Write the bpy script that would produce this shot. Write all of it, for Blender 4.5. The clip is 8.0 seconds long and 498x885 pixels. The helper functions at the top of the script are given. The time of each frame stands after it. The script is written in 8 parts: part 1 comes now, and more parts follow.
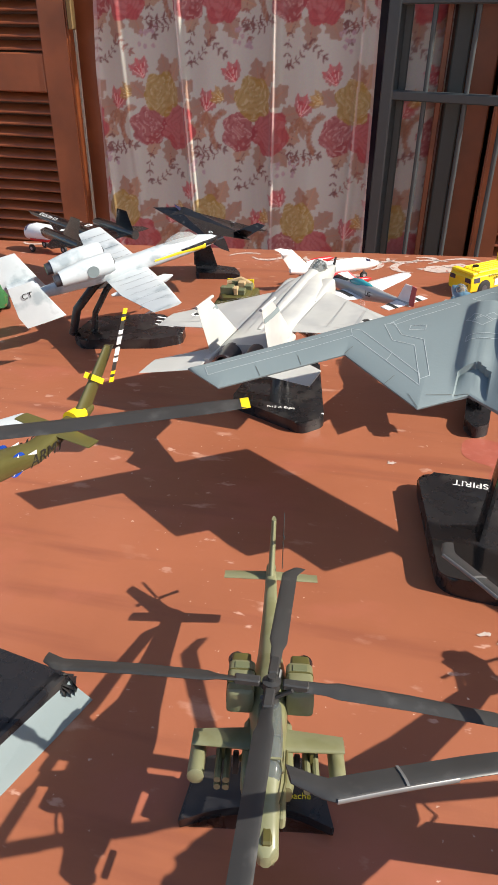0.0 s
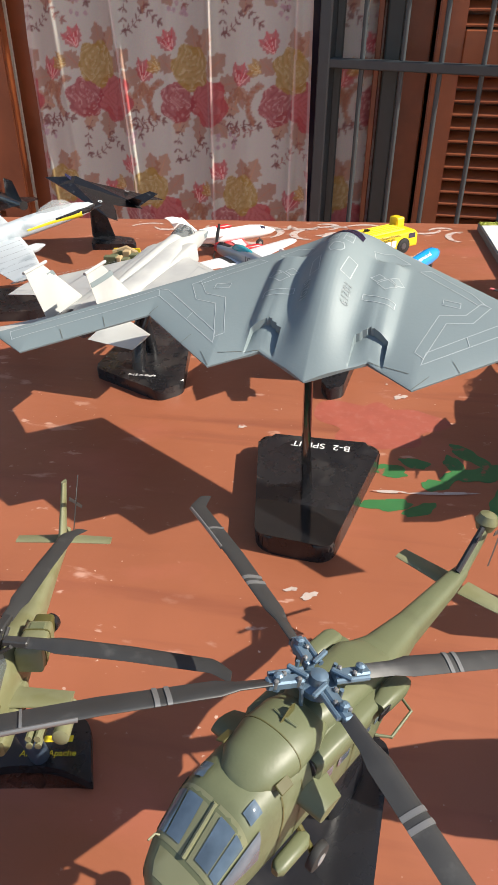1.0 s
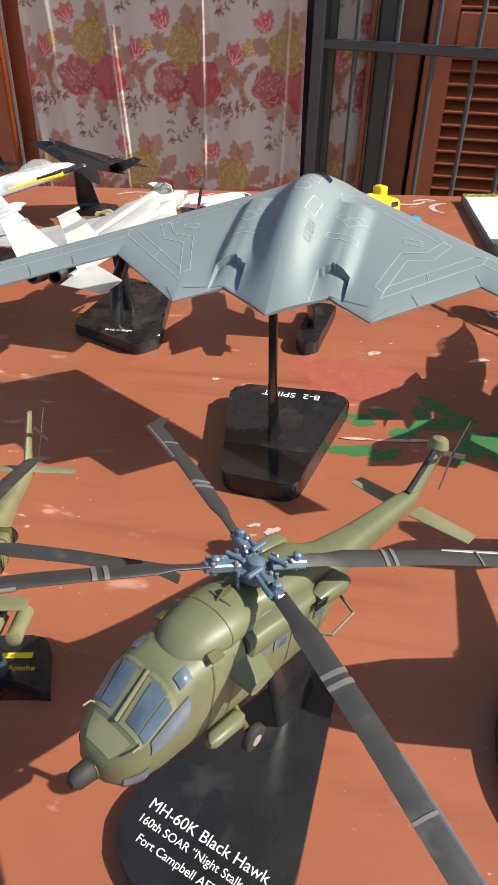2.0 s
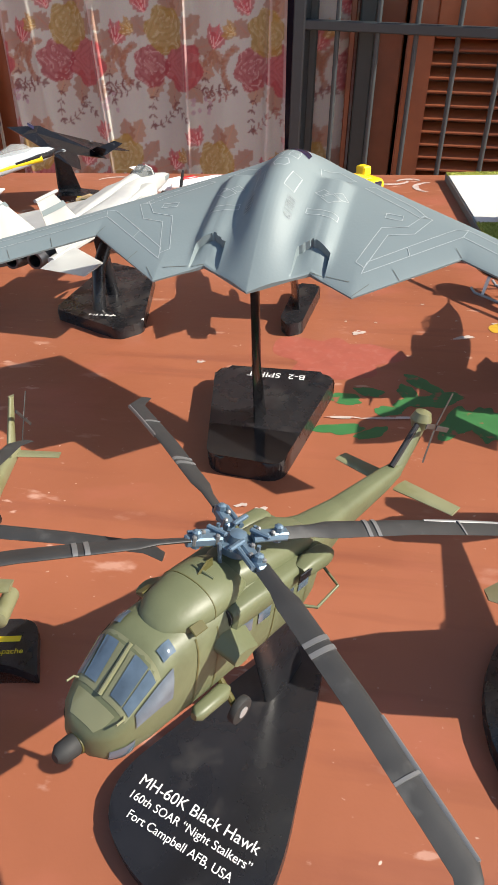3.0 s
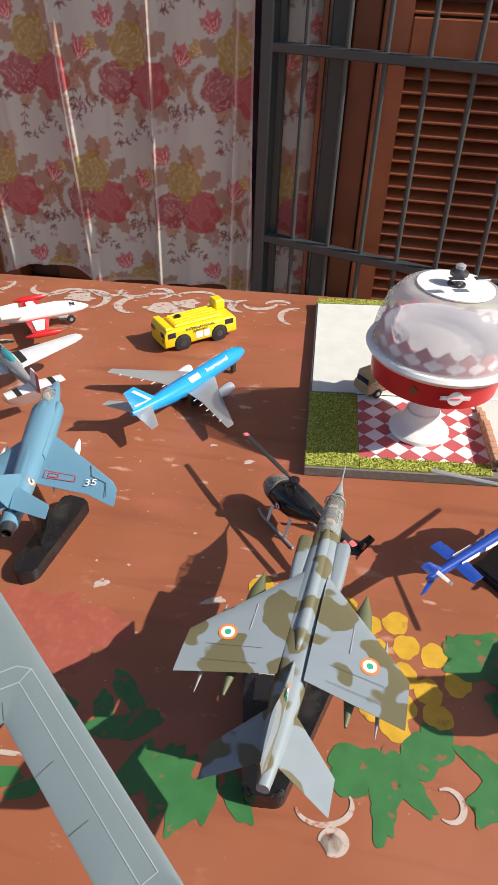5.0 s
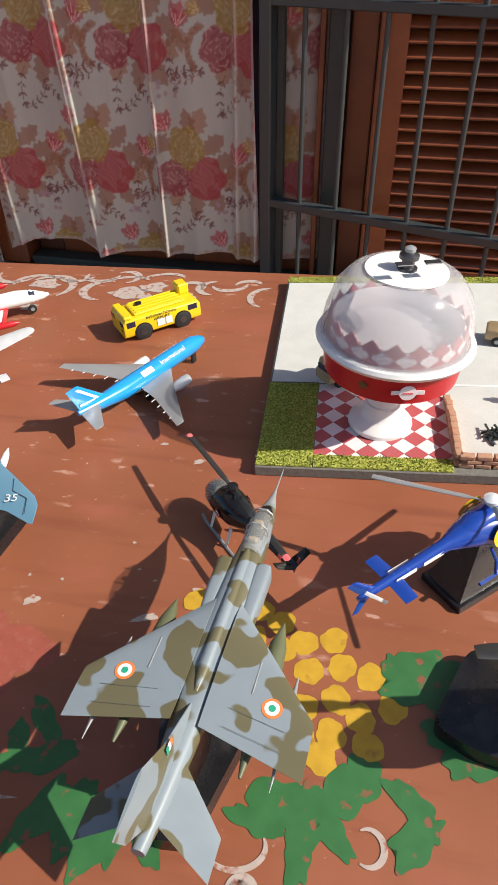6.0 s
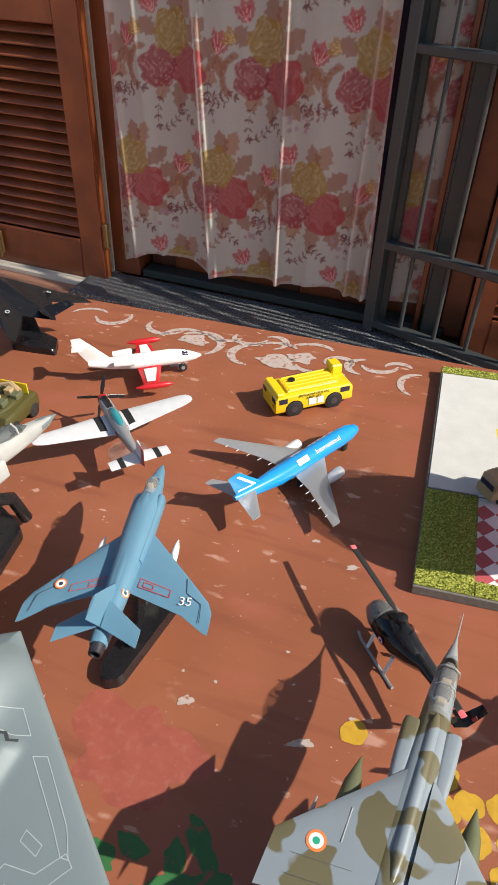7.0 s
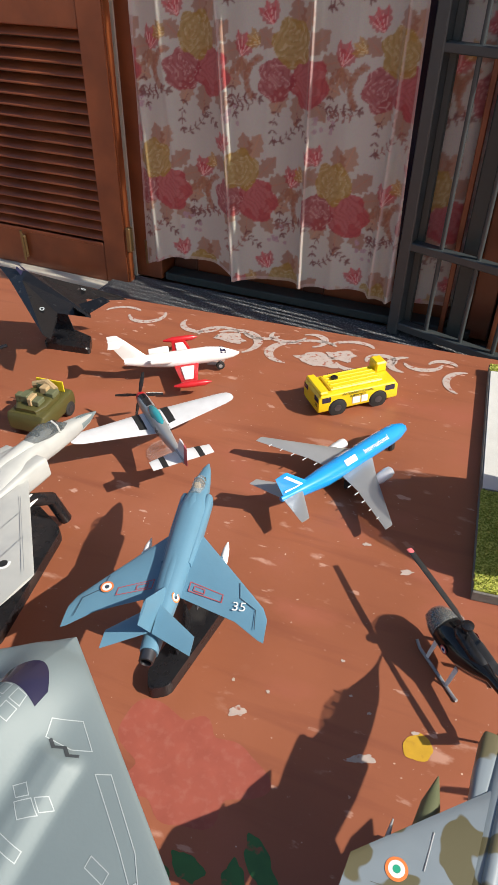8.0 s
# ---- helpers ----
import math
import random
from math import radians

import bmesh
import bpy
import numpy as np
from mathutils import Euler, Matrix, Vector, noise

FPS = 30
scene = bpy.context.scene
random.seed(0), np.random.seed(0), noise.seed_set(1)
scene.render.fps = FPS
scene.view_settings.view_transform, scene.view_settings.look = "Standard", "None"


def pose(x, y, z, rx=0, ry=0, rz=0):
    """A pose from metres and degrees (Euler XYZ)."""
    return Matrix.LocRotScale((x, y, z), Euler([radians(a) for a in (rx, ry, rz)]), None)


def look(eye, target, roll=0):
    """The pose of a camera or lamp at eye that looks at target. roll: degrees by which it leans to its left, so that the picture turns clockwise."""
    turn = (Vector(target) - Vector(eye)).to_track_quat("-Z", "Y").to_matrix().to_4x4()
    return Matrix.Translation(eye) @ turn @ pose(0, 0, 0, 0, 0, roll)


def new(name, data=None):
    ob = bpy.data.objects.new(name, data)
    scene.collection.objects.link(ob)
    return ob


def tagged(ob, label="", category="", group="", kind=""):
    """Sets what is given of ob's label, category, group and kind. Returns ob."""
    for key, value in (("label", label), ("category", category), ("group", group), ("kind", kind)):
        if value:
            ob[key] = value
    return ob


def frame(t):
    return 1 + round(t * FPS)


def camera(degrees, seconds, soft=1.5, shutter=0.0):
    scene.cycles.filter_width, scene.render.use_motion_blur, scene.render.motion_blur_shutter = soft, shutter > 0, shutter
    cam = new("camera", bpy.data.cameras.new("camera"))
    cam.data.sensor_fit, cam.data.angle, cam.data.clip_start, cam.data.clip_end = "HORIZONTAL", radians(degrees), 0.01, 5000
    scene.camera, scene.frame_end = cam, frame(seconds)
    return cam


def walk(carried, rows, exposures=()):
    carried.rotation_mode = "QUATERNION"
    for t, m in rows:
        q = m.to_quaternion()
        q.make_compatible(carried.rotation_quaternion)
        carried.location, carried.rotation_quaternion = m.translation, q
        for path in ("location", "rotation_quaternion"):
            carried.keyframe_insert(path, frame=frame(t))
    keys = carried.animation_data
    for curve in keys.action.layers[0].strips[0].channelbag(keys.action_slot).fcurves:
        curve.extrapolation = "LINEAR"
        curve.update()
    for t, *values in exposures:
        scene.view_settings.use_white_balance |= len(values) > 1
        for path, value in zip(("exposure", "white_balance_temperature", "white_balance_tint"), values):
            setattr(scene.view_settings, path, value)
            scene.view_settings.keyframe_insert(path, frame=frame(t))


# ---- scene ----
# The table top slopes by a few degrees; its own frame has z = 0 on the paint.
LEAN_AXIS = Vector((-0.22495, -0.97437, 0))
TABLE = Matrix.Rotation(radians(2.7), 4, LEAN_AXIS)
cam = camera(40.7, 8.0, soft=1.1)
PATH = [
    (0, (0.037, 0.04, 0.21), (-0.005, 1.741, -0.84), 0.7),
    (0.5, (0.081, 0.047, 0.209), (0.132, 1.733, -0.865), 0.5),
    (1, (0.105, 0.038, 0.204), (0.151, 1.704, -0.901), 0.5),
    (1.5, (0.114, 0.026, 0.195), (0.175, 1.685, -0.92), 1.6),
    (3, (0.119, 0.021, 0.186), (0.21, 1.647, -0.975), 0.7),
    (3.5, (0.13, 0.041, 0.222), (0.201, 1.714, -0.871), -0.9),
    (4, (0.161, 0.088, 0.258), (0.21, 1.757, -0.843), 0.1),
    (4.5, (0.205, 0.111, 0.279), (0.12, 1.739, -0.88), -1.7),
    (5, (0.268, 0.145, 0.279), (0.346, 1.745, -0.918), 2.3),
    (5.2, (0.289, 0.155, 0.278), (0.432, 1.702, -0.981), 3.0),
    (6.5, (0.318, 0.187, 0.296), (0.196, 1.719, -0.983), -1.2),
    (7, (0.255, 0.207, 0.318), (0.055, 1.762, -0.925), 2.2),
    (7.5, (0.241, 0.214, 0.306), (-0.015, 1.767, -0.928), 0.9),
    (8, (0.236, 0.215, 0.304), (-0.018, 1.769, -0.928), 1.1),
]
walk(cam, [(t, look(eye, target, roll)) for t, eye, target, roll in PATH], [(0, 0.95), (1.0, 0.92), (3.0, 1.0), (4.0, 0.85), (4.5, 0.75), (5.0, 0.65), (6.5, 0.5), (8.0, 0.55)])

# ---- light ----
SUN_WAY = Vector((-0.722, 0.219, -0.656)).normalized()
world = bpy.data.worlds.new("sky")
scene.world = world
world.use_nodes = True
sky = world.node_tree.nodes.new("ShaderNodeTexSky")
sky.sky_type, sky.sun_disc = "NISHITA", False
sky.sun_elevation = math.asin(-SUN_WAY.z)
sky.sun_rotation = math.atan2(-SUN_WAY.x, -SUN_WAY.y)
back = world.node_tree.nodes["Background"]
back.inputs["Strength"].default_value = 0.088
world.node_tree.links.new(sky.outputs[0], back.inputs[0])
sun_data = bpy.data.lights.new("sun", "SUN")
sun_data.energy, sun_data.angle, sun_data.color = 4.4, radians(0.55), (1.0, 0.93, 0.81)
sun = new("sun", sun_data)
sun.matrix_world = SUN_WAY.to_track_quat("-Z", "Y").to_matrix().to_4x4()


# ---- materials ----
def mat(name, color, rough=0.5, metal=0.0, vary=0.12, scale=60.0, bump=0.0, bump_scale=400.0, second=None, mix=(0.5, 0.6), mix_scale=20.0, coat=0.0, detail=4.0):
    """A surface with fine and coarse variation, and, where second is given, patches of a second colour."""
    m = bpy.data.materials.new(name)
    m.use_nodes = True
    nt = m.node_tree
    b = nt.nodes["Principled BSDF"]
    tc = nt.nodes.new("ShaderNodeTexCoord")
    n1 = nt.nodes.new("ShaderNodeTexNoise")
    n1.inputs["Scale"].default_value, n1.inputs["Detail"].default_value = scale, 5
    nt.links.new(tc.outputs["Object"], n1.inputs["Vector"])
    hsv = nt.nodes.new("ShaderNodeMixRGB")
    hsv.inputs[1].default_value = (*[c * (1 - vary) for c in color], 1)
    hsv.inputs[2].default_value = (*[min(1, c * (1 + vary)) for c in color], 1)
    nt.links.new(n1.outputs["Fac"], hsv.inputs[0])
    out = hsv.outputs[0]
    if second:
        n2 = nt.nodes.new("ShaderNodeTexNoise")
        n2.inputs["Scale"].default_value, n2.inputs["Detail"].default_value = mix_scale, detail
        nt.links.new(tc.outputs["Object"], n2.inputs["Vector"])
        ramp = nt.nodes.new("ShaderNodeValToRGB")
        ramp.color_ramp.elements[0].position, ramp.color_ramp.elements[1].position = mix
        nt.links.new(n2.outputs["Fac"], ramp.inputs[0])
        mx = nt.nodes.new("ShaderNodeMixRGB")
        nt.links.new(ramp.outputs[0], mx.inputs[0])
        nt.links.new(out, mx.inputs[1])
        mx.inputs[2].default_value = (*second, 1)
        out = mx.outputs[0]
    nt.links.new(out, b.inputs["Base Color"])
    rr = nt.nodes.new("ShaderNodeMapRange")
    rr.inputs["To Min"].default_value, rr.inputs["To Max"].default_value = max(0.02, rough - 0.1), min(1, rough + 0.1)
    nt.links.new(n1.outputs["Fac"], rr.inputs["Value"])
    nt.links.new(rr.outputs[0], b.inputs["Roughness"])
    b.inputs["Metallic"].default_value = metal
    b.inputs["Coat Weight"].default_value = coat
    if bump:
        n3 = nt.nodes.new("ShaderNodeTexNoise")
        n3.inputs["Scale"].default_value, n3.inputs["Detail"].default_value = bump_scale, 6
        nt.links.new(tc.outputs["Object"], n3.inputs["Vector"])
        bp = nt.nodes.new("ShaderNodeBump")
        bp.inputs["Strength"].default_value, bp.inputs["Distance"].default_value = bump, 0.001
        nt.links.new(n3.outputs["Fac"], bp.inputs["Height"])
        nt.links.new(bp.outputs[0], b.inputs["Normal"])
    return m


def clear(name, color, rough=0.05, alpha=0.25):
    """Thin clear plastic: mostly see-through, with its own gloss and a slight haze."""
    m = bpy.data.materials.new(name)
    m.use_nodes = True
    nt = m.node_tree
    b = nt.nodes["Principled BSDF"]
    b.inputs["Base Color"].default_value = (*color, 1)
    b.inputs["Roughness"].default_value = rough
    b.inputs["Alpha"].default_value = alpha
    return m


def paint_mat():
    """Brick-red brushed paint on the table: mottled, scuffed to pale specks, with long brush strokes and fine cracks."""
    m = mat("table_paint", (0.285, 0.095, 0.047), rough=0.42, vary=0.22, scale=14, bump=0.25, bump_scale=90)
    nt = m.node_tree
    b = nt.nodes["Principled BSDF"]
    tc = nt.nodes.new("ShaderNodeTexCoord")
    under = b.inputs["Base Color"].links[0].from_socket
    for kind, scale, lo, hi, color, detail, stretch in (("broad", 5, 0.52, 0.75, (0.325, 0.118, 0.068), 8, (1, 1, 1)), ("stroke", 30, 0.55, 0.75, (0.215, 0.068, 0.037), 8, (0.25, 2.4, 1)),
                                                        ("worn", 17, 0.56, 0.70, (0.33, 0.105, 0.062), 12, (0.7, 1.2, 1)), ("scuff", 46, 0.635, 0.70, (0.47, 0.25, 0.18), 13, (0.7, 1.5, 1)), ("scratch", 75, 0.66, 0.70, (0.50, 0.29, 0.22), 14, (0.8, 1.7, 1)), ("dust", 330, 0.700, 0.725, (0.62, 0.46, 0.38), 4, (1, 1, 1))):
        mp = nt.nodes.new("ShaderNodeMapping")
        mp.inputs["Scale"].default_value = stretch
        mp.inputs["Rotation"].default_value = (0, 0, radians(13))
        mp.inputs["Location"].default_value = (scale, 0.3 * scale, 0)
        nt.links.new(tc.outputs["Object"], mp.inputs["Vector"])
        n = nt.nodes.new("ShaderNodeTexNoise")
        n.inputs["Scale"].default_value, n.inputs["Detail"].default_value = scale, detail
        nt.links.new(mp.outputs[0], n.inputs["Vector"])
        r = nt.nodes.new("ShaderNodeValToRGB")
        r.color_ramp.elements[0].position, r.color_ramp.elements[1].position = lo, hi
        nt.links.new(n.outputs["Fac"], r.inputs[0])
        if kind in ("scuff", "scratch", "dust"):
            big = nt.nodes.new("ShaderNodeTexNoise")
            big.inputs["Scale"].default_value = 9
            nt.links.new(tc.outputs["Object"], big.inputs["Vector"])
            rb = nt.nodes.new("ShaderNodeValToRGB")
            rb.color_ramp.elements[0].position, rb.color_ramp.elements[1].position = 0.40, 0.60
            nt.links.new(big.outputs["Fac"], rb.inputs[0])
            mul = nt.nodes.new("ShaderNodeMath")
            mul.operation = "MULTIPLY"
            nt.links.new(r.outputs[0], mul.inputs[0])
            nt.links.new(rb.outputs[0], mul.inputs[1])
            fac = mul.outputs[0]
        else:
            fac = r.outputs[0]
        mx = nt.nodes.new("ShaderNodeMixRGB")
        nt.links.new(fac, mx.inputs[0])
        nt.links.new(under, mx.inputs[1])
        mx.inputs[2].default_value = (*color, 1)
        under = mx.outputs[0]
    nt.links.new(under, b.inputs["Base Color"])
    return m


M_TABLE = paint_mat()
M_LEAF = mat("green_paint", (0.036, 0.145, 0.045), 0.5, vary=0.3, scale=110, second=(0.24, 0.09, 0.05), mix=(0.61, 0.66), mix_scale=120)
M_GRAPE = mat("ochre_paint", (0.53, 0.31, 0.025), 0.5, vary=0.25, scale=150, second=(0.34, 0.17, 0.03), mix=(0.58, 0.72), mix_scale=140)
M_CHALK = mat("white_line_paint", (0.44, 0.36, 0.32), 0.7, vary=0.2, scale=200, second=(0.33, 0.12, 0.08), mix=(0.56, 0.66), mix_scale=260)
M_ROSE = mat("rose_paint", (0.315, 0.082, 0.055), 0.5, vary=0.25, scale=90, second=(0.345, 0.112, 0.08), mix=(0.52, 0.72), mix_scale=230)
M_WOOD = mat("varnished_wood", (0.215, 0.06, 0.02), 0.36, vary=0.35, scale=9, bump=0.12, bump_scale=120, second=(0.135, 0.035, 0.013), mix=(0.45, 0.7), mix_scale=5, coat=0.2)
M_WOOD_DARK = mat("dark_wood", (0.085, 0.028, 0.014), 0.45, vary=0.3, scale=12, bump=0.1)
M_IRON = mat("grey_iron", (0.05, 0.06, 0.063), 0.42, metal=0.25, vary=0.15, scale=40, bump=0.08)
M_IRON_DARK = mat("dark_iron", (0.03, 0.04, 0.038), 0.5, vary=0.2, scale=40)
M_BRASS = mat("aged_brass", (0.20, 0.135, 0.06), 0.45, metal=0.7, vary=0.3, scale=200)
M_GRANITE = mat("granite", (0.055, 0.06, 0.065), 0.35, vary=0.5, scale=300, second=(0.30, 0.30, 0.30), mix=(0.52, 0.62), mix_scale=170, detail=3)
M_PLASTER = mat("plaster", (0.62, 0.56, 0.46), 0.85, vary=0.08, scale=12, bump=0.3, bump_scale=150)
M_FLOOR = mat("terrace_tile", (0.40, 0.20, 0.13), 0.6, vary=0.15, scale=6, bump=0.1)
M_BLACK = mat("black_plastic", (0.012, 0.012, 0.014), 0.28, vary=0.3, scale=120, second=(0.045, 0.042, 0.04), mix=(0.58, 0.8), mix_scale=60)
M_BLACK_SHINY = mat("black_gloss", (0.008, 0.008, 0.009), 0.12, vary=0.2)
M_RUBBER = mat("rubber", (0.018, 0.018, 0.018), 0.7, vary=0.3, scale=300)
M_WHITE = mat("white_paint", (0.78, 0.77, 0.75), 0.4, vary=0.04, scale=90)
M_WHITE_INK = mat("white_ink", (0.75, 0.75, 0.74), 0.55, vary=0.05)
M_BLACK_INK = mat("black_ink", (0.015, 0.015, 0.015), 0.6)
M_B2 = mat("grey_blue_paint", (0.168, 0.208, 0.217), 0.56, metal=0.05, vary=0.08, scale=40, bump=0.04, bump_scale=900)
M_B2_EDGE = mat("dark_grey_paint", (0.045, 0.052, 0.058), 0.4, vary=0.1)
M_LINE = mat("pale_line_ink", (0.37, 0.41, 0.42), 0.5, vary=0.1)
M_SMOKE = mat("smoked_glazing", (0.025, 0.022, 0.05), 0.06, vary=0.1)
M_OLIVE = mat("olive_drab", (0.112, 0.124, 0.066), 0.46, vary=0.12, scale=60, bump=0.05, bump_scale=700)
M_OLIVE_CAMO = mat("worn_olive_drab", (0.112, 0.124, 0.066), 0.46, vary=0.12, scale=60, second=(0.092, 0.100, 0.052), mix=(0.5, 0.7), mix_scale=120, detail=6, bump=0.05, bump_scale=700)
M_OLIVE_LIGHT = mat("light_olive", (0.175, 0.178, 0.10), 0.4, vary=0.15, scale=80, second=(0.15, 0.15, 0.075), mix=(0.5, 0.58), mix_scale=70)
M_OLIVE_DARK = mat("dark_olive", (0.075, 0.068, 0.02), 0.4, vary=0.15, scale=80)
M_BLADE = mat("rotor_black", (0.030, 0.030, 0.030), 0.45, vary=0.25, scale=200, second=(0.07, 0.07, 0.068), mix=(0.6, 0.75), mix_scale=120)
M_BLADE_TAPE = mat("blade_grey", (0.17, 0.17, 0.17), 0.35, metal=0.3, vary=0.15)
M_HUB = mat("blue_grey_metal", (0.12, 0.18, 0.24), 0.35, metal=0.4, vary=0.25, scale=300)
M_GLASS_BLUE = mat("tinted_glazing", (0.10, 0.14, 0.18), 0.06, metal=0.2, vary=0.7, scale=230, coat=0.6)
M_JAG = mat("jaguar_camouflage", (0.215, 0.255, 0.285), 0.42, vary=0.08, scale=90, second=(0.125, 0.112, 0.062), mix=(0.515, 0.535), mix_scale=66, detail=1.5)
M_JAG_DARK = mat("dark_slate", (0.035, 0.05, 0.075), 0.5, vary=0.15)
M_ET = mat("sea_blue_paint", (0.115, 0.245, 0.345), 0.4, vary=0.08, scale=90, bump=0.05, bump_scale=900)
M_F15 = mat("warm_grey_paint", (0.43, 0.435, 0.415), 0.42, vary=0.12, scale=70, second=(0.36, 0.365, 0.36), mix=(0.5, 0.62), mix_scale=30)
M_A10 = mat("pale_grey_paint", (0.46, 0.50, 0.52), 0.4, vary=0.1, scale=90, second=(0.29, 0.335, 0.36), mix=(0.55, 0.68), mix_scale=60)
M_STEALTH = mat("stealth_black", (0.010, 0.010, 0.011), 0.24, vary=0.3, scale=100, second=(0.035, 0.035, 0.035), mix=(0.64, 0.7), mix_scale=170)
M_SILVER = mat("silver_paint", (0.74, 0.75, 0.77), 0.34, metal=0.2, vary=0.12, scale=160)
M_GREY_SATIN = mat("grey_satin", (0.36, 0.37, 0.38), 0.32, metal=0.35, vary=0.12, scale=80)
M_RED = mat("red_paint", (0.50, 0.015, 0.02), 0.32, vary=0.15, scale=120)
M_YELLOW = mat("yellow_paint", (0.80, 0.56, 0.012), 0.35, vary=0.06, scale=120)
M_YELLOW_INK = mat("yellow_ink", (0.75, 0.58, 0.02), 0.5)
M_AIRBLUE = mat("bright_blue_paint", (0.015, 0.30, 0.72), 0.22, vary=0.06, scale=80, coat=0.4)
M_HELIBLUE = mat("deep_blue_paint", (0.012, 0.055, 0.33), 0.25, vary=0.1, scale=80, coat=0.4)
M_ORANGE_INK = mat("orange_ink", (0.75, 0.20, 0.05), 0.5)
M_GREEN_INK = mat("green_ink", (0.02, 0.33, 0.20), 0.5)
M_PINK = mat("pink_paint", (0.75, 0.16, 0.17), 0.5)
M_TEAL = mat("teal_glazing", (0.03, 0.26, 0.30), 0.07, vary=0.25, coat=0.5)
M_CLEAR = clear("clear_plastic", (0.66, 0.65, 0.68), 0.14, 0.40)
M_CANOPY = clear("clear_canopy", (0.10, 0.115, 0.12), 0.04, 0.62)
M_CLEAR_GREY = clear("clear_grey_canopy", (0.42, 0.43, 0.42), 0.05, 0.38)
M_LINE_DIM = mat("faint_panel_line", (0.10, 0.105, 0.09), 0.5, vary=0.1)
M_CLEAR_THIN = clear("thin_clear_plastic", (0.8, 0.82, 0.85), 0.08, 0.10)
M_GRASS = mat("flock_grass", (0.24, 0.27, 0.03), 0.9, vary=0.5, scale=500, second=(0.46, 0.47, 0.10), mix=(0.45, 0.6), mix_scale=700, bump=1.0, bump_scale=900)
M_CONCRETE = mat("model_concrete", (0.56, 0.56, 0.53), 0.85, vary=0.15, scale=60, bump=0.2, bump_scale=600)
M_TILE_RED = mat("red_check", (0.46, 0.10, 0.11), 0.4, vary=0.3, scale=900)
M_TILE_WHITE = mat("white_check", (0.80, 0.74, 0.75), 0.4, vary=0.06)
M_BOARD = mat("board_edge", (0.17, 0.16, 0.14), 0.8, vary=0.35, scale=300, bump=0.3)
M_BRICK = mat("model_brick", (0.45, 0.25, 0.16), 0.85, vary=0.35, scale=300, bump=0.3)
M_TAN = mat("tan_paint", (0.42, 0.30, 0.16), 0.5, vary=0.15, scale=200)
M_ARMY = mat("army_figure", (0.06, 0.06, 0.03), 0.6, vary=0.2)
M_ENGINE = mat("engine_metal", (0.10, 0.10, 0.11), 0.35, metal=0.8, vary=0.3, scale=200)
M_RUST_RED = mat("dull_red_ink", (0.42, 0.09, 0.10), 0.6)


# ---- mesh tools, in centimetres ----
CM = 0.01


def part(name, bm, material, parent=None, label="", M=None, smooth=False):
    """Links a bmesh, given in centimetres, as one mesh object under a thing or part."""
    if M is not None:
        bm.transform(M)
    bmesh.ops.scale(bm, vec=(CM, CM, CM), verts=bm.verts)
    bmesh.ops.recalc_face_normals(bm, faces=bm.faces)
    me = bpy.data.meshes.new(name)
    bm.to_mesh(me)
    bm.free()
    me.materials.append(material)
    if smooth:
        me.polygons.foreach_set("use_smooth", [True] * len(me.polygons))
        me.set_sharp_from_angle(angle=radians(38))
    ob = new(name, me)
    if parent:
        ob.parent = parent
    if label:
        ob["label"] = label
    return ob


def thing(name, x, y, rz, label, category, z=0.0, group="", m=None):
    """An Empty on the table top (metres, degrees) that carries a thing's parts."""
    ob = new(name)
    ob.empty_display_size = 0.02
    ob.matrix_world = (TABLE @ pose(x, y, z, 0, 0, rz)) if m is None else m
    return tagged(ob, label, category, group or ("models on the table" if "model" in name or "toy" in name else ""))


def at(x=0, y=0, z=0, rx=0, ry=0, rz=0):
    return pose(x, y, z, rx, ry, rz)


def add_loft(bm, rings, cap=True):
    rows = [[bm.verts.new(p) for p in ring] for ring in rings]
    n = len(rows[0])
    for a, b in zip(rows, rows[1:]):
        for i in range(n):
            bm.faces.new((a[i], a[(i + 1) % n], b[(i + 1) % n], b[i]))
    if cap:
        bm.faces.new(rows[0])
        bm.faces.new(rows[-1][::-1])
    return bm


def hull(secs, n=24, e=2.0, x=0.0):
    """A body along y: rows of (y, middle height, half width, up, down[, squareness])."""
    rings = []
    for s in secs:
        y, z, w, up, dn = s[:5]
        q = s[5] if len(s) > 5 else e
        ring = []
        for i in range(n):
            a = 2 * math.pi * i / n
            c, d = math.cos(a), math.sin(a)
            px = math.copysign(abs(c) ** (2 / q), c) * w
            pz = math.copysign(abs(d) ** (2 / q), d) * (up if d > 0 else dn)
            ring.append((x + px, y, z + pz))
        rings.append(ring)
    return add_loft(bmesh.new(), rings)


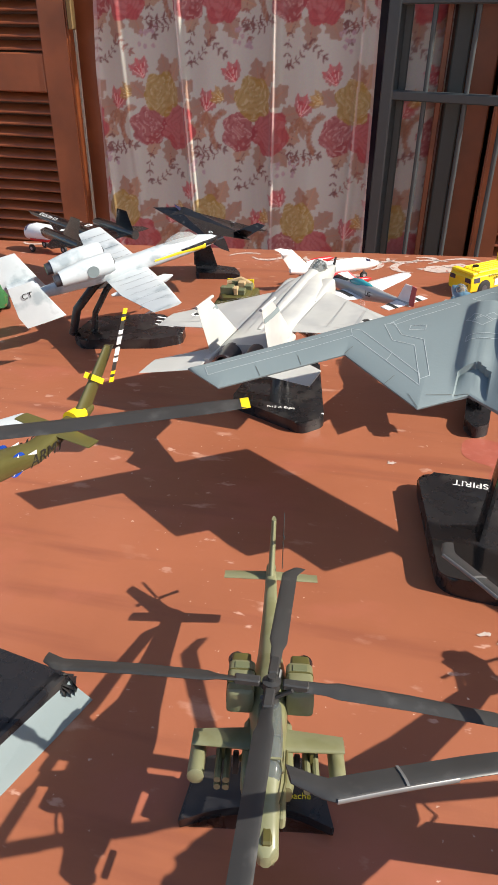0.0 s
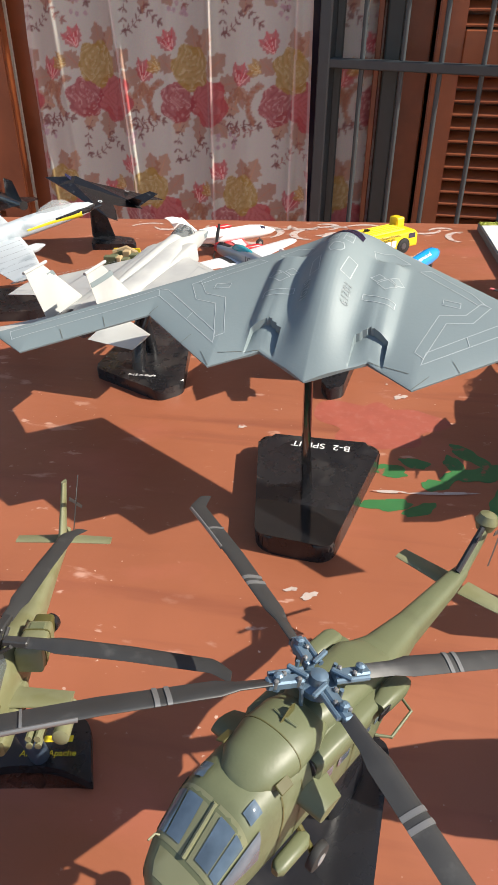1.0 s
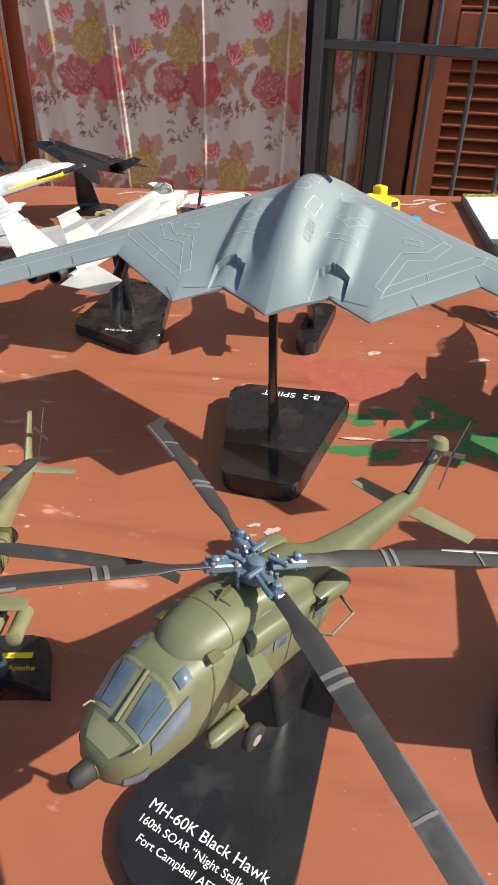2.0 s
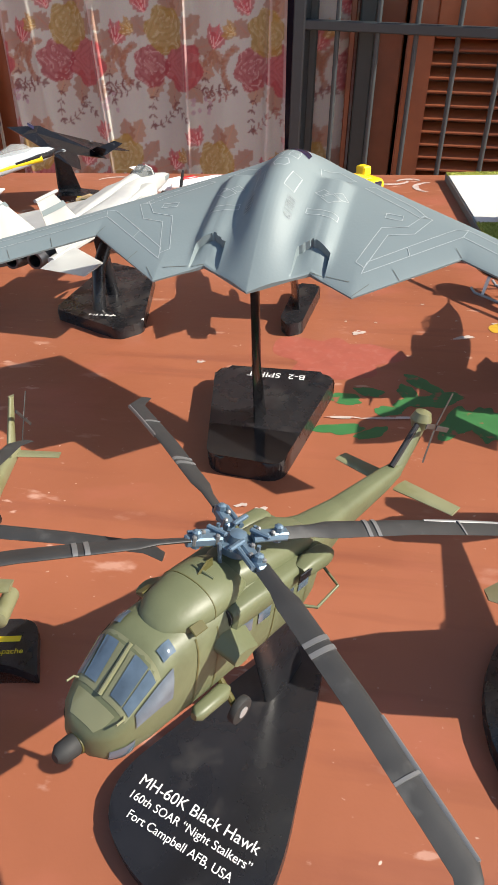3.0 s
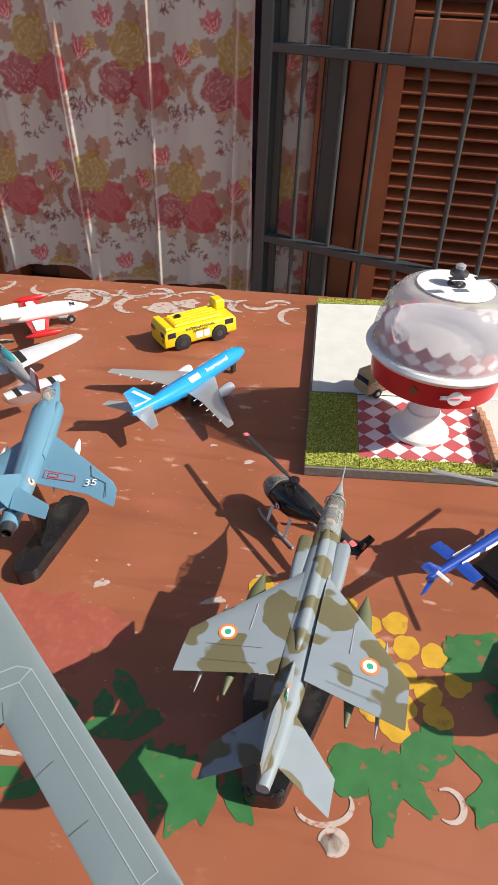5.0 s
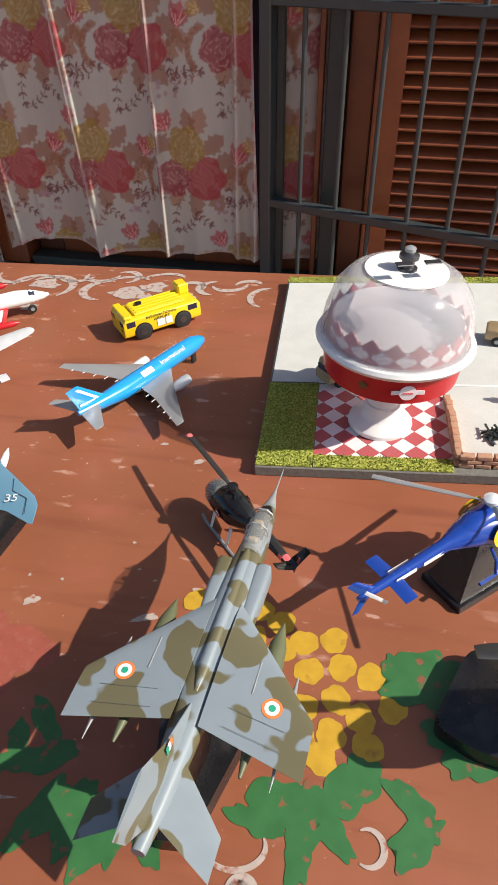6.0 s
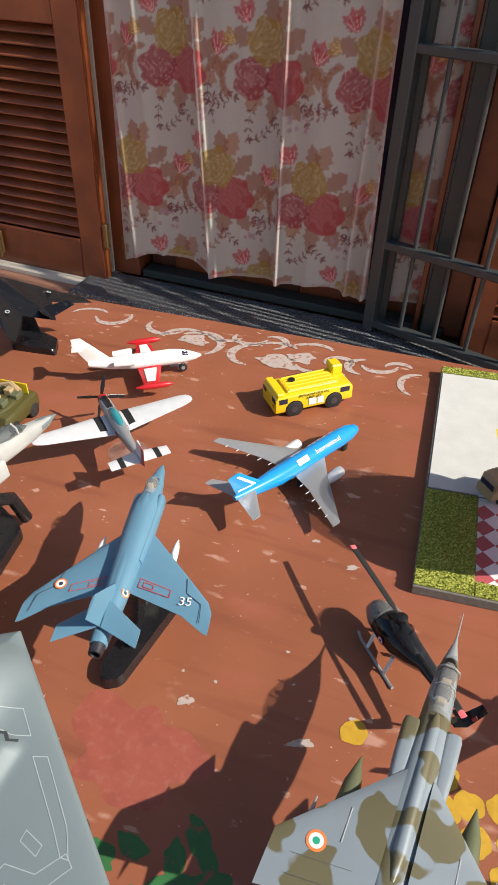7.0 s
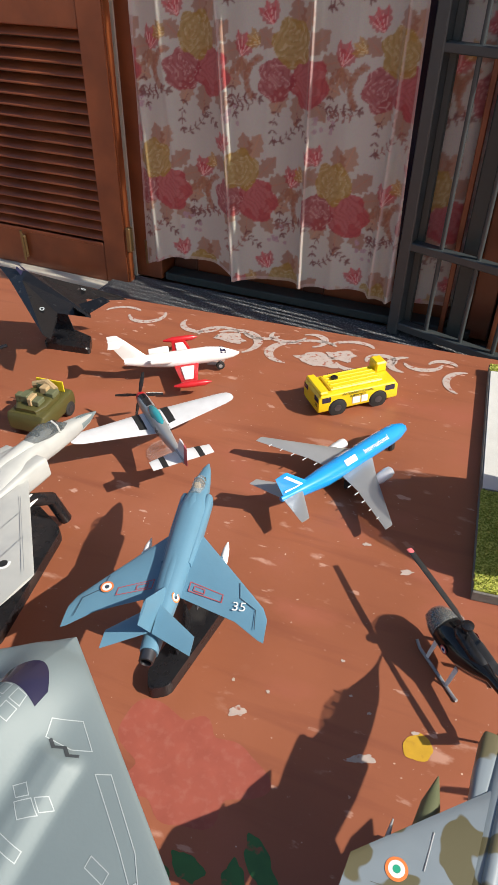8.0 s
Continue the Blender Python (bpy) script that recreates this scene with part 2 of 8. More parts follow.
def patch(secs, y0, y1, a0, a1, off=0.03, e=2.0, ny=5, na=7, squeeze=0.0):
    """A pane or panel that lies on a hull: a stretch of y and of the angle round the body, in degrees from its right side."""
    def spot(y, a):
        for s, t in zip(secs, secs[1:]):
            if s[0] >= y >= t[0]:
                k = (s[0] - y) / (s[0] - t[0])
                z, w, up, dn = (s[j] + (t[j] - s[j]) * k for j in (1, 2, 3, 4))
                c, d = math.cos(radians(a)), math.sin(radians(a))
                return Vector((math.copysign(abs(c) ** (2 / e), c) * (w + off), y, z + math.copysign(abs(d) ** (2 / e), d) * ((up if d > 0 else dn) + off)))
    bm = bmesh.new()
    rows = []
    for i in range(ny + 1):
        t = i / ny
        m, h = (a0 + a1) / 2, (a1 - a0) / 2 * (1 - squeeze * t)
        rows.append([bm.verts.new(spot(y0 + (y1 - y0) * t, m - h + 2 * h * j / na)) for j in range(na + 1)])
    for r, q in zip(rows, rows[1:]):
        for j in range(na):
            bm.faces.new((r[j], r[j + 1], q[j + 1], q[j]))
    return bm


FOIL = ((0, 0.12), (0.03, 0.42), (0.12, 0.8), (0.3, 1.0), (0.55, 0.85), (0.8, 0.45), (1, 0.08))


def wing(secs, tdir=(0, 0, 1), bm=None):
    """A wing, fin or blade through rows of (front edge, rear edge, thickness)."""
    bm = bm or bmesh.new()
    t = Vector(tdir).normalized()
    rings = []
    for le, te, th in secs:
        le, te = Vector(le), Vector(te)
        up = [le.lerp(te, c) + t * (h * th / 2) for c, h in FOIL]
        dn = [le.lerp(te, c) - t * (h * th / 2) for c, h in reversed(FOIL)]
        rings.append(up + dn)
    return add_loft(bm, rings)


def mirror(bm):
    bmesh.ops.mirror(bm, geom=bm.verts[:] + bm.edges[:] + bm.faces[:], axis="X", merge_dist=-1)
    return bm


def flip(secs):
    return [((-a[0], a[1], a[2]), (-b[0], b[1], b[2]), t) for a, b, t in secs]


def slab(poly, z0, z1, bevel=0.0, seg=2, bm=None):
    """An upright prism over a polygon, with its upper edges rounded."""
    bm2 = bmesh.new()
    lo = [bm2.verts.new((p[0], p[1], z0)) for p in poly]
    hi = [bm2.verts.new((p[0], p[1], z1)) for p in poly]
    n = len(poly)
    bm2.faces.new(lo[::-1])
    top = bm2.faces.new(hi)
    for i in range(n):
        bm2.faces.new((lo[i], lo[(i + 1) % n], hi[(i + 1) % n], hi[i]))
    if bevel:
        edges = list(top.edges) + [e for e in bm2.edges if abs(e.verts[0].co.z - e.verts[1].co.z) > 1e-6]
        bmesh.ops.bevel(bm2, geom=edges, offset=bevel, segments=seg, affect="EDGES", profile=0.6)
    return bm2


def box(x0, x1, y0, y1, z0, z1, bevel=0.0, seg=1):
    bm = bmesh.new()
    bmesh.ops.create_cube(bm, size=1, matrix=Matrix.Translation(((x0 + x1) / 2, (y0 + y1) / 2, (z0 + z1) / 2)) @ Matrix.Diagonal((abs(x1 - x0), abs(y1 - y0), abs(z1 - z0), 1)))
    if bevel:
        bmesh.ops.bevel(bm, geom=bm.edges[:], offset=bevel, segments=seg, affect="EDGES")
    return bm


def turned(profile, n=32, M=None, bm=None):
    """A body of revolution round z: rows of (radius, height)."""
    bm = bm or bmesh.new()
    rings = [[(max(r, 1e-4) * math.cos(2 * math.pi * i / n), max(r, 1e-4) * math.sin(2 * math.pi * i / n), z) for i in range(n)] for r, z in profile]
    add_loft(bm, rings)
    if M is not None:
        bm.transform(M)
    return bm


def tube(points, r, n=8, bm=None):
    bm = bm or bmesh.new()
    pts = [Vector(p) for p in points]
    rings = []
    for i, p in enumerate(pts):
        d = (pts[min(i + 1, len(pts) - 1)] - pts[max(i - 1, 0)]).normalized()
        side = d.cross(Vector((0, 0, 1)))
        if side.length < 0.05:
            side = d.cross(Vector((1, 0, 0)))
        side.normalize()
        up = side.cross(d)
        rr = r[i] if isinstance(r, (list, tuple)) else r
        rings.append([p + side * (rr * math.cos(2 * math.pi * k / n)) + up * (rr * math.sin(2 * math.pi * k / n)) for k in range(n)])
    return add_loft(bm, rings)


def ribbon(pts, w, height, bm, closed=False):
    """A thin painted line of width w along pts (x, y), laid at height(x, y), as one unbroken strip."""
    pts = [Vector((p[0], p[1])) for p in pts]
    if closed:
        pts.append(pts[0])
    fine = []
    for a, b in zip(pts, pts[1:]):
        k = max(1, int((b - a).length / 0.09))
        fine += [a.lerp(b, i / k) for i in range(k)]
    if not closed:
        fine.append(pts[-1])
    n = len(fine)
    rows = []
    for i, p in enumerate(fine):
        a = fine[i - 1] if (i or closed) else p
        b = fine[(i + 1) % n] if (i < n - 1 or closed) else p
        d1, d2 = (p - a), (b - p)
        d = (d1.normalized() if d1.length else Vector((0, 0))) + (d2.normalized() if d2.length else Vector((0, 0)))
        d = d.normalized() if d.length > 1e-6 else Vector((1, 0))
        s = Vector((-d.y, d.x))
        ref = d2 if d2.length else d1
        m = max(0.45, abs(s.dot(Vector((-ref.y, ref.x)).normalized())))
        s = s * (w / 2 / m)
        rows.append([bm.verts.new((q.x, q.y, height(q.x, q.y))) for q in (p - s, p + s)])
    for i in range(n if closed else n - 1):
        a, b = rows[i], rows[(i + 1) % n]
        bm.faces.new((a[0], b[0], b[1], a[1]))
    return bm


def disc(r, z, x=0, y=0, n=24, bm=None, r_in=0.0, thick=0.006):
    bm = bm or bmesh.new()
    hi = [bm.verts.new((x + r * math.cos(2 * math.pi * i / n), y + r * math.sin(2 * math.pi * i / n), z)) for i in range(n)]
    lo = [bm.verts.new((v.co.x, v.co.y, z - thick)) for v in hi]
    bm.faces.new(hi)
    for i in range(n):
        bm.faces.new((lo[i], lo[(i + 1) % n], hi[(i + 1) % n], hi[i]))
    return bm


def roundel(parent, M, radii, mats):
    for k, (r, m) in enumerate(zip(radii, mats)):
        part("roundel", disc(r, 0.004 * (k + 1)), m, parent, M=M)


def letters(text, size, M, material, parent, name="lettering", spacing=1.0):
    cu = bpy.data.curves.new(name, "FONT")
    cu.body, cu.size, cu.align_x, cu.align_y, cu.space_character = text, size, "CENTER", "CENTER", spacing
    cu.extrude = 0.004
    tmp = new(name, cu)
    me = bpy.data.meshes.new_from_object(tmp.evaluated_get(bpy.context.evaluated_depsgraph_get()))
    bpy.data.objects.remove(tmp)
    bpy.data.curves.remove(cu)
    me.transform(Matrix.Diagonal((CM, CM, CM, 1)) @ M)
    me.materials.clear()
    me.materials.append(material)
    me.name = name
    ob = new(name, me)
    ob.parent = parent
    return ob


# ---- the setting: terrace, wall and glazed door ----
WALL = Matrix(((0.97437, 0.22495, 0, 0.5295), (-0.22495, 0.97437, 0, 2.2937), (0, 0, 1, 0), (0, 0, 0, 1)))  # x along the wall, y into the house


def wpart(name, bm, material, parent=None, label="", smooth=False):
    ob = part(name, bm, material, parent, label, smooth=smooth)
    if parent is None:
        ob.matrix_world = WALL
    return ob


def wthing(name, u, y, z, label, category, kind="", turn=0.0):
    ob = new(name)
    ob.matrix_world = WALL @ pose(u, y, z, 0, 0, turn)
    return tagged(ob, label, category, kind=kind)


FLOOR_Z = -0.84
ground = part("ground", box(-6000, 6000, -6000, 6000, -120, FLOOR_Z * 100), M_FLOOR)
tagged(ground, "plain terracotta terrace floor in front of the door", "floor", kind="structure")
OPEN_L, OPEN_R = -117, 18
for nm, bm in (("wall_left", box(-420, OPEN_L, 2, 28, FLOOR_Z * 100, 300)), ("wall_right", box(OPEN_R, 420, 2, 28, FLOOR_Z * 100, 300)), ("wall_over_door", box(OPEN_L, OPEN_R, 2, 28, 150, 300))):
    tagged(wpart(nm, bm, M_PLASTER), "cream plastered house wall around the glazed door", "wall", kind="structure")
tagged(wpart("room_back", box(-300, 300, 318, 330, FLOOR_Z * 100, 300), M_PLASTER), "plain back wall of the dim room", "wall", kind="structure")
tagged(wpart("ceiling", box(-288, 288, 28, 318, 180, 190), M_PLASTER), "plain ceiling of the dim room", "ceiling", kind="structure")
for a in (-300, 288):
    tagged(wpart("room_side", box(a, a + 12, 28, 318, FLOOR_Z * 100, 190), M_PLASTER), "plain side wall of the dim room", "wall", kind="structure")
tagged(wpart("door_threshold", box(-124, 75, -19, 2, -87, -80.5, 0.4), M_GRANITE), "speckled dark granite threshold under the door", "threshold", kind="structure")
tagged(wpart("threshold_strip", box(-300, -124.3, -9, 1.9, -84, -82, 0.3), M_PLASTER), "pale plaster strip at the foot of the wall", "trim", kind="structure")

# glazed door and its frame
door = wthing("door_1", -0.5, 0.14, -0.805, "dark glazed wooden door behind the curtain, closed", "door", "structure")
for nm, bm, m in (("frame_left", box(-67.2, -56, -11.4, 2, 0, 230, 0.4), M_WOOD), ("frame_right", box(58, 65.5, -9, 2, 0, 230, 0.4), M_WOOD), ("frame_rebate", box(49.5, 51.2, -11.5, -9.2, 0, 228, 0.2), M_WOOD), ("frame_bottom", box(-54.9, 59.9, -11, -4, 0, 3, 0.3), M_IRON_DARK),
                  ("door_stile", box(-54.9, -45, -3, 3, 0.3, 228, 0.4), M_WOOD_DARK), ("door_stile", box(-2, 6, -3, 3, 0.3, 228, 0.4), M_WOOD_DARK), ("door_stile", box(50, 59.9, -3, 3, 0.3, 228, 0.4), M_WOOD_DARK),
                  ("door_rail", box(-44.9, -2.1, -3, 3, 0.3, 20, 0.4), M_WOOD), ("door_rail", box(6.1, 49.9, -3, 3, 0.3, 20, 0.4), M_WOOD)):
    wpart(nm, bm, m, door)
for a, b in ((-44.9, -2.1), (6.1, 49.9)):
    wpart("pane", box(a, b, -0.3, 0.3, 20.1, 226), M_SMOKE, door, "dark reflecting door pane")
for z in (6, 145):
    wpart("hinge", tube([(-61.5, -12.0, z), (-61.5, -12.0, z + 9)], 0.75, 10), M_BRASS, door, "small aged hinge")

# louvred shutters, folded back flat on the wall


def shutter(name, u0, u1, z0, z1, y, label, st=10.0):
    ob = wthing(name, u0, y, z0, label, "shutter", "structure")
    w, h = (u1 - u0) * 100, (z1 - z0) * 100
    wpart("stile", box(0, st, -2.2, 2.2, 0, h, 0.5, 2), M_WOOD, ob)
    wpart("stile", box(w - st, w, -2.2, 2.2, 0, h, 0.5, 2), M_WOOD, ob)
    wpart("bottom_rail", box(st + 0.02, w - st - 0.02, -2, 2, 0, 15, 0.4), M_WOOD, ob)
    wpart("mid_rail", box(st + 0.02, w - st - 0.02, -2, 2, 84, 95.5, 0.4), M_WOOD, ob)
    wpart("top_rail", box(st + 0.02, w - st - 0.02, -2, 2, h - 12, h, 0.4), M_WOOD, ob)
    wpart("moulding", box(st + 0.05, w - st - 0.05, -2.6, -2.02, 14.2, 15.6, 0.2), M_WOOD, ob)
    base = None
    for lo, hi in ((15.5, 84), (95.5, h - 12)):
        n = int((hi - lo) / 3.55)
        for k in range(n):
            z = lo + (k + 0.55) * (hi - lo) / n
            if base is None:
                bm = hull([(st - 0.3, 0, 2.1, 0.5, 0.5, 3.0), (w - st + 0.3, 0, 2.1, 0.5, 0.5, 3.0)], 12)
                bm.transform(Matrix(((0, 1, 0, 0), (1, 0, 0, 0), (0, 0, 1, 0), (0, 0, 0, 1))))
                bm.transform(Matrix.Rotation(radians(38), 4, "X"))
                base = wpart("slat", bm, M_WOOD, ob, smooth=True)
                base.location.z = z * CM
            else:
                o = new("slat", base.data)
                o.parent = ob
                o.location.z = z * CM
    # thin sheet, darker than the slats, closing the gaps behind them
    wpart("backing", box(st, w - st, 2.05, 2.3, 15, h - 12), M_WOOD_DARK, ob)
    return ob


left_shutter = shutter("shutter_left", -1.90, -1.160, -0.82, 1.45, -0.03, "brown varnished louvred shutter folded back on the wall")
latch = wpart("latch", box(26.5, 28.5, -3.6, -2.25, 4, 13, 0.5), M_BRASS, left_shutter, "worn brass latch")
wpart("latch_bolt", tube([(27.5, -4.0, 3), (27.5, -4.0, 15)], 0.5, 8), M_BRASS, left_shutter)
for z in (14, 102):
    wpart("hinge", box(74.6, 76.4, -2.8, -0.4, z, z + 9, 0.3), M_BRASS, left_shutter, "small aged hinge")
shutter("shutter_right", 0.163, 0.98, -0.82, 1.45, -0.03, "brown varnished louvred shutter behind the grille", 7.6)

# grey iron grille, a leaf swung out a little
grille = wthing("window_grille", -0.137, -0.015, -0.80, "grey painted iron security grille standing ajar", "grille", turn=-16.5)
GW = 112
for z in (3, 30.5, 84.5, 108.5, 165, 215):
    wpart("rail", box(0, GW, -1.8, 1.8, z - 1.3, z + 1.3, 0.3), M_IRON, grille)
wpart("post", box(-2.6, 1.2, -2.2, 2.2, -0.3, 225, 0.4), M_IRON, grille)
wpart("post", box(GW - 2, GW + 3, -2.6, 2.6, -0.3, 225, 0.4), M_IRON, grille)
for s in (10.5, 22.5, 33.5, 45, 57, 69, 81, 93, 103):
    wpart("bar", tube([(s, 0, 1), (s, 0, 224)], 0.72, 10), M_IRON, grille, smooth=True)
fixed = wthing("grille_frame", 0.047, 0.02, -0.805, "dark iron frame post fixed in the door opening", "grille")
wpart("post", box(-2.3, 2.3, -3, 2, 0, 228, 0.4), M_IRON_DARK, fixed)
wpart("post", box(-17, -14.5, -2, 1, 0, 228, 0.4), M_IRON_DARK, fixed)


# sheer curtain printed with roses
def print_colors(u, v):
    """The printed cloth: red and yellow roses with brown leaves and small sprigs on white, by place on the cloth in metres."""
    rgb = np.empty(u.shape + (4,))
    rgb[:] = (0.85, 0.84, 0.75, 0.0)
    rng = np.random.RandomState(4)
    PW, PH = 0.345, 0.368
    uu, vv = u[0], v[:, u.shape[1] // 2]

    def near(cx, cy, r):
        i0, i1 = np.searchsorted(uu, (cx - r, cx + r))
        j0, j1 = np.searchsorted(vv, (cy - r - 0.03, cy + r + 0.03))
        win = (slice(j0, j1), slice(i0, i1))
        return win, u[win] - cx, v[win] - cy

    def lay(win, mask, color, k=1.0, a=1.0):
        f = (mask * k)[..., None]
        rgb[win] = rgb[win] * (1 - f) + np.array((*color, a)) * f

    def leaf(cx, cy, ang, ln, wd, color):
        win, dx, dy = near(cx, cy, ln)
        a, b = dx * math.cos(ang) + dy * math.sin(ang), -dx * math.sin(ang) + dy * math.cos(ang)
        t = a / ln
        half = wd * np.sin(np.clip(t, 0, 1) * math.pi) ** 0.8 * (1 + 0.18 * np.sin(t * 26))
        m = (t > 0) & (t < 1) & (np.abs(b) < half)
        lay(win, m, color, 0.78)
        lay(win, m & (np.abs(b) < 0.0016), [c * 1.5 for c in color], 0.6)

    def rose(cx, cy, r, col, lite, ph, lines=0.5):
        """A full rose: scalloped rim, darker folds and pale petal edges round an off-centre heart."""
        win, dx, dy = near(cx, cy, r * 1.35)
        rr, th = np.hypot(dx, dy) / r, np.arctan2(dy, dx)
        rim = 0.92 + 0.16 * np.abs(np.cos(2.5 * th + ph)) + 0.05 * np.cos(7 * th + ph)
        m = rr < rim
        lay(win, m, col, 0.86)
        wx = dx + 0.20 * r * np.sin(3.3 * dy / r + 2 * ph) + 0.07 * r * np.sin(9 * dy / r + ph)
        wy = dy + 0.20 * r * np.sin(2.9 * dx / r + ph) + 0.07 * r * np.sin(8 * dx / r + 3 * ph)
        hx, hy = wx - 0.18 * r * math.cos(ph), wy - 0.22 * r
        hr, ht = np.hypot(hx, hy) / r, np.arctan2(hy, hx)
        turn = hr * 3.6 + 0.34 * np.abs(np.sin(1.5 * ht + ph)) + 0.12 * np.sin(5 * ht - ph) + ht / 6.283
        ring = turn - np.floor(turn)
        lay(win, m & (ring < 0.34), [c * 0.66 for c in col], 0.4)
        lay(win, m & (ring > 0.84) & (np.sin(3 * ht + 5 * hr + ph) > -0.1), lite, lines)
        lay(win, m & (np.sin(11 * wx / r + ph) * np.sin(10 * wy / r - ph) > 0.62), lite, lines * 0.6)

    def tulip(cx, cy, ang, r, col, lite):
        """A half-open bud: three pointed petals with pale veins."""
        for k, w in ((-0.5, 0.42), (0.5, 0.42), (0.0, 0.5)):
            leaf(cx, cy, ang + k, r * 1.9, r * w, col if k else [c * 1.15 for c in col])
        for k in (-0.55, -0.2, 0.25, 0.6):
            leaf(cx, cy, ang + k, r * 1.5, r * 0.045, lite)

    def stalk(x, y, ang, ln, bend, color):
        """A thin bent stem with paired small leaves; gives its tip."""
        for k in range(8):
            leaf(x, y, ang, ln / 6, 0.0011, color)
            x, y, ang = x + ln / 8 * math.cos(ang), y + ln / 8 * math.sin(ang), ang + bend / 8
            if k % 2:
                for d in (-0.9, 0.9):
                    leaf(x, y, ang + d, 0.019, 0.0036, color)
        leaf(x, y, ang, 0.022, 0.005, color)

    RED, PINK, BROWN, YEL, CREAM, DARK = (0.54, 0.055, 0.075), (0.78, 0.50, 0.46), (0.40, 0.165, 0.095), (0.50, 0.31, 0.05), (0.72, 0.62, 0.36), (0.18, 0.05, 0.05)
    LIGHT_BROWN = (0.50, 0.24, 0.13)
    for row in range(-4, 4):
        for col in range(-5, 3):
            x0, y0 = (col + 0.5 * (row % 2)) * PW + 0.055 + 0.012 * (rng.rand() - 0.5), row * PH + 0.02 + 0.012 * (rng.rand() - 0.5)
            for k, (dx, dy, a, ln) in enumerate(((0.03, 0.03, 1.1, 0.085), (0.02, 0.03, 1.8, 0.08), (0.09, -0.05, 0.25, 0.085), (0.09, -0.09, -0.3, 0.085), (0.07, -0.12, -1.0, 0.09), (0.03, -0.12, -1.6, 0.095), (-0.02, -0.11, -2.0, 0.085), (0.06, -0.02, 0.75, 0.085), (-0.06, -0.01, 2.5, 0.06))):
                leaf(x0 + dx, y0 + dy, a + 0.2 * (rng.rand() - 0.5), ln * 1.08, 0.024 + 0.007 * rng.rand(), BROWN if k % 3 else LIGHT_BROWN)
            for k in range(7):  # the long curved leaf
                a = 1.7 + 0.30 * k
                leaf(x0 - 0.085 + 0.06 * math.cos(a), y0 - 0.10 + 0.06 * math.sin(a), a + 1.5, 0.036, 0.011, BROWN)
            rose(x0 + 0.062, y0 - 0.096, 0.068, RED, (0.60, 0.13, 0.13), 1.0 + row, 0.35)
            rose(x0 - 0.052, y0 - 0.098, 0.058, (0.44, 0.05, 0.07), PINK, 2.2 + col, 0.75)
            rose(x0, y0, 0.062, YEL, CREAM, 0.3 + col + row, 0.7)
            tulip(x0 - 0.062, y0 + 0.045, 2.0, 0.034, RED, PINK)
            tulip(x0 - 0.105, y0 - 0.005, 2.7, 0.026, (0.50, 0.27, 0.06), CREAM)
            tulip(x0 + 0.175, y0 - 0.045, 1.25, 0.036, RED, PINK)
            for k in range(4):
                leaf(x0 + 0.175, y0 - 0.045, -0.9 - 0.45 * k, 0.055 + 0.012 * (k % 2), 0.014, BROWN if k % 2 else LIGHT_BROWN)
            for dx, dy, a, ln, bend in ((0.10, -0.15, -0.4, 0.12, 0.9), (0.14, -0.17, 0.5, 0.10, -0.8), (-0.03, -0.16, -2.2, 0.11, 0.9), (0.15, -0.10, -1.9, 0.10, 0.8), (0.11, 0.09, 0.2, 0.09, 0.9), (-0.12, -0.16, -2.6, 0.08, -0.9), (0.02, -0.18, -1.3, 0.08, 0.8)):
                stalk(x0 + dx, y0 + dy, a, ln, bend, DARK if rng.rand() > 0.3 else (0.30, 0.10, 0.08))
            for k in range(9):  # mauve blossom specks
                rose(x0 + 0.13 + 0.07 * (rng.rand() - 0.5), y0 - 0.205 + 0.06 * (rng.rand() - 0.5), 0.007, (0.56, 0.38, 0.44), PINK, k)
    # the print has bled a little into the weave
    for _ in range(1):
        rgb[1:-1] = 0.1 * rgb[:-2] + 0.8 * rgb[1:-1] + 0.1 * rgb[2:]
        rgb[:, 1:-1] = 0.1 * rgb[:, :-2] + 0.8 * rgb[:, 1:-1] + 0.1 * rgb[:, 2:]
    return rgb


def cloth_mat():
    m = bpy.data.materials.new("sheer_printed_cloth")
    m.use_nodes = True
    nt = m.node_tree
    b = nt.nodes["Principled BSDF"]
    at_col = nt.nodes.new("ShaderNodeVertexColor")
    at_col.layer_name = "print"
    tc = nt.nodes.new("ShaderNodeTexCoord")
    wv = nt.nodes.new("ShaderNodeTexNoise")
    wv.inputs["Scale"].default_value = 260
    nt.links.new(tc.outputs["Object"], wv.inputs["Vector"])
    mx = nt.nodes.new("ShaderNodeMixRGB")
    mx.blend_type = "MULTIPLY"
    mx.inputs[0].default_value = 0.25
    nt.links.new(at_col.outputs["Color"], mx.inputs[1])
    nt.links.new(wv.outputs["Color"], mx.inputs[2])
    nt.links.new(mx.outputs[0], b.inputs["Base Color"])
    b.inputs["Roughness"].default_value = 0.5
    b.inputs["Sheen Weight"].default_value = 0.3
    al = nt.nodes.new("ShaderNodeMapRange")
    al.inputs["To Min"].default_value, al.inputs["To Max"].default_value = 0.72, 0.92
    nt.links.new(at_col.outputs["Alpha"], al.inputs["Value"])
    nt.links.new(al.outputs[0], b.inputs["Alpha"])
    tr = nt.nodes.new("ShaderNodeBsdfTranslucent")
    nt.links.new(mx.outputs[0], tr.inputs[0])
    ms = nt.nodes.new("ShaderNodeMixShader")
    ms.inputs[0].default_value = 0.18
    nt.links.new(b.outputs[0], ms.inputs[1])
    nt.links.new(tr.outputs[0], ms.inputs[2])
    nt.links.new(ms.outputs[0], nt.nodes["Material Output"].inputs[0])
    return m


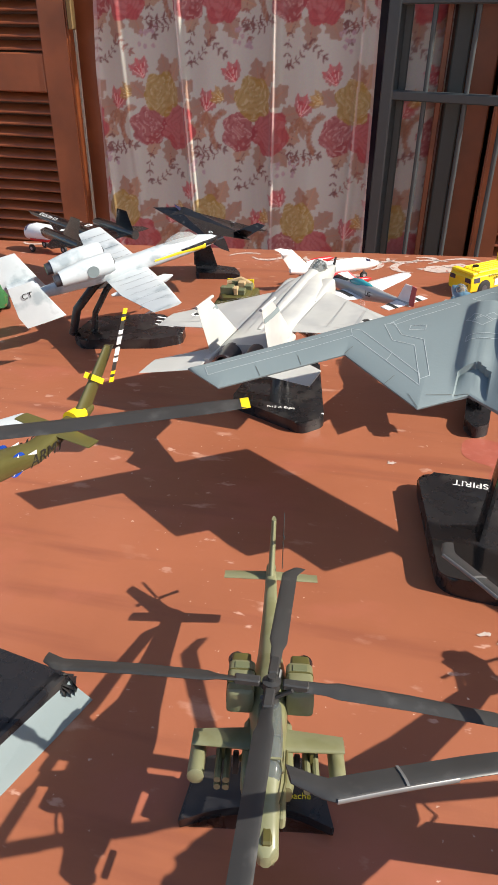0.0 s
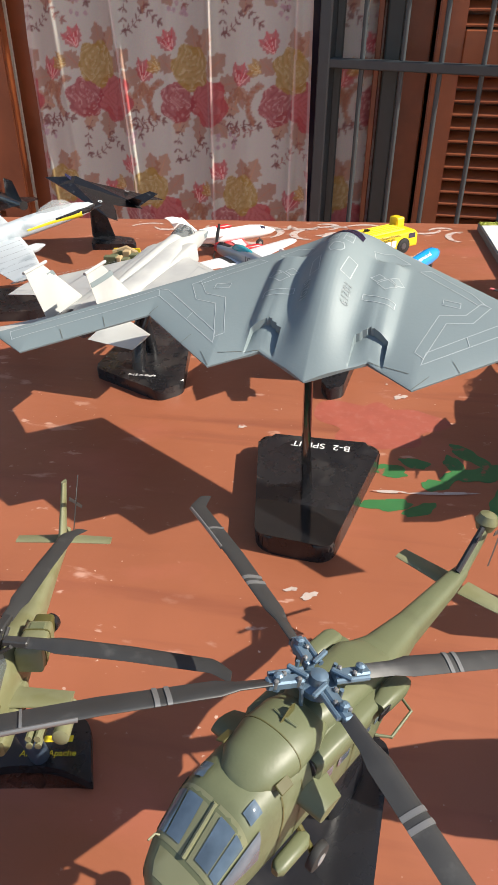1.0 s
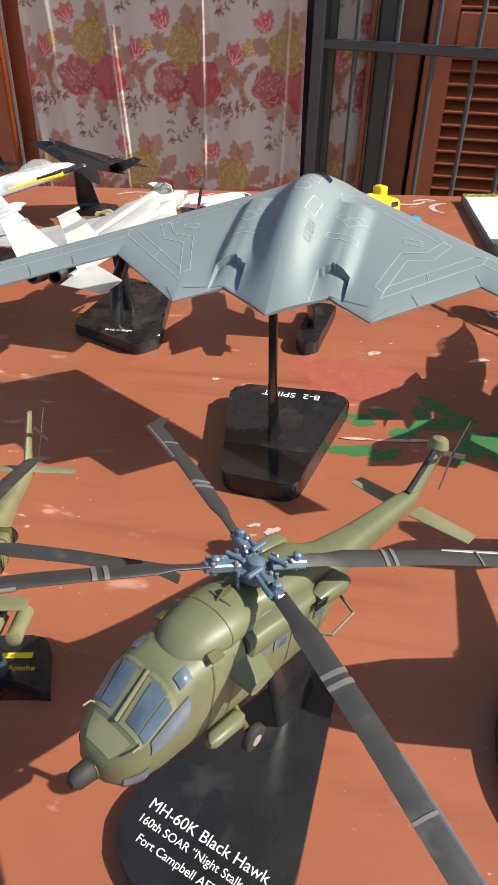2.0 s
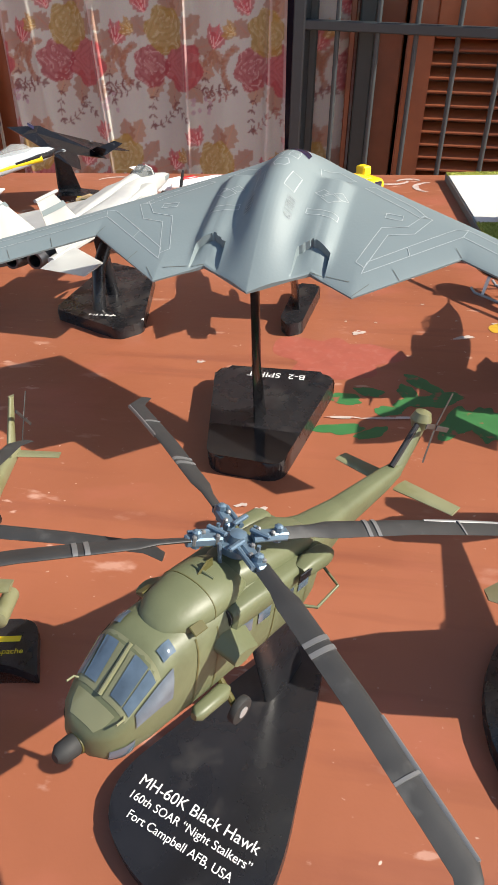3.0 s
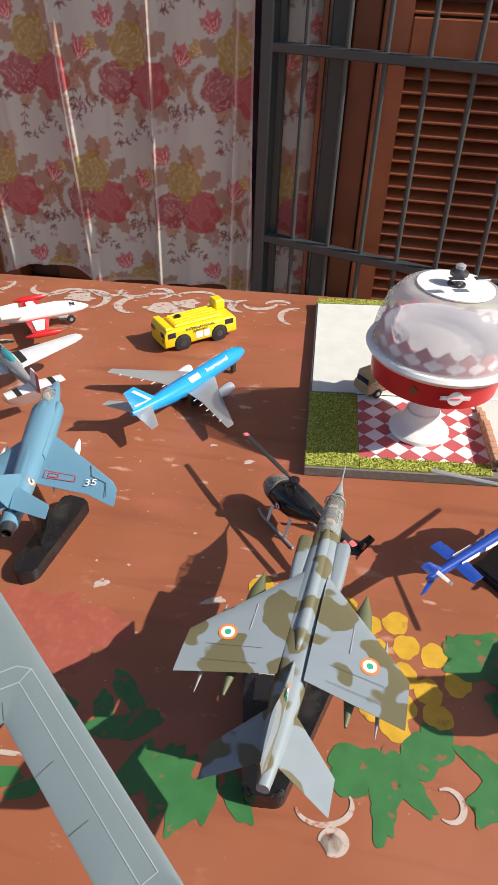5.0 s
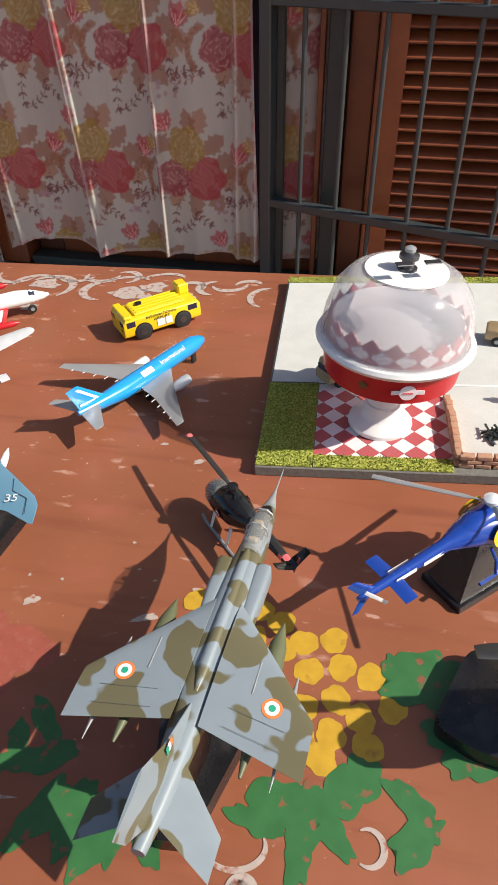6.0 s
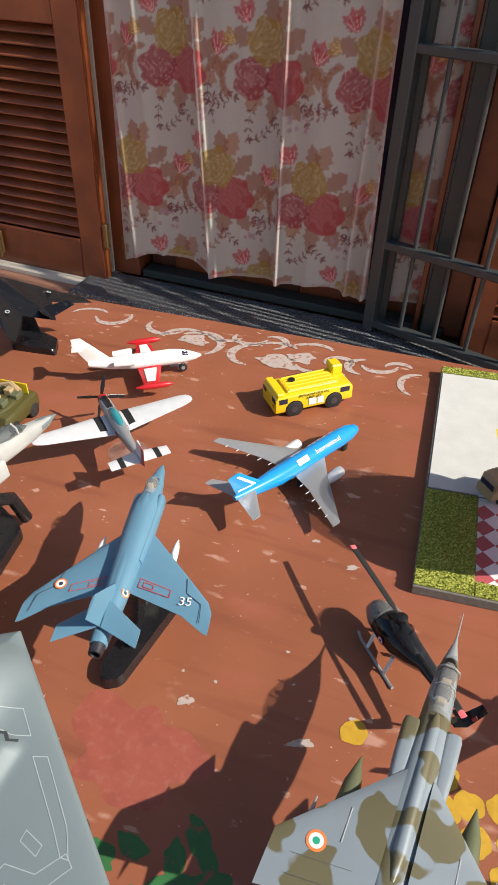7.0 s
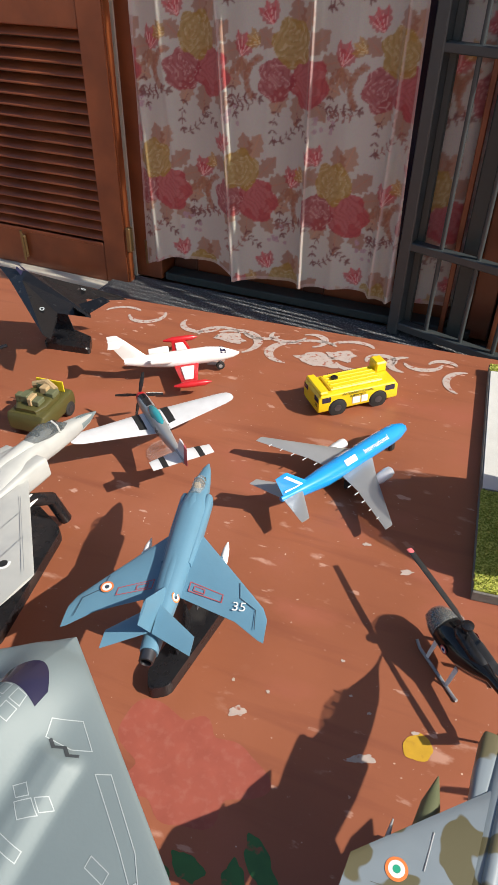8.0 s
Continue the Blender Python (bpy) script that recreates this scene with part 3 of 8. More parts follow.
M_CLOTH = cloth_mat()
FOLDS = ((-1.085, 0.5), (-0.985, 0.35), (-0.79, 0.95), (-0.64, 0.15), (-0.50, 1.0), (-0.38, 0.12), (-0.245, 1.0), (-0.185, 1.0))


def curtain(name, u0, u1, z0, z1, y, step, label, hem):
    us, zs = np.arange(u0, u1 + step / 2, step), np.arange(z0, z1 + step, step)
    g, h = np.meshgrid(us, zs)
    depth = 0.014 * np.sin(g * 21 + 0.6) + 0.003 * np.sin(g * 64 + h * 2)
    for c, k in FOLDS:
        d = g - c - 0.09 * np.clip(-h, -0.4, 0.8) * (0.9 if c < -0.7 else (-0.35 if c > -0.4 else 0.0))
        depth = depth - k * 0.030 * np.exp(-((d / 0.012) ** 2)) - k * 0.016 * np.exp(-((d / 0.04) ** 2))
    zz = h + hem(g) * np.clip(1 - (h - z0) / 0.5, 0, 1)
    flare = (g - (u0 + u1) / 2) * 0.05 * np.clip((0.3 - h), 0, 1)
    nu, nz = len(us), len(zs)
    verts = np.stack([g + flare, y + depth, zz], -1).reshape(-1, 3)
    idx = np.arange(nu * nz).reshape(nz, nu)
    faces = np.stack([idx[:-1, :-1], idx[:-1, 1:], idx[1:, 1:], idx[1:, :-1]], -1).reshape(-1, 4)
    me = bpy.data.meshes.new(name)
    me.from_pydata(verts.tolist(), [], faces.tolist())
    col = me.color_attributes.new("print", "FLOAT_COLOR", "POINT")
    tint = print_colors(g * 1.12, zz)
    hem_and_lit_fold = ((h - z0) < 0.012) | ((g - u0) < 0.010) | ((u1 - g) < 0.010)
    for c, k in FOLDS:  # pale, denser bands along the strong folds: grazing sunlight painted into the colour
        if k > 0.9:
            d = g - c - 0.09 * np.clip(-h, -0.4, 0.8) * (0.9 if c < -0.7 else (-0.35 if c > -0.4 else 0.0))
            hem_and_lit_fold = hem_and_lit_fold | ((d > 0.0) & (d < 0.0065))
    tint[hem_and_lit_fold] = tint[hem_and_lit_fold] * 0.5 + np.array((0.72, 0.58, 0.55, 0.9)) * 0.5
    col.data.foreach_set("color", tint.reshape(-1).astype(np.float32))
    me.polygons.foreach_set("use_smooth", [True] * len(me.polygons))
    me.materials.append(M_CLOTH)
    ob = new(name, me)
    ob.matrix_world = WALL
    return tagged(ob, label, "curtain")


curtain("curtain", -1.092, -0.192, -0.685, 1.28, 0.015, 0.0030, "sheer white curtain printed with red and yellow roses", lambda g: -0.018 - 0.045 * np.clip((-0.98 - g) / 0.11, 0, 1) + 0.012 * np.cos((g + 0.95) * 9) - 0.022 * np.exp(-((g + 0.235) / 0.035) ** 2) - 0.02 * np.exp(-((g + 0.73) / 0.05) ** 2))
curtain("curtain", -0.155, 0.015, -0.72, 1.28, 0.075, 0.005, "shaded strip of rose-printed curtain behind the grille", lambda g: 0.0 * g)
rod = wthing("curtain_rod", -0.5, 0.045, 1.285, "dark iron curtain rod over the door opening", "curtain rod")
wpart("rod", tube([(-66, 0, 0), (67, 0, 0)], 0.8, 10), M_IRON_DARK, rod)

# ---- the table ----
GRAPES = ((0.3403, 0.3536), (0.3542, 0.354), (0.3682, 0.3344), (0.3414, 0.3389), (0.3563, 0.3399), (0.3519, 0.3246), (0.3373, 0.3216), (0.348, 0.3093), (0.3752, 0.3195), (0.361, 0.3155), (0.3622, 0.3033), (0.343, 0.2993), (0.3306, 0.365), (0.3208, 0.3728), (0.3172, 0.3572), (0.3297, 0.3505), (0.2892, 0.3806), (0.3354, 0.3088))
EDGE = Matrix.Rotation(radians(-12.9), 4, "Z")
table = new("table")
table.matrix_world = TABLE @ Matrix.Translation((0.02, 0.822, 0)) @ EDGE
tagged(table, "brick-red hand-painted garden table, worn and scuffed", "table")
top = part("tabletop", box(-75, 90, -98, 0, -3.5, 0, 0.25, 2), M_TABLE, table)
for x in (-68, 83):
    for y in (-91, -7):
        part("leg", box(x - 3.5, x + 3.5, y - 3.5, y + 3.5, -81 + 0.047 * x, -3.5, 0.3), M_TABLE, table)
TO_TOP = (Matrix.Translation((0.02, 0.822, 0)) @ EDGE).inverted()


def on_top(pts):
    """Table coordinates in metres to the tabletop's own centimetres."""
    return [tuple(100 * c for c in (TO_TOP @ Vector((x, y, 0)))[:2]) for x, y in pts]


def paint(name, outlines, material, label="", height=0.03):
    """Flat brushwork on the tabletop: filled outlines in table metres."""
    bm = bmesh.new()
    for pts in outlines:
        bm.faces.new([bm.verts.new((x, y, height)) for x, y in on_top(pts)])
    bmesh.ops.triangulate(bm, faces=bm.faces[:])
    return part(name, bm, material, table, label)


def blob(cx, cy, rx, ry, rot=0.0, rough=0.12, n=28, seed=0):
    rnd = random.Random(seed + int(cx * 9000) + int(cy * 7000))
    ph = [rnd.random() * 6.28 for _ in range(4)]
    out = []
    for i in range(n):
        a = 2 * math.pi * i / n
        k = 1 + rough * (0.5 * math.sin(2 * a + ph[0]) + 0.4 * math.sin(3 * a + ph[1]) + 0.35 * math.sin(5 * a + ph[2]) + 0.25 * math.sin(8 * a + ph[3]))
        x, y = rx * k * math.cos(a), ry * k * math.sin(a)
        out.append((cx + x * math.cos(rot) - y * math.sin(rot), cy + x * math.sin(rot) + y * math.cos(rot)))
    return out


def drop(cx, cy, ln, wd, rot):
    out = []
    for i in range(24):
        t = i / 12
        s = t if t <= 1 else 2 - t
        h = wd * math.sin(s * math.pi) ** 0.75 * (1 if t <= 1 else -1)
        x, y = (s - 0.5) * ln, h
        out.append((cx + x * math.cos(rot) - y * math.sin(rot), cy + x * math.sin(rot) + y * math.cos(rot)))
    return out


def arc(cx, cy, r, a0, a1, w, squeeze=1.0):
    """A brushed curl, thicker in its middle."""
    n = 18
    outer, inner = [], []
    for i in range(n + 1):
        t = i / n
        a = radians(a0 + (a1 - a0) * t)
        ww = w * (0.25 + 0.75 * math.sin(math.pi * t))
        outer.append((cx + (r + ww) * math.cos(a), cy + squeeze * (r + ww) * math.sin(a)))
        inner.append((cx + (r - ww) * math.cos(a), cy + squeeze * (r - ww) * math.sin(a)))
    return outer + inner[::-1]


for k, (x, y) in enumerate(GRAPES):
    paint("painted_grape", [blob(x, y, 0.0064, 0.0068, 0, 0.12, seed=k)], M_GRAPE, height=0.01 + 0.0008 * k)
leaf_z = 0.01
for x, y, ln, wd, rot in ((0.177, 0.284, 0.026, 0.0055, 0.0), (0.1918, 0.2788, 0.019, 0.0045, 0.5), (0.2034, 0.297, 0.015, 0.0055, -0.3), (0.184, 0.311, 0.021, 0.006, -0.4), (0.1977, 0.3163, 0.017, 0.005, -0.6), (0.150, 0.333, 0.018, 0.005, -0.7), (0.2269, 0.3209, 0.026, 0.006, 2.1), (0.217, 0.314, 0.018, 0.005, 1.8),
                          (0.2294, 0.3044, 0.030, 0.008, 0.1), (0.2329, 0.2829, 0.032, 0.008, 0.9), (0.244, 0.286, 0.026, 0.006, 0.8), (0.2546, 0.2706, 0.027, 0.007, 1.2), (0.2486, 0.2785, 0.034, 0.007, 1.0), (0.262, 0.274, 0.028, 0.006, 1.3), (0.2753, 0.272, 0.022, 0.006, -1.1), (0.213, 0.303, 0.014, 0.005, 0.6)):
    leaf_z += 0.0008
    paint("painted_leaf", [blob(x, y, ln * 0.46, wd * 0.85, rot, 0.22, 32)], M_LEAF, height=leaf_z)
for x, y, ln, wd, rot in ((0.3244, 0.2825, 0.034, 0.010, 0.2), (0.3362, 0.2776, 0.036, 0.009, 1.2), (0.3313, 0.2645, 0.026, 0.0055, 1.5), (0.3474, 0.284, 0.034, 0.010, 0.9), (0.3567, 0.2895, 0.026, 0.009, 1.3), (0.3455, 0.2705, 0.022, 0.005, -0.9), (0.3165, 0.277, 0.024, 0.006, -0.5),
                          (0.3890, 0.333, 0.036, 0.013, 0.3), (0.3998, 0.326, 0.040, 0.014, 1.2), (0.3989, 0.311, 0.028, 0.011, 0.3), (0.3810, 0.337, 0.022, 0.008, 1.9), (0.376, 0.280, 0.026, 0.007, -1.0), (0.3745, 0.268, 0.028, 0.007, 0.6), (0.405, 0.297, 0.03, 0.010, 0.4)):
    leaf_z += 0.0008
    paint("painted_leaf", [blob(x, y, ln * 0.45, wd * 0.85, rot, 0.30, 44)], M_LEAF, height=leaf_z)
paint("painted_stem", [drop(0.180, 0.2935, 0.018, 0.0012, -0.15)], M_CHALK, height=0.04)
paint("painted_stem", [drop(0.205, 0.2902, 0.036, 0.0012, -0.08)], M_CHALK, height=0.04)
paint("painted_blossom", [blob(0.186, 0.357, 0.030, 0.026, -0.15, 0.34, 70)], M_ROSE, "faded rose-red painted blossom", 0.006)
for x, y, r, a0, a1, w, q in ((0.309, 0.2685, 0.0110, -175, 20, 0.0020, 0.7), (0.3105, 0.2545, 0.0050, -120, 170, 0.0018, 0.9), (0.3570, 0.2665, 0.0058, -130, 110, 0.0016, 1.1),
                              (0.012, 0.792, 0.018, 20, 170, 0.003, 0.6), (0.038, 0.790, 0.018, 190, 380, 0.003, 0.9), (0.098, 0.776, 0.020, 150, 330, 0.003, 0.8), (0.132, 0.745, 0.024, -60, 130, 0.0038, 0.9), (0.118, 0.757, 0.020, 20, 190, 0.003, 0.7), (0.158, 0.768, 0.018, 190, 330, 0.003, 0.8), (0.182, 0.762, 0.016, 150, 350, 0.003, 0.7), (0.203, 0.755, 0.013, -80, 120, 0.0028, 0.9),
                              (0.188, 0.731, 0.020, 70, 260, 0.0035, 0.9), (0.206, 0.742, 0.022, 20, 150, 0.0032, 0.6), (0.240, 0.745, 0.020, 10, 160, 0.0035, 0.6), (0.246, 0.722, 0.018, 190, 340, 0.003, 0.8), (0.266, 0.726, 0.012, -40, 200, 0.003, 0.8), (0.288, 0.722, 0.014, 80, 260, 0.003, 0.9), (0.302, 0.728, 0.016, 190, 350, 0.003, 0.8), (0.318, 0.722, 0.012, 10, 160, 0.0028, 0.8), (0.335, 0.697, 0.016, 80, 240, 0.0025, 1.1), (-0.20, 0.88, 0.022, 20, 170, 0.003, 0.7), (-0.25, 0.885, 0.02, 190, 340, 0.003, 0.8)):
    paint("painted_curl", [arc(x, y, r, a0, a1, w * (1.2 if y > 0.5 else 0.8), q)], M_CHALK, height=0.036)
for x, y, rx, ry in ((0.123, 0.7085, 0.010, 0.006), (0.129, 0.752, 0.016, 0.008), (0.212, 0.722, 0.020, 0.010), (0.232, 0.731, 0.014, 0.008), (0.262, 0.712, 0.010, 0.005)):
    paint("painted_curl", [blob(x, y, rx, ry, -0.2, 0.35)], M_CHALK)
for x, y, rx, ry in ((0.205, 0.3855, 0.0036, 0.0030), (0.2643, 0.3713, 0.0056, 0.0024), (0.1813, 0.4512, 0.0022, 0.0016), (0.2881, 0.3873, 0.0016, 0.001), (0.2853, 0.4858, 0.004, 0.0018), (0.2318, 0.562, 0.003, 0.0018), (0.135, 0.228, 0.0035, 0.0018), (0.253, 0.421, 0.0010, 0.0009), (0.218, 0.398, 0.0010, 0.0009), (0.200, 0.402, 0.0009, 0.0008), (0.110, 0.36, 0.0025, 0.0016), (0.262, 0.505, 0.0025, 0.0013), (0.128, 0.232, 0.0025, 0.0012), (0.267, 0.394, 0.0009, 0.0008), (0.258, 0.402, 0.0008, 0.0007)):
    paint("paint_chip", [blob(x, y, rx, ry, 0.2, 0.35)], M_CHALK)


# ---- model aircraft ----
def local(root, pts):
    """Table coordinates in metres to a thing's own centimetres on the table top."""
    inv = root.matrix_world.inverted() @ TABLE
    return [tuple(100 * c for c in (inv @ Vector((x, y, 0)))[:2]) for x, y in pts]


def rounded(poly, r, n=5):
    """The polygon with its corners rounded off."""
    out = []
    k = len(poly)
    for i in range(k):
        p, a, b = Vector(poly[i]), Vector(poly[i - 1]), Vector(poly[(i + 1) % k])
        rr = r[i] if isinstance(r, (list, tuple)) else r
        d1, d2 = (a - p), (b - p)
        q1, q2 = p + d1.normalized() * min(rr, d1.length * 0.45), p + d2.normalized() * min(rr, d2.length * 0.45)
        for j in range(n + 1):
            t = j / n
            out.append(tuple((1 - t) ** 2 * q1 + 2 * t * (1 - t) * p + t * t * q2))
    return out


# flying-wing bomber on a pole
b2 = thing("model_bomber", 0.1392, 0.283, -20.0, "grey flying-wing bomber model on a black pole stand", "model aircraft")
NAC = 2.02  # the engines' distance from the middle line
TE = ((0, 0.0), (2.07, 1.28), (3.80, 0.2), (7.3, 2.75), (11.9, -0.25), (13.7, 0.62))


def b2_te(x):
    x = abs(x)
    for (x0, y0), (x1, y1) in zip(TE, TE[1:]):
        if x <= x1:
            return y0 + (y1 - y0) * (x - x0) / (x1 - x0)
    return TE[-1][1]


def b2_le(x):
    return 9.6 - 0.6555 * abs(x)


def b2_top(x, y):
    le, te = b2_le(x), b2_te(x)
    c = min(1, max(0, (le - y) / max(le - te, 1e-3)))
    th = 0.12 + 0.62 * max(0, 1 - abs(x) / 9) ** 1.2
    z = th * (c ** 0.55) * (1 - c) ** 0.8 * 1.7
    t = min(1, max(0, y / 9.1))
    z += 1.25 * math.exp(-(abs(x) / 1.12) ** 2.4) * max(0, math.sin(math.pi * t ** 1.25)) ** 0.85
    for s in (-1, 1):
        u = min(1, max(0, (y - 0.9) / 1.9))
        v = min(1, max(0, (6.85 - y) / 0.55))
        e = (s * x - NAC)
        d = abs(e / 0.62) ** 2.2 if e < 0 else (e / 0.62) ** 4.0
        z += 0.36 * math.exp(-d) * u * u * (3 - 2 * u) * v * v * (3 - 2 * v)
        front = 2.55 - 0.75 * max(0.0, abs(e) - 0.1)  # the exhaust trench behind the hump
        if abs(e) < 0.62 and y < front:
            z -= 0.30 * min(1, max(0, (y - te - 0.1) / (front - te - 0.1))) ** 0.7
    return z


def b2_mesh():
    xs = sorted(set([round(v, 3) for v in np.concatenate((np.arange(-13.7, 13.71, 0.14), np.arange(-3.5, 3.51, 0.07)))] + [s * x for x, _ in TE for s in (-1, 1)]))
    rows = 96
    bm = bmesh.new()
    tops, bots = [], []
    for x in xs:
        le, te = b2_le(x), b2_te(x)
        ct, cb = [], []
        for k in range(rows + 1):
            c = k / rows
            y = le + (te - le) * c
            z = b2_top(x, y)
            ct.append(bm.verts.new((x, y, z + 0.04)))
            cb.append(bm.verts.new((x, y, -0.45 * b2_top(x * 1.6 if abs(x) < 8 else x, y) * 0.6 - 0.03)))
        tops.append(ct)
        bots.append(cb)
    for g, rev in ((tops, False), (bots, True)):
        for a, b in zip(g, g[1:]):
            for k in range(rows):
                q = (a[k], b[k], b[k + 1], a[k + 1])
                bm.faces.new(q[::-1] if rev else q)
    for k in (0, rows):
        for i in range(len(xs) - 1):
            bm.faces.new((tops[i][k], tops[i + 1][k], bots[i + 1][k], bots[i][k]))
    for i in (0, len(xs) - 1):
        for k in range(rows):
            bm.faces.new((tops[i][k], tops[i][k + 1], bots[i][k + 1], bots[i][k]))
    return bm


B2M = at(0.66, -3.27, 8.5) @ at(0, 0, 0, 17.5, 0, 0)
airframe = part("airframe", b2_mesh(), M_B2, b2, M=B2M, smooth=True)
lift = lambda x, y: b2_top(x, y) + 0.056
for s in (-1, 1):
    P = lambda pts: [(s * x, y) for x, y in pts]
    for pts, closed in (([(12.6, 0.35), (7.25, 3.85), (3.95, 1.35), (4.05, 1.95), (6.95, 4.25), (7.4, 4.3), (12.9, 0.75)], True), ([(7.25, 3.85), (7.4, 4.3)], False), ([(5.5, 2.52), (5.35, 2.98)], False), ([(4.0, 1.65), (4.55, 3.55), (5.5, 3.75), (6.05, 4.75), (5.7, 4.95), (5.2, 4.15), (4.25, 3.95), (3.65, 1.9)], True),
                        ([(4.3, 4.6), (4.95, 4.5), (4.95, 4.8), (4.3, 4.9)], True), ([(1.35, 3.95), (2.6, 3.8), (2.6, 4.1), (1.35, 4.25)], True), ([(1.75, 4.95), (2.12, 5.25), (2.5, 4.98), (2.1, 4.65)], True), ([(1.45, 5.25), (1.75, 5.5), (2.02, 5.28), (1.72, 5.05)], True), ([(2.2, 5.3), (2.5, 5.5), (2.76, 5.28), (2.5, 5.06)], True),
                        ([(5.85, 4.85), (5.3, 5.5), (3.6, 6.75), (3.2, 6.55), (4.9, 5.35), (5.6, 4.8)], True), ([(1.25, 7.2), (2.0, 7.55), (2.75, 7.0), (2.2, 6.75), (1.4, 6.7)], True), ([(0.42, 4.55), (0.55, 5.5), (0.9, 5.5), (0.8, 4.5)], True), ([(0.12, 6.55), (0.5, 6.5), (0.5, 6.9), (0.12, 6.95)], True), ([(0.12, 7.05), (0.5, 7.0), (0.45, 7.35), (0.12, 7.4)], True)):
        part("panel_line", ribbon(P(pts), 0.026, lift, bmesh.new(), closed), M_LINE, b2, M=B2M)
part("panel_line", ribbon([(-0.2, 5.6), (0.2, 5.6), (0.32, 5.85), (0.2, 6.2), (-0.2, 6.2), (-0.32, 5.85)], 0.036, lift, bmesh.new(), True), M_LINE, b2, M=B2M)
for s in (-1, 1):
    for pts in ([(3.8, 0.25), (4.3, 0.9)], [(5.3, 1.3), (5.0, 1.75)], [(2.07, 1.3), (3.6, 0.9)], [(8.9, 1.75), (9.2, 2.25)], [(10.4, 0.78), (10.75, 1.25)], [(7.3, 2.78), (7.05, 3.2)]):
        part("panel_seam", ribbon([(s * x, y) for x, y in pts], 0.022, lift, bmesh.new()), M_LINE_DIM, b2, M=B2M)
for s in (-1, 1):
    slot = bmesh.new()  # the dark saw-toothed intake in front of the hump
    ribbon([(s * (NAC + dx), 6.72 + dy) for dx, dy in ((-0.5, 0.0), (-0.25, -0.14), (0.0, 0.0), (0.25, -0.14), (0.5, 0.0))], 0.09, lambda x, y: b2_top(x, y) + 0.058, slot)
    part("engine_intake", slot, M_B2_EDGE, b2, "dark intake slot", M=B2M)
can = bmesh.new()
grid = []
for i in range(13):
    a = -1 + 2 * i / 12
    row = []
    for k in range(7):
        y = 7.45 + 0.95 * (k / 6) * (1 - 0.45 * a * a) - 0.25 * a * a
        x = a * 0.78
        row.append(can.verts.new((x, y, b2_top(x, y) + 0.062)))
    grid.append(row)
for a, b in zip(grid, grid[1:]):
    for k in range(6):
        can.faces.new((a[k], b[k], b[k + 1], a[k + 1]))
part("cockpit_glazing", can, M_SMOKE, b2, "dark violet cockpit glazing", M=B2M, smooth=True)
for s, rot in ((-1, 90), (1, -90)):
    ob = letters("10219", 0.42, at(s * 0.78, 3.75, 0, 0, 0, rot), M_LINE, b2)
    for v in ob.data.vertices:  # laid on the curved spine
        x, y = v.co.x / CM, v.co.y / CM
        v.co = (B2M @ Vector((x, y, b2_top(x, y) + 0.066))) * CM
base_poly = local(b2, [(0.1190, 0.3375), (0.1818, 0.3205), (0.1455, 0.2445), (0.1140, 0.2565)])
part("stand_base", slab(rounded(base_poly, 0.9), 0, 1.0, 0.38, 3), M_BLACK, b2, "dusty glossy black stand base", smooth=True)
part("stand_slope", slab(rounded([base_poly[3], base_poly[2]] + [tuple(Vector(base_poly[2]).lerp(Vector(base_poly[1]), 0.3)), tuple(Vector(base_poly[3]).lerp(Vector(base_poly[0]), 0.3))], 0.5), 0.99, 1.02, 0), M_BLACK_SHINY, b2)
part("stand_pole", wing([((-0.1, 0.75, 0.9), (-0.1, -0.55, 0.9), 0.55), ((0.1, -0.3, 4.0), (0.1, -1.1, 4.0), 0.4), ((0.45, -1.2, 9.1), (0.45, -2.1, 8.9), 0.32)], (1, 0, 0)), M_BLACK_SHINY, b2, "glossy black pole", smooth=True)
letters("B-2  SPIRIT", 0.66, at(*local(b2, [(0.1500, 0.3215)])[0], 1.012, 0, 0, 180 + 3.5), M_WHITE_INK, b2)


# ---- helicopters ----
def blade(root, M, angle, r0, r1, width, material, droop=0.0, kink=0.0, tape=None, name="rotor_blade", twist=6, sweep=0.5):
    """One rotor blade out from the hub, with a swept tip and grey tape bands."""
    R = M @ Matrix.Rotation(radians(angle), 4, "Z")
    rr = r1 - r0
    z = lambda t: -droop * t * t
    secs = []
    for t, w in ((0, 0.6), (0.10, 0.65), (0.16, 1.0), (0.5, 1.0), (0.90, 1.0), (0.93, 1.0), (1.0, 0.82)):
        off = -sweep * max(0, t - 0.91) / 0.09
        secs.append(((r0 + rr * t, width / 2 * w + off, z(t) + 0.01 * twist * (1 - t)), (r0 + rr * t, -width / 2 * w + off, z(t) - 0.01 * twist * (1 - t)), 0.10))
    ob = part(name, wing(secs), material, root, M=R, smooth=True)
    for t0, t1 in tape or ():
        part("tape_band", wing([((r0 + rr * t, width / 2 + 0.012, z(t) + 0.01 * twist * (1 - t)), (r0 + rr * t, -width / 2 - 0.012, z(t) - 0.01 * twist * (1 - t)), 0.13) for t in (t0, t1)]), M_BLADE_TAPE, ob, M=R, smooth=True)
    return ob


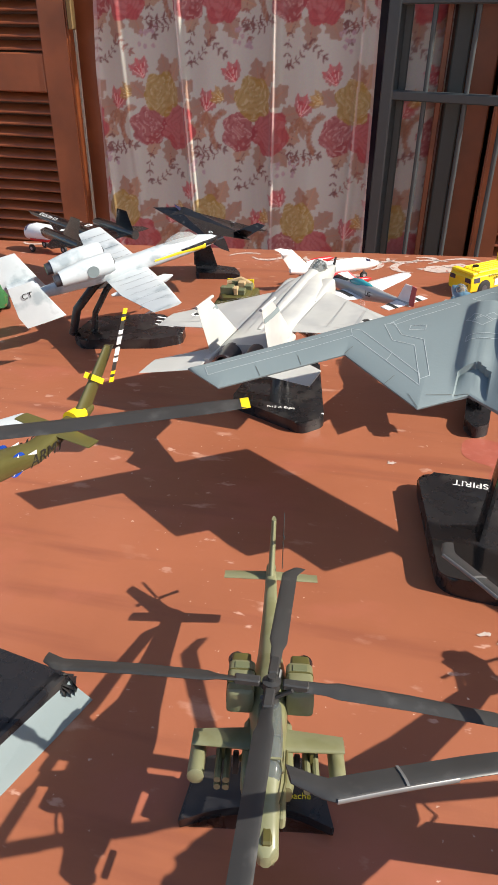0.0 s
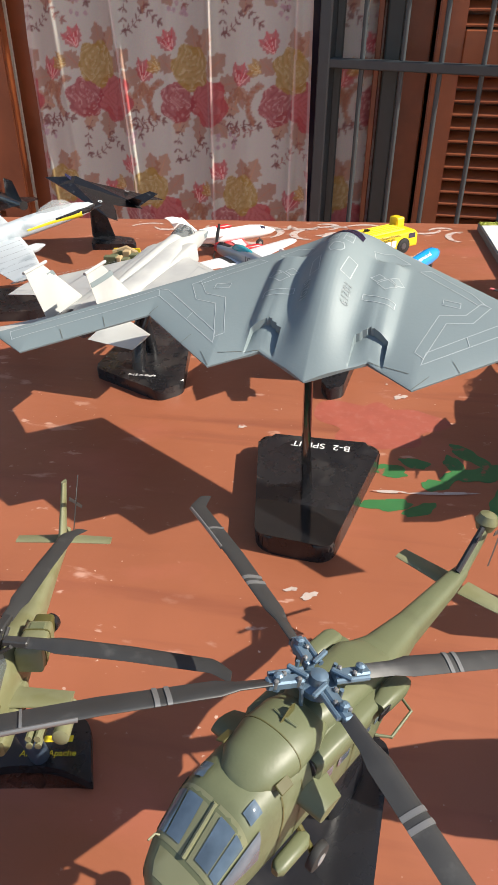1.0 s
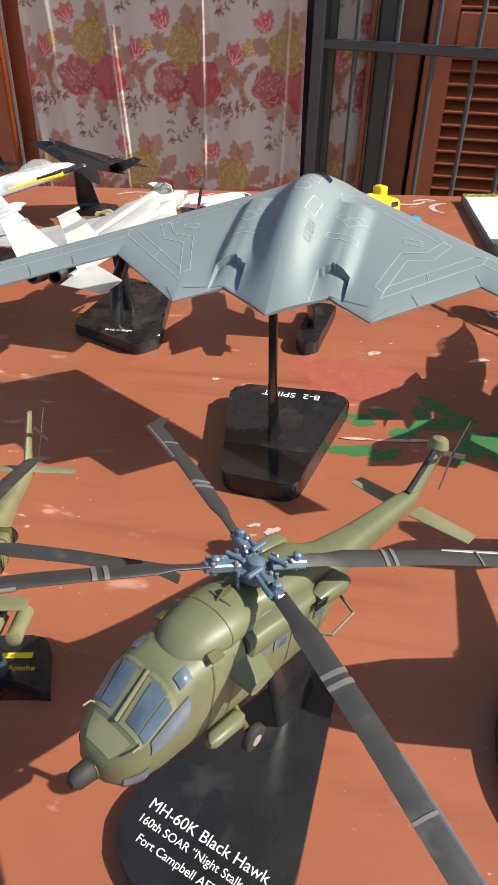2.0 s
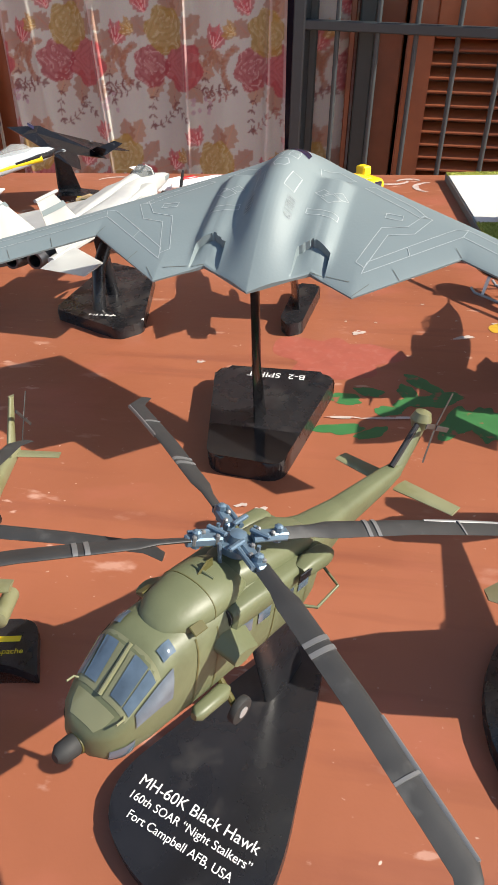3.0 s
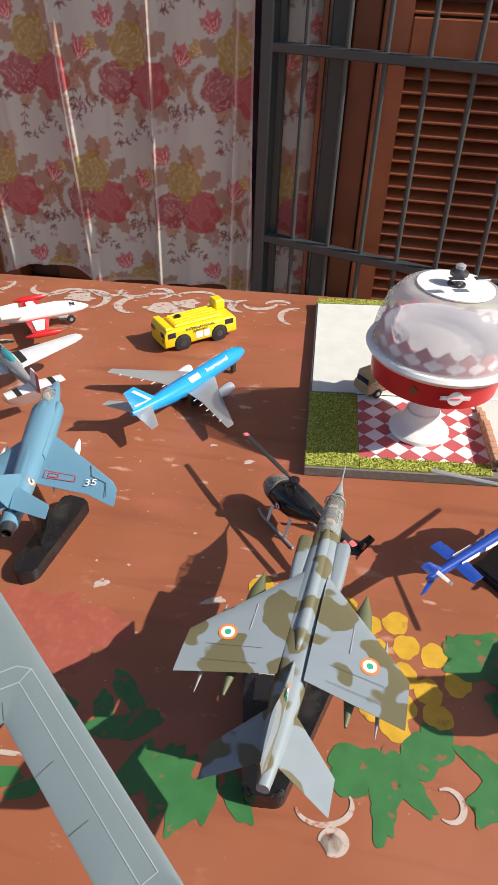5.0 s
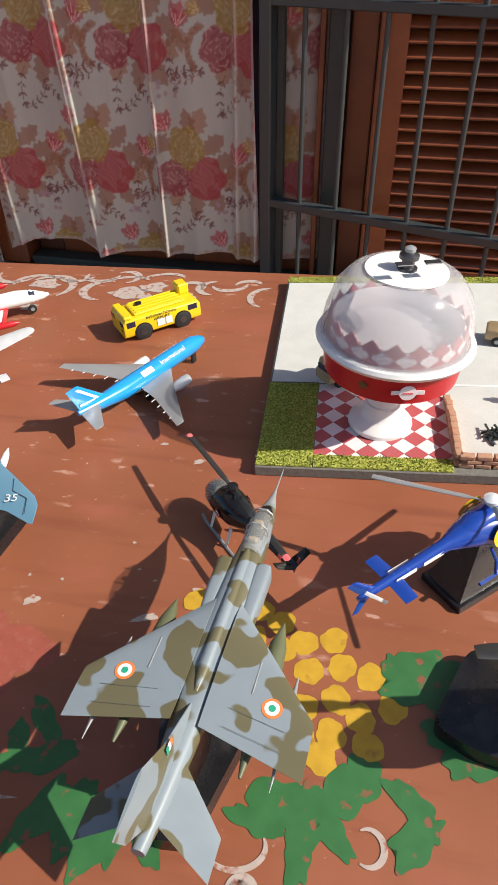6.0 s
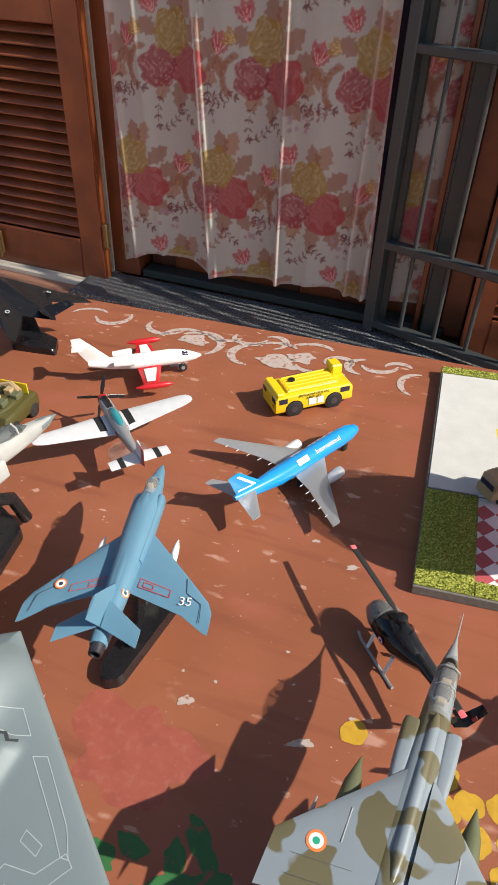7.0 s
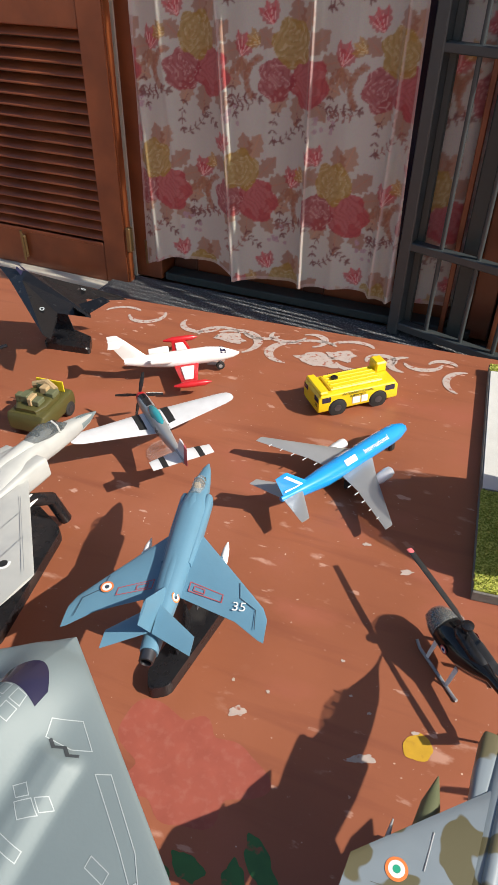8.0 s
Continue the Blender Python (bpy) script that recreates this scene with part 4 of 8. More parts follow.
def wheel(root, M, r, w, name="wheel"):
    prof = [(0, -w / 2), (r * 0.75, -w / 2), (r * 0.95, -w / 2 * 0.8), (r, -w / 4), (r, w / 4), (r * 0.95, w / 2 * 0.8), (r * 0.75, w / 2), (0, w / 2)]
    ob = part(name, turned(prof, 20, at(0, 0, 0, 0, 90, 0)), M_RUBBER, root, M=M, smooth=True)
    part("rim", turned([(0, -w / 2 - 0.02), (r * 0.42, -w / 2 - 0.02), (r * 0.42, w / 2 + 0.02), (0, w / 2 + 0.02)], 16, at(0, 0, 0, 0, 90, 0)), M_GREY_SATIN if r < 0.5 else M_ENGINE, ob, M=M, smooth=True)
    return ob


# olive utility helicopter on a lettered stand
mh = thing("model_helicopter", 0.1266, 0.1284, 137.8, "olive drab utility helicopter model on a lettered black stand", "model aircraft")
MH = at(0, 0, 7.9) @ at(0, 0, 0, 12.0, -4.0, 0)
MHF = MH @ Matrix.Diagonal((0.84, 0.86, 0.86, 1))  # the cabin
MH_HULL = [(5.05, -3.15, 0.12, 0.12, 0.12), (4.95, -3.12, 0.52, 0.36, 0.40), (4.72, -3.05, 0.82, 0.50, 0.60), (4.40, -2.95, 0.98, 0.70, 0.82), (3.62, -2.75, 1.10, 1.42, 1.05), (3.2, -2.65, 1.13, 1.58, 1.12), (2.0, -2.6, 1.16, 1.68, 1.2), (0, -2.6, 1.16, 1.68, 1.2), (-2.3, -2.6, 1.12, 1.58, 1.15), (-3.1, -2.4, 0.98, 1.32, 1.1), (-3.8, -2.1, 0.68, 0.92, 0.85), (-5.6, -1.8, 0.46, 0.52, 0.6), (-8.8, -1.65, 0.33, 0.38, 0.43), (-9.8, -1.6, 0.24, 0.3, 0.3)]
body = part("fuselage", hull(MH_HULL, 28, 3.4), M_OLIVE_CAMO, mh, M=MHF, smooth=True)
part("engine_cowling", hull([(3.12, -1.28, 0.15, 0.12, 0.2), (2.95, -1.22, 0.50, 0.32, 0.3), (2.5, -1.12, 0.78, 0.48, 0.4), (1.7, -1.02, 0.92, 0.58, 0.4), (0.9, -1.0, 0.90, 0.56, 0.4), (0.3, -1.0, 0.72, 0.42, 0.4), (0.05, -1.1, 0.5, 0.25, 0.3)], 28, 2.2), M_OLIVE, mh, M=MHF, smooth=True)
part("rotor_housing", hull([(0.9, -1.0, 0.4, 0.35, 0.5), (0.3, -1.0, 0.72, 0.52, 0.5), (-0.8, -1.0, 0.8, 0.45, 0.5), (-2.4, -1.15, 0.85, 0.42, 0.5), (-3.4, -1.4, 0.6, 0.25, 0.4)], 20, 3.0), M_OLIVE, mh, M=MHF, smooth=True)
for s in (-1, 1):
    part("engine_nacelle", hull([(1.2, -1.4, 0.26, 0.26, 0.3), (1.1, -1.4, 0.36, 0.34, 0.4), (-0.2, -1.4, 0.40, 0.36, 0.42), (-2.4, -1.45, 0.38, 0.32, 0.4), (-3.1, -1.5, 0.30, 0.26, 0.32)], 16, 3.4, x=s * 0.86), M_OLIVE, mh, M=MHF, smooth=True)
    part("intake", turned([(0.25, 0), (0.25, 0.06), (0.05, 0.10)], 16, at(s * 0.86, 1.2, -1.4, -90, 0, 0)), M_BLACK, mh, M=MHF)
    for a0, a1 in ((38, 86), ):
        b0, b1 = (a0, a1) if s > 0 else (180 - a1, 180 - a0)
        part("windscreen_frame", patch(MH_HULL, 4.42, 3.52, b0 - 3, b1 + 3, 0.012, 3.4), M_OLIVE_LIGHT, mh, M=MHF, smooth=True)
        m = (b0 + b1) / 2
        part("windscreen", patch(MH_HULL, 4.33, 3.66, b0 + 1, m - 1.5, 0.04, 3.4), M_GLASS_BLUE, mh, "blue-grey reflecting windscreen pane", M=MHF, smooth=True)
        part("windscreen", patch(MH_HULL, 4.33, 3.66, m + 1.5, b1 - 1, 0.04, 3.4), M_GLASS_BLUE, mh, "blue-grey reflecting windscreen pane", M=MHF, smooth=True)
    side = (lambda a, b: (a, b) if s > 0 else (180 - b, 180 - a))
    part("eyebrow_window", patch(MH_HULL, 3.36, 3.0, *side(50, 70), 0.03, 3.4), M_GLASS_BLUE, mh, M=MHF, smooth=True)
    part("chin_window", patch(MH_HULL, 4.75, 4.2, *side(-42, -2), 0.03, 3.4), M_GLASS_BLUE, mh, M=MHF, smooth=True)
    part("door_window", patch(MH_HULL, 4.2, 3.2, *side(6, 30), 0.03, 3.4, squeeze=-0.3), M_GLASS_BLUE, mh, M=MHF, smooth=True)
    part("door_seam", patch(MH_HULL, 2.42, 2.37, *side(-60, 45), 0.015, 3.4), M_OLIVE_DARK, mh, M=MHF)
    for y in (0.9, 0.1, -1.0, -1.8):
        part("side_window", patch(MH_HULL, y, y - 0.55, *side(6, 32), 0.025, 3.4), M_GLASS_BLUE, mh, M=MHF, smooth=True)
    for y in (1.7, -0.7, -2.3):
        part("door_seam", patch(MH_HULL, y, y - 0.04, *side(-60, 40), 0.012, 3.4), M_OLIVE_DARK, mh, M=MHF)
    part("cowling_vent", box(-0.03, 0.03, -0.35, 0.35, -0.14, 0.14, 0.02), M_BLACK, mh, M=MHF @ at(s * 1.40, -1.6, -1.25))
    part("exhaust_scoop", hull([(-1.5, -1.3, 0.20, 0.2, 0.2), (-1.9, -1.25, 0.28, 0.28, 0.25), (-2.7, -1.3, 0.30, 0.28, 0.25), (-3.0, -1.35, 0.24, 0.22, 0.2)], 14, 4.0, x=s * 1.18), M_OLIVE, mh, M=MHF, smooth=True)
    part("sponson", hull([(2.5, -3.5, 0.1, 0.1, 0.1), (2.35, -3.5, 0.2, 0.18, 0.18), (1.4, -3.5, 0.22, 0.2, 0.2), (1.2, -3.5, 0.1, 0.1, 0.1)], 14, 3.0, x=s * 1.32), M_OLIVE, mh, M=MHF, smooth=True)
    part("gear_strut", tube([(s * 1.0, 1.2, -3.4), (s * 1.55, 1.0, -4.2)], 0.10), M_OLIVE_DARK, mh, M=MHF)
    wheel(mh, MHF @ at(s * 1.66, 0.95, -4.25), 0.40, 0.26)
    part("stub_pylon", wing([((s * 0.9, 1.9, -1.75), (s * 0.9, 0.6, -1.75), 0.5), ((s * 1.75, 1.75, -1.95), (s * 1.75, 0.85, -1.95), 0.42)]), M_OLIVE, mh, M=MHF, smooth=True)
    part("step_rail", tube([(s * 1.1, -2.3, -3.0), (s * 1.5, -2.6, -3.0), (s * 1.5, -3.7, -2.8), (s * 0.75, -3.9, -2.6)], 0.05), M_OLIVE, mh, M=MHF)
part("roof_antenna", wing([((0, 1.5, -0.46), (0, 0.9, -0.44), 0.08), ((0, 1.2, -0.18), (0, 0.95, -0.18), 0.05)], (1, 0, 0)), M_OLIVE_DARK, mh, M=MHF)
part("roof_rail", tube([(-0.35, 1.25, -0.47), (0, 1.32, -0.40), (0.35, 1.25, -0.47)], 0.045), M_OLIVE, mh, M=MHF, smooth=True)
part("nose_vent", box(-0.12, 0.12, -0.02, 0.02, -0.16, 0.16, 0.02), M_BLACK, mh, M=MHF @ at(-0.62, 4.72, -2.75, 30, 0, 40))
part("nose_hatch", patch(MH_HULL, 4.9, 4.5, 60, 120, 0.012, 3.4), M_OLIVE_LIGHT, mh, M=MHF, smooth=True)
for s in (-1, 1):
    part("pitot_tube", tube([(s * 0.75, 4.35, -2.35), (s * 0.86, 4.45, -2.31), (s * 0.86, 4.66, -2.31)], 0.028), M_OLIVE_LIGHT, mh, M=MHF, smooth=True)
    part("roof_step", box(-0.14, 0.14, -0.22, 0.22, -0.03, 0.03, 0.02), M_OLIVE_DARK, mh, M=MHF @ at(s * 0.9, 2.3, -1.0, 0, s * 28, 0))
    part("cowling_seam", hull([(1.72, -1.02, 0.925, 0.585, 0.4), (1.69, -1.02, 0.925, 0.585, 0.4)], 28, 2.2), M_OLIVE_DARK, mh, M=MHF) if s > 0 else None
    for y in (-2.55, -2.75):
        part("cowling_slot", box(-0.02, 0.02, -0.03, 0.03, -0.16, 0.16), M_BLACK, mh, M=MHF @ at(s * 1.13, y, -1.75, 0, -s * 14, 0))
part("windscreen_post", tube([(0, 4.42, -2.22), (0, 3.55, -1.28)], 0.06), M_OLIVE_LIGHT, mh, M=MHF)
part("radar_nose", turned([(0.02, -0.4), (0.30, -0.35), (0.32, 0.05), (0.28, 0.2), (0.05, 0.3)], 18, at(0, 4.85, -3.3, -90, 0, 0)), M_OLIVE_DARK, mh, M=MHF, smooth=True)
part("probe_tip", hull([(4.95, -3.3, 0.22, 0.22, 0.22), (5.1, -3.3, 0.27, 0.27, 0.27), (5.45, -3.3, 0.25, 0.25, 0.25), (5.6, -3.3, 0.12, 0.12, 0.12)], 14, 2, x=0.0), M_RUBBER, mh, M=MHF, smooth=True)
part("tail_fin", wing([((0, -7.7, -1.5), (0, -8.9, -1.75), 0.38), ((0, -8.9, -0.4), (0, -9.8, -0.6), 0.28), ((0, -9.35, 0.35), (0, -10.0, 0.2), 0.2)], (1, 0, 0)), M_OLIVE, mh, M=MH, smooth=True)
part("tail_knob", turned([(0.02, -0.38), (0.26, -0.28), (0.36, 0), (0.26, 0.26), (0.03, 0.36)], 18, at(0.05, -9.45, 0.1)), M_OLIVE_LIGHT, mh, "bulbous tail rotor gearbox", M=MH, smooth=True)
for s in (-1, 1):
    part("stabilator", wing([((s * 0.15, -8.2, -2.0), (s * 0.15, -9.1, -2.0), 0.16), ((s * 2.15, -8.35, -2.0), (s * 2.15, -9.05, -2.0), 0.12)]), M_OLIVE_LIGHT, mh, M=MH, smooth=True)
part("tail_drive_cover", tube([(0.0, -7.9, -1.1), (0.03, -9.3, 0.1)], 0.1), M_BLACK, mh, M=MH)
for k in range(4):
    a = 20 + 90 * k
    part("tail_rotor_blade", wing([((0, 0.08, 0.1), (0, -0.1, 0.1), 0.04), ((0, 0.08, 1.2), (0, -0.10, 1.2), 0.03)], (1, 0, 0)), M_BLADE, mh, M=MH @ at(-0.45, -9.5, 0.0, a, 0, 0) @ at(0, 0, 0, 0, -4, 0))
hub = part("rotor_hub", turned([(0.28, -1.0), (0.28, -0.35), (0.42, -0.3), (0.42, -0.15), (0.24, -0.1), (0.2, 0.08), (0.08, 0.14)], 20), M_HUB, mh, "blue-grey rotor hub", M=MH, smooth=True)
for k, a in enumerate((-26.0, 56.0, 156.0, -123.0)):
    R = MH @ Matrix.Rotation(radians(a), 4, "Z")
    part("blade_grip", box(0.35, 1.2, -0.13, 0.13, -0.14, 0.08, 0.04), M_HUB, mh, M=R)
    part("grip_bolt", turned([(0.11, -0.2), (0.11, 0.2), (0.05, 0.24)], 8, at(0.95, 0, 0)), M_HUB, mh, M=R)
    part("bifilar_arm", box(0.15, 0.66, 0.20, 0.32, 0.06, 0.17, 0.03), M_HUB, mh, M=R @ Matrix.Rotation(radians(35), 4, "Z"))
    part("pitch_link", tube([(0.5, 0.26, 0.05), (0.4, 0.3, -0.7)], 0.05), M_HUB, mh, M=R)
    for r in (0.5, 0.78, 1.02):
        part("hub_bolt", turned([(0.06, -0.08), (0.06, 0.13), (0.03, 0.16)], 7, at(r, 0.09 if r != 0.78 else -0.1, 0)), M_BLADE_TAPE, mh, M=R)
    part("damper", tube([(0.3, -0.22, 0.04), (1.1, -0.2, 0.02)], 0.065), M_HUB, mh, M=R)
    blade(mh, MH, a, 1.1, 8.1, 0.52, M_BLADE, droop=0.55, tape=((0.30, 0.315), (0.335, 0.35), (0.70, 0.708)))
    blade_edge = wing([((r, 0.28, -0.55 * ((r - 1.1) / 7) ** 2 + 0.01), (r, 0.17, -0.55 * ((r - 1.1) / 7) ** 2 + 0.01), 0.115) for r in (5.0, 5.8, 6.6, 7.4)])
    part("abrasion_strip", blade_edge, M_BLADE_TAPE, mh, M=R, smooth=True)
plate = local(mh, [(0.0875, 0.1065), (0.0910, 0.1195), (0.1470, 0.1650), (0.1540, 0.1600), (0.1325, 0.0915), (0.1210, 0.0760), (0.0985, 0.0900)])
part("stand_base", slab(rounded(plate, [1.2, 0.8, 0.4, 0.5, 1.2, 1.2, 1.6]), 0, 0.42, 0.08, 2), M_BLACK, mh, "flat black stand plate", smooth=True)
pp = local(mh, [(0.139, 0.147)])[0]
part("stand_post", wing([((pp[0] - 0.1, pp[1] + 1.2, 0.4), (pp[0] - 0.1, pp[1] - 0.6, 0.4), 0.35), ((0.0, -0.2, 4.2), (0.0, -1.8, 4.0), 0.3)], (1, 0, 0)), M_BLACK, mh, smooth=True)
TX = local(mh, [(0.1097, 0.1030)])[0]
inv = mh.matrix_world.inverted() @ TABLE
along = inv.to_3x3() @ Vector((0.029, -0.0190, 0))
ang = math.degrees(math.atan2(along.y, along.x))
for k, (txt, size) in enumerate((("MH-60K Black Hawk", 0.43), ("160th SOAR \u201cNight Stalkers\u201d", 0.31), ("Fort Campbell AFB, USA", 0.31))):
    letters(txt, size, at(TX[0], TX[1], 0.432, 0, 0, ang) @ at(0.0, 0.42 - 0.44 * k, 0), M_WHITE_INK, mh)

# olive attack helicopter
ap = thing("model_helicopter", 0.0437, 0.1581, 179.2, "light olive attack helicopter model on a dark stand", "model aircraft")
AP = at(0, 0, 6.15) @ at(0, 0, 0, 10.5, -4, 0)
APF = AP @ at(0, -0.75, 0) @ Matrix.Diagonal((0.82, 0.68, 0.88, 1))  # the short, slim front of this model
part("fuselage", hull([(3.8, -2.1, 0.12, 0.12, 0.2), (3.65, -2.05, 0.30, 0.25, 0.3), (3.1, -1.95, 0.30, 0.30, 0.4), (2.4, -1.85, 0.34, 0.55, 0.5), (1.6, -1.75, 0.44, 0.8, 0.6), (0.7, -1.7, 0.48, 1.0, 0.7), (-0.5, -1.7, 0.55, 1.15, 0.8), (-1.6, -1.65, 0.48, 0.9, 0.75), (-2.6, -1.6, 0.38, 0.55, 0.6), (-5.0, -1.45, 0.26, 0.36, 0.4), (-7.6, -1.3, 0.18, 0.24, 0.28)], 24, 2.8), M_OLIVE_LIGHT, ap, M=AP @ at(0, -0.3, 0), smooth=True)
part("cockpit_canopy", hull([(4.3, -1.9, 0.3, 0.2, 0.1, 3), (3.6, -1.6, 0.42, 0.5, 0.2, 3), (2.4, -1.3, 0.44, 0.55, 0.2, 3), (1.2, -1.1, 0.4, 0.5, 0.2, 3), (0.7, -0.9, 0.2, 0.2, 0.1, 3)], 18), M_CANOPY, ap, "clear framed canopy", M=APF, smooth=True)
for y in (3.6, 2.5, 1.4):
    part("canopy_frame", tube([(-0.43, y, -1.5), (-0.35, y, -0.98), (0.35, y, -0.98), (0.43, y, -1.5)], 0.045), M_OLIVE_LIGHT, ap, M=APF)
part("sensor_turret", turned([(0.05, -0.3), (0.3, -0.25), (0.32, 0.2), (0.1, 0.32)], 16, at(0, 3.2, -2.2, 0, 90, 0) @ Matrix.Diagonal((0.8, 0.8, 0.8, 1))), M_OLIVE_LIGHT, ap, M=AP, smooth=True)
part("sensor_box", box(-0.13, 0.13, 2.85, 3.35, -1.95, -1.7, 0.05), M_OLIVE_DARK, ap, M=AP)
for s in (-1, 1):
    part("side_fairing", box(s * 0.36 - 0.1, s * 0.36 + 0.1, 0.6, 2.6, -2.2, -1.75, 0.07), M_OLIVE_LIGHT, ap, M=AP)
    part("handrail", tube([(s * 0.3, 2.5, -1.45), (s * 0.42, 2.0, -1.3), (s * 0.46, 1.2, -1.1)], 0.035), M_OLIVE_DARK, ap, M=AP)
part("gun_barrel", tube([(0, 4.2, -3.1), (0, 5.4, -3.15)], 0.09), M_BLACK, ap, M=APF)
for s in (-1, 1):
    part("engine_nacelle", hull([(0.9, -1.0, 0.34, 0.38, 0.34), (0.8, -1.0, 0.46, 0.48, 0.42), (-0.9, -1.0, 0.47, 0.5, 0.44), (-1.05, -1.0, 0.42, 0.44, 0.40)], 24, 6.5, x=s * 1.0), M_OLIVE_LIGHT, ap, M=APF, smooth=True)
    part("exhaust_box", hull([(-1.0, -0.95, 0.36, 0.38, 0.34), (-1.55, -0.92, 0.34, 0.34, 0.30), (-1.6, -0.92, 0.26, 0.26, 0.24)], 20, 6.5, x=s * 1.04), M_OLIVE_DARK, ap, M=APF, smooth=True)
    for y in (0.42, 0.2, -0.35):
        part("nacelle_band", hull([(y, -1.0, 0.485, 0.515, 0.455), (y - 0.06, -1.0, 0.485, 0.515, 0.455)], 24, 6.5, x=s * 1.0), M_OLIVE_DARK, ap, M=APF)
    part("cowl_hatch", box(s * 1.0 - 0.26, s * 1.0 + 0.26, -0.82, -0.45, -0.52, -0.47, 0.02), M_OLIVE, ap, M=APF)
    part("stub_wing", wing([((s * 0.4, 2.1, -1.9), (s * 0.4, 0.9, -1.9), 0.26), ((s * 2.5, 1.95, -1.95), (s * 2.5, 1.1, -1.95), 0.18)]), M_OLIVE_LIGHT, ap, M=APF, smooth=True)
    part("rocket_pod", hull([(2.8, -2.55, 0.2, 0.2, 0.2), (2.75, -2.55, 0.28, 0.28, 0.28), (1.0, -2.55, 0.28, 0.28, 0.28), (0.9, -2.55, 0.15, 0.15, 0.15)], 14, 2, x=s * 2.3), M_OLIVE_LIGHT, ap, M=APF, smooth=True)
    for dx, dz in ((-0.14, 0.1), (0.14, 0.1), (-0.14, -0.18), (0.14, -0.18)):
        part("missile", tube([(s * 1.45 + dx, 2.9, -2.6 + dz), (s * 1.45 + dx, 1.0, -2.6 + dz)], 0.115), M_OLIVE_LIGHT, ap, M=APF, smooth=True)
    part("pylon", box(s * 1.45 - 0.05, s * 1.45 + 0.05, 1.2, 1.9, -2.5, -1.95), M_OLIVE_DARK, ap, M=APF)
    part("stabilizer", wing([((s * 0.1, -7.2, -1.35), (s * 0.1, -7.8, -1.35), 0.12), ((s * 1.75, -7.25, -1.4), (s * 1.75, -7.75, -1.4), 0.09)]), M_OLIVE_LIGHT, ap, M=AP, smooth=True)
part("tail_fin", wing([((0, -6.9, -1.2), (0, -7.9, -1.3), 0.26), ((0, -7.9, 0.75), (0, -8.4, 0.7), 0.18)], (1, 0, 0)), M_OLIVE_LIGHT, ap, M=AP, smooth=True)
for a in (35, 125, 215, 305):
    part("tail_rotor_blade", wing([((0, 0.06, 0.05), (0, -0.08, 0.05), 0.04), ((0, 0.06, 1.05), (0, -0.08, 1.05), 0.03)], (1, 0, 0)), M_BLADE, ap, M=AP @ at(-0.4, -8.0, -0.1, a, 0, 0))
for s in (-1, 1):
    part("gear_leg", tube([(s * 0.45, 1.2, -2.4), (s * 0.95, 1.0, -3.2)], 0.09), M_OLIVE_DARK, ap, M=APF)
    wheel(ap, APF @ at(s * 1.05, 1.0, -3.3), 0.4, 0.22)
    part("exhaust", turned([(0.3, 0), (0.34, 0.05), (0.3, 0.3), (0.2, 0.3)], 14, at(s * 1.15, -1.55, -1.0, 90, 0, s * 20)), M_BLACK, ap, M=APF, smooth=True)
    part("avionics_bay", hull([(3.6, -2.3, 0.22, 0.25, 0.3, 4), (3.2, -2.3, 0.3, 0.32, 0.35, 4), (0.6, -2.2, 0.28, 0.3, 0.35, 4), (0.2, -2.2, 0.15, 0.2, 0.2, 4)], 14, x=s * 0.55), M_OLIVE_LIGHT, ap, M=APF, smooth=True)
part("mast", turned([(0.3, -1.4), (0.2, -0.25), (0.26, -0.12), (0.26, 0.06), (0.12, 0.1), (0.12, 0.22)], 12), M_BLADE, ap, M=AP)
for a in (40, 130, 220, 310):
    part("hub_link", tube([(0.2, 0, -0.35), (0.55, 0.25, -0.02)], 0.06), M_BLADE, ap, M=AP @ Matrix.Rotation(radians(a - 178), 4, "Z"))
for a in (-186, -96, -5, 84):
    R = AP @ Matrix.Rotation(radians(a), 4, "Z")
    part("blade_grip", box(0.3, 1.0, -0.14, 0.14, -0.1, 0.1, 0.04), M_BLADE, ap, M=R)
    blade(ap, AP, a, 0.9, 6.4, 0.52, M_BLADE, droop=0.3, sweep=0.3)
part("stand_base", slab(rounded(local(ap, [(0.0185, 0.176), (0.0570, 0.175), (0.0615, 0.1515), (0.0500, 0.1570), (0.0375, 0.1585), (0.0250, 0.1572), (0.0138, 0.1535)]), [0.6, 0.6, 0.1, 0.5, 0.5, 0.5, 0.1]), 0, 0.4, 0.06, 2), M_BLACK, ap, "dark blue-black flared stand", smooth=True)
part("stand_post", tube([(0, -0.3, 0.4), (0, 0.3, 3.9)], 0.3, 10), M_JAG_DARK, ap, smooth=True)
letters("AH-64 Apache", 0.30, at(*local(ap, [(0.0460, 0.1618)])[0], 0.415, 0, 0, 179), M_YELLOW_INK, ap)
part("maker_mark", box(-0.5, 0.5, -0.11, 0.11, 0.4, 0.412), M_YELLOW_INK, ap, M=at(*local(ap, [(0.0480, 0.1668)])[0], 0, 0, 0, 179))

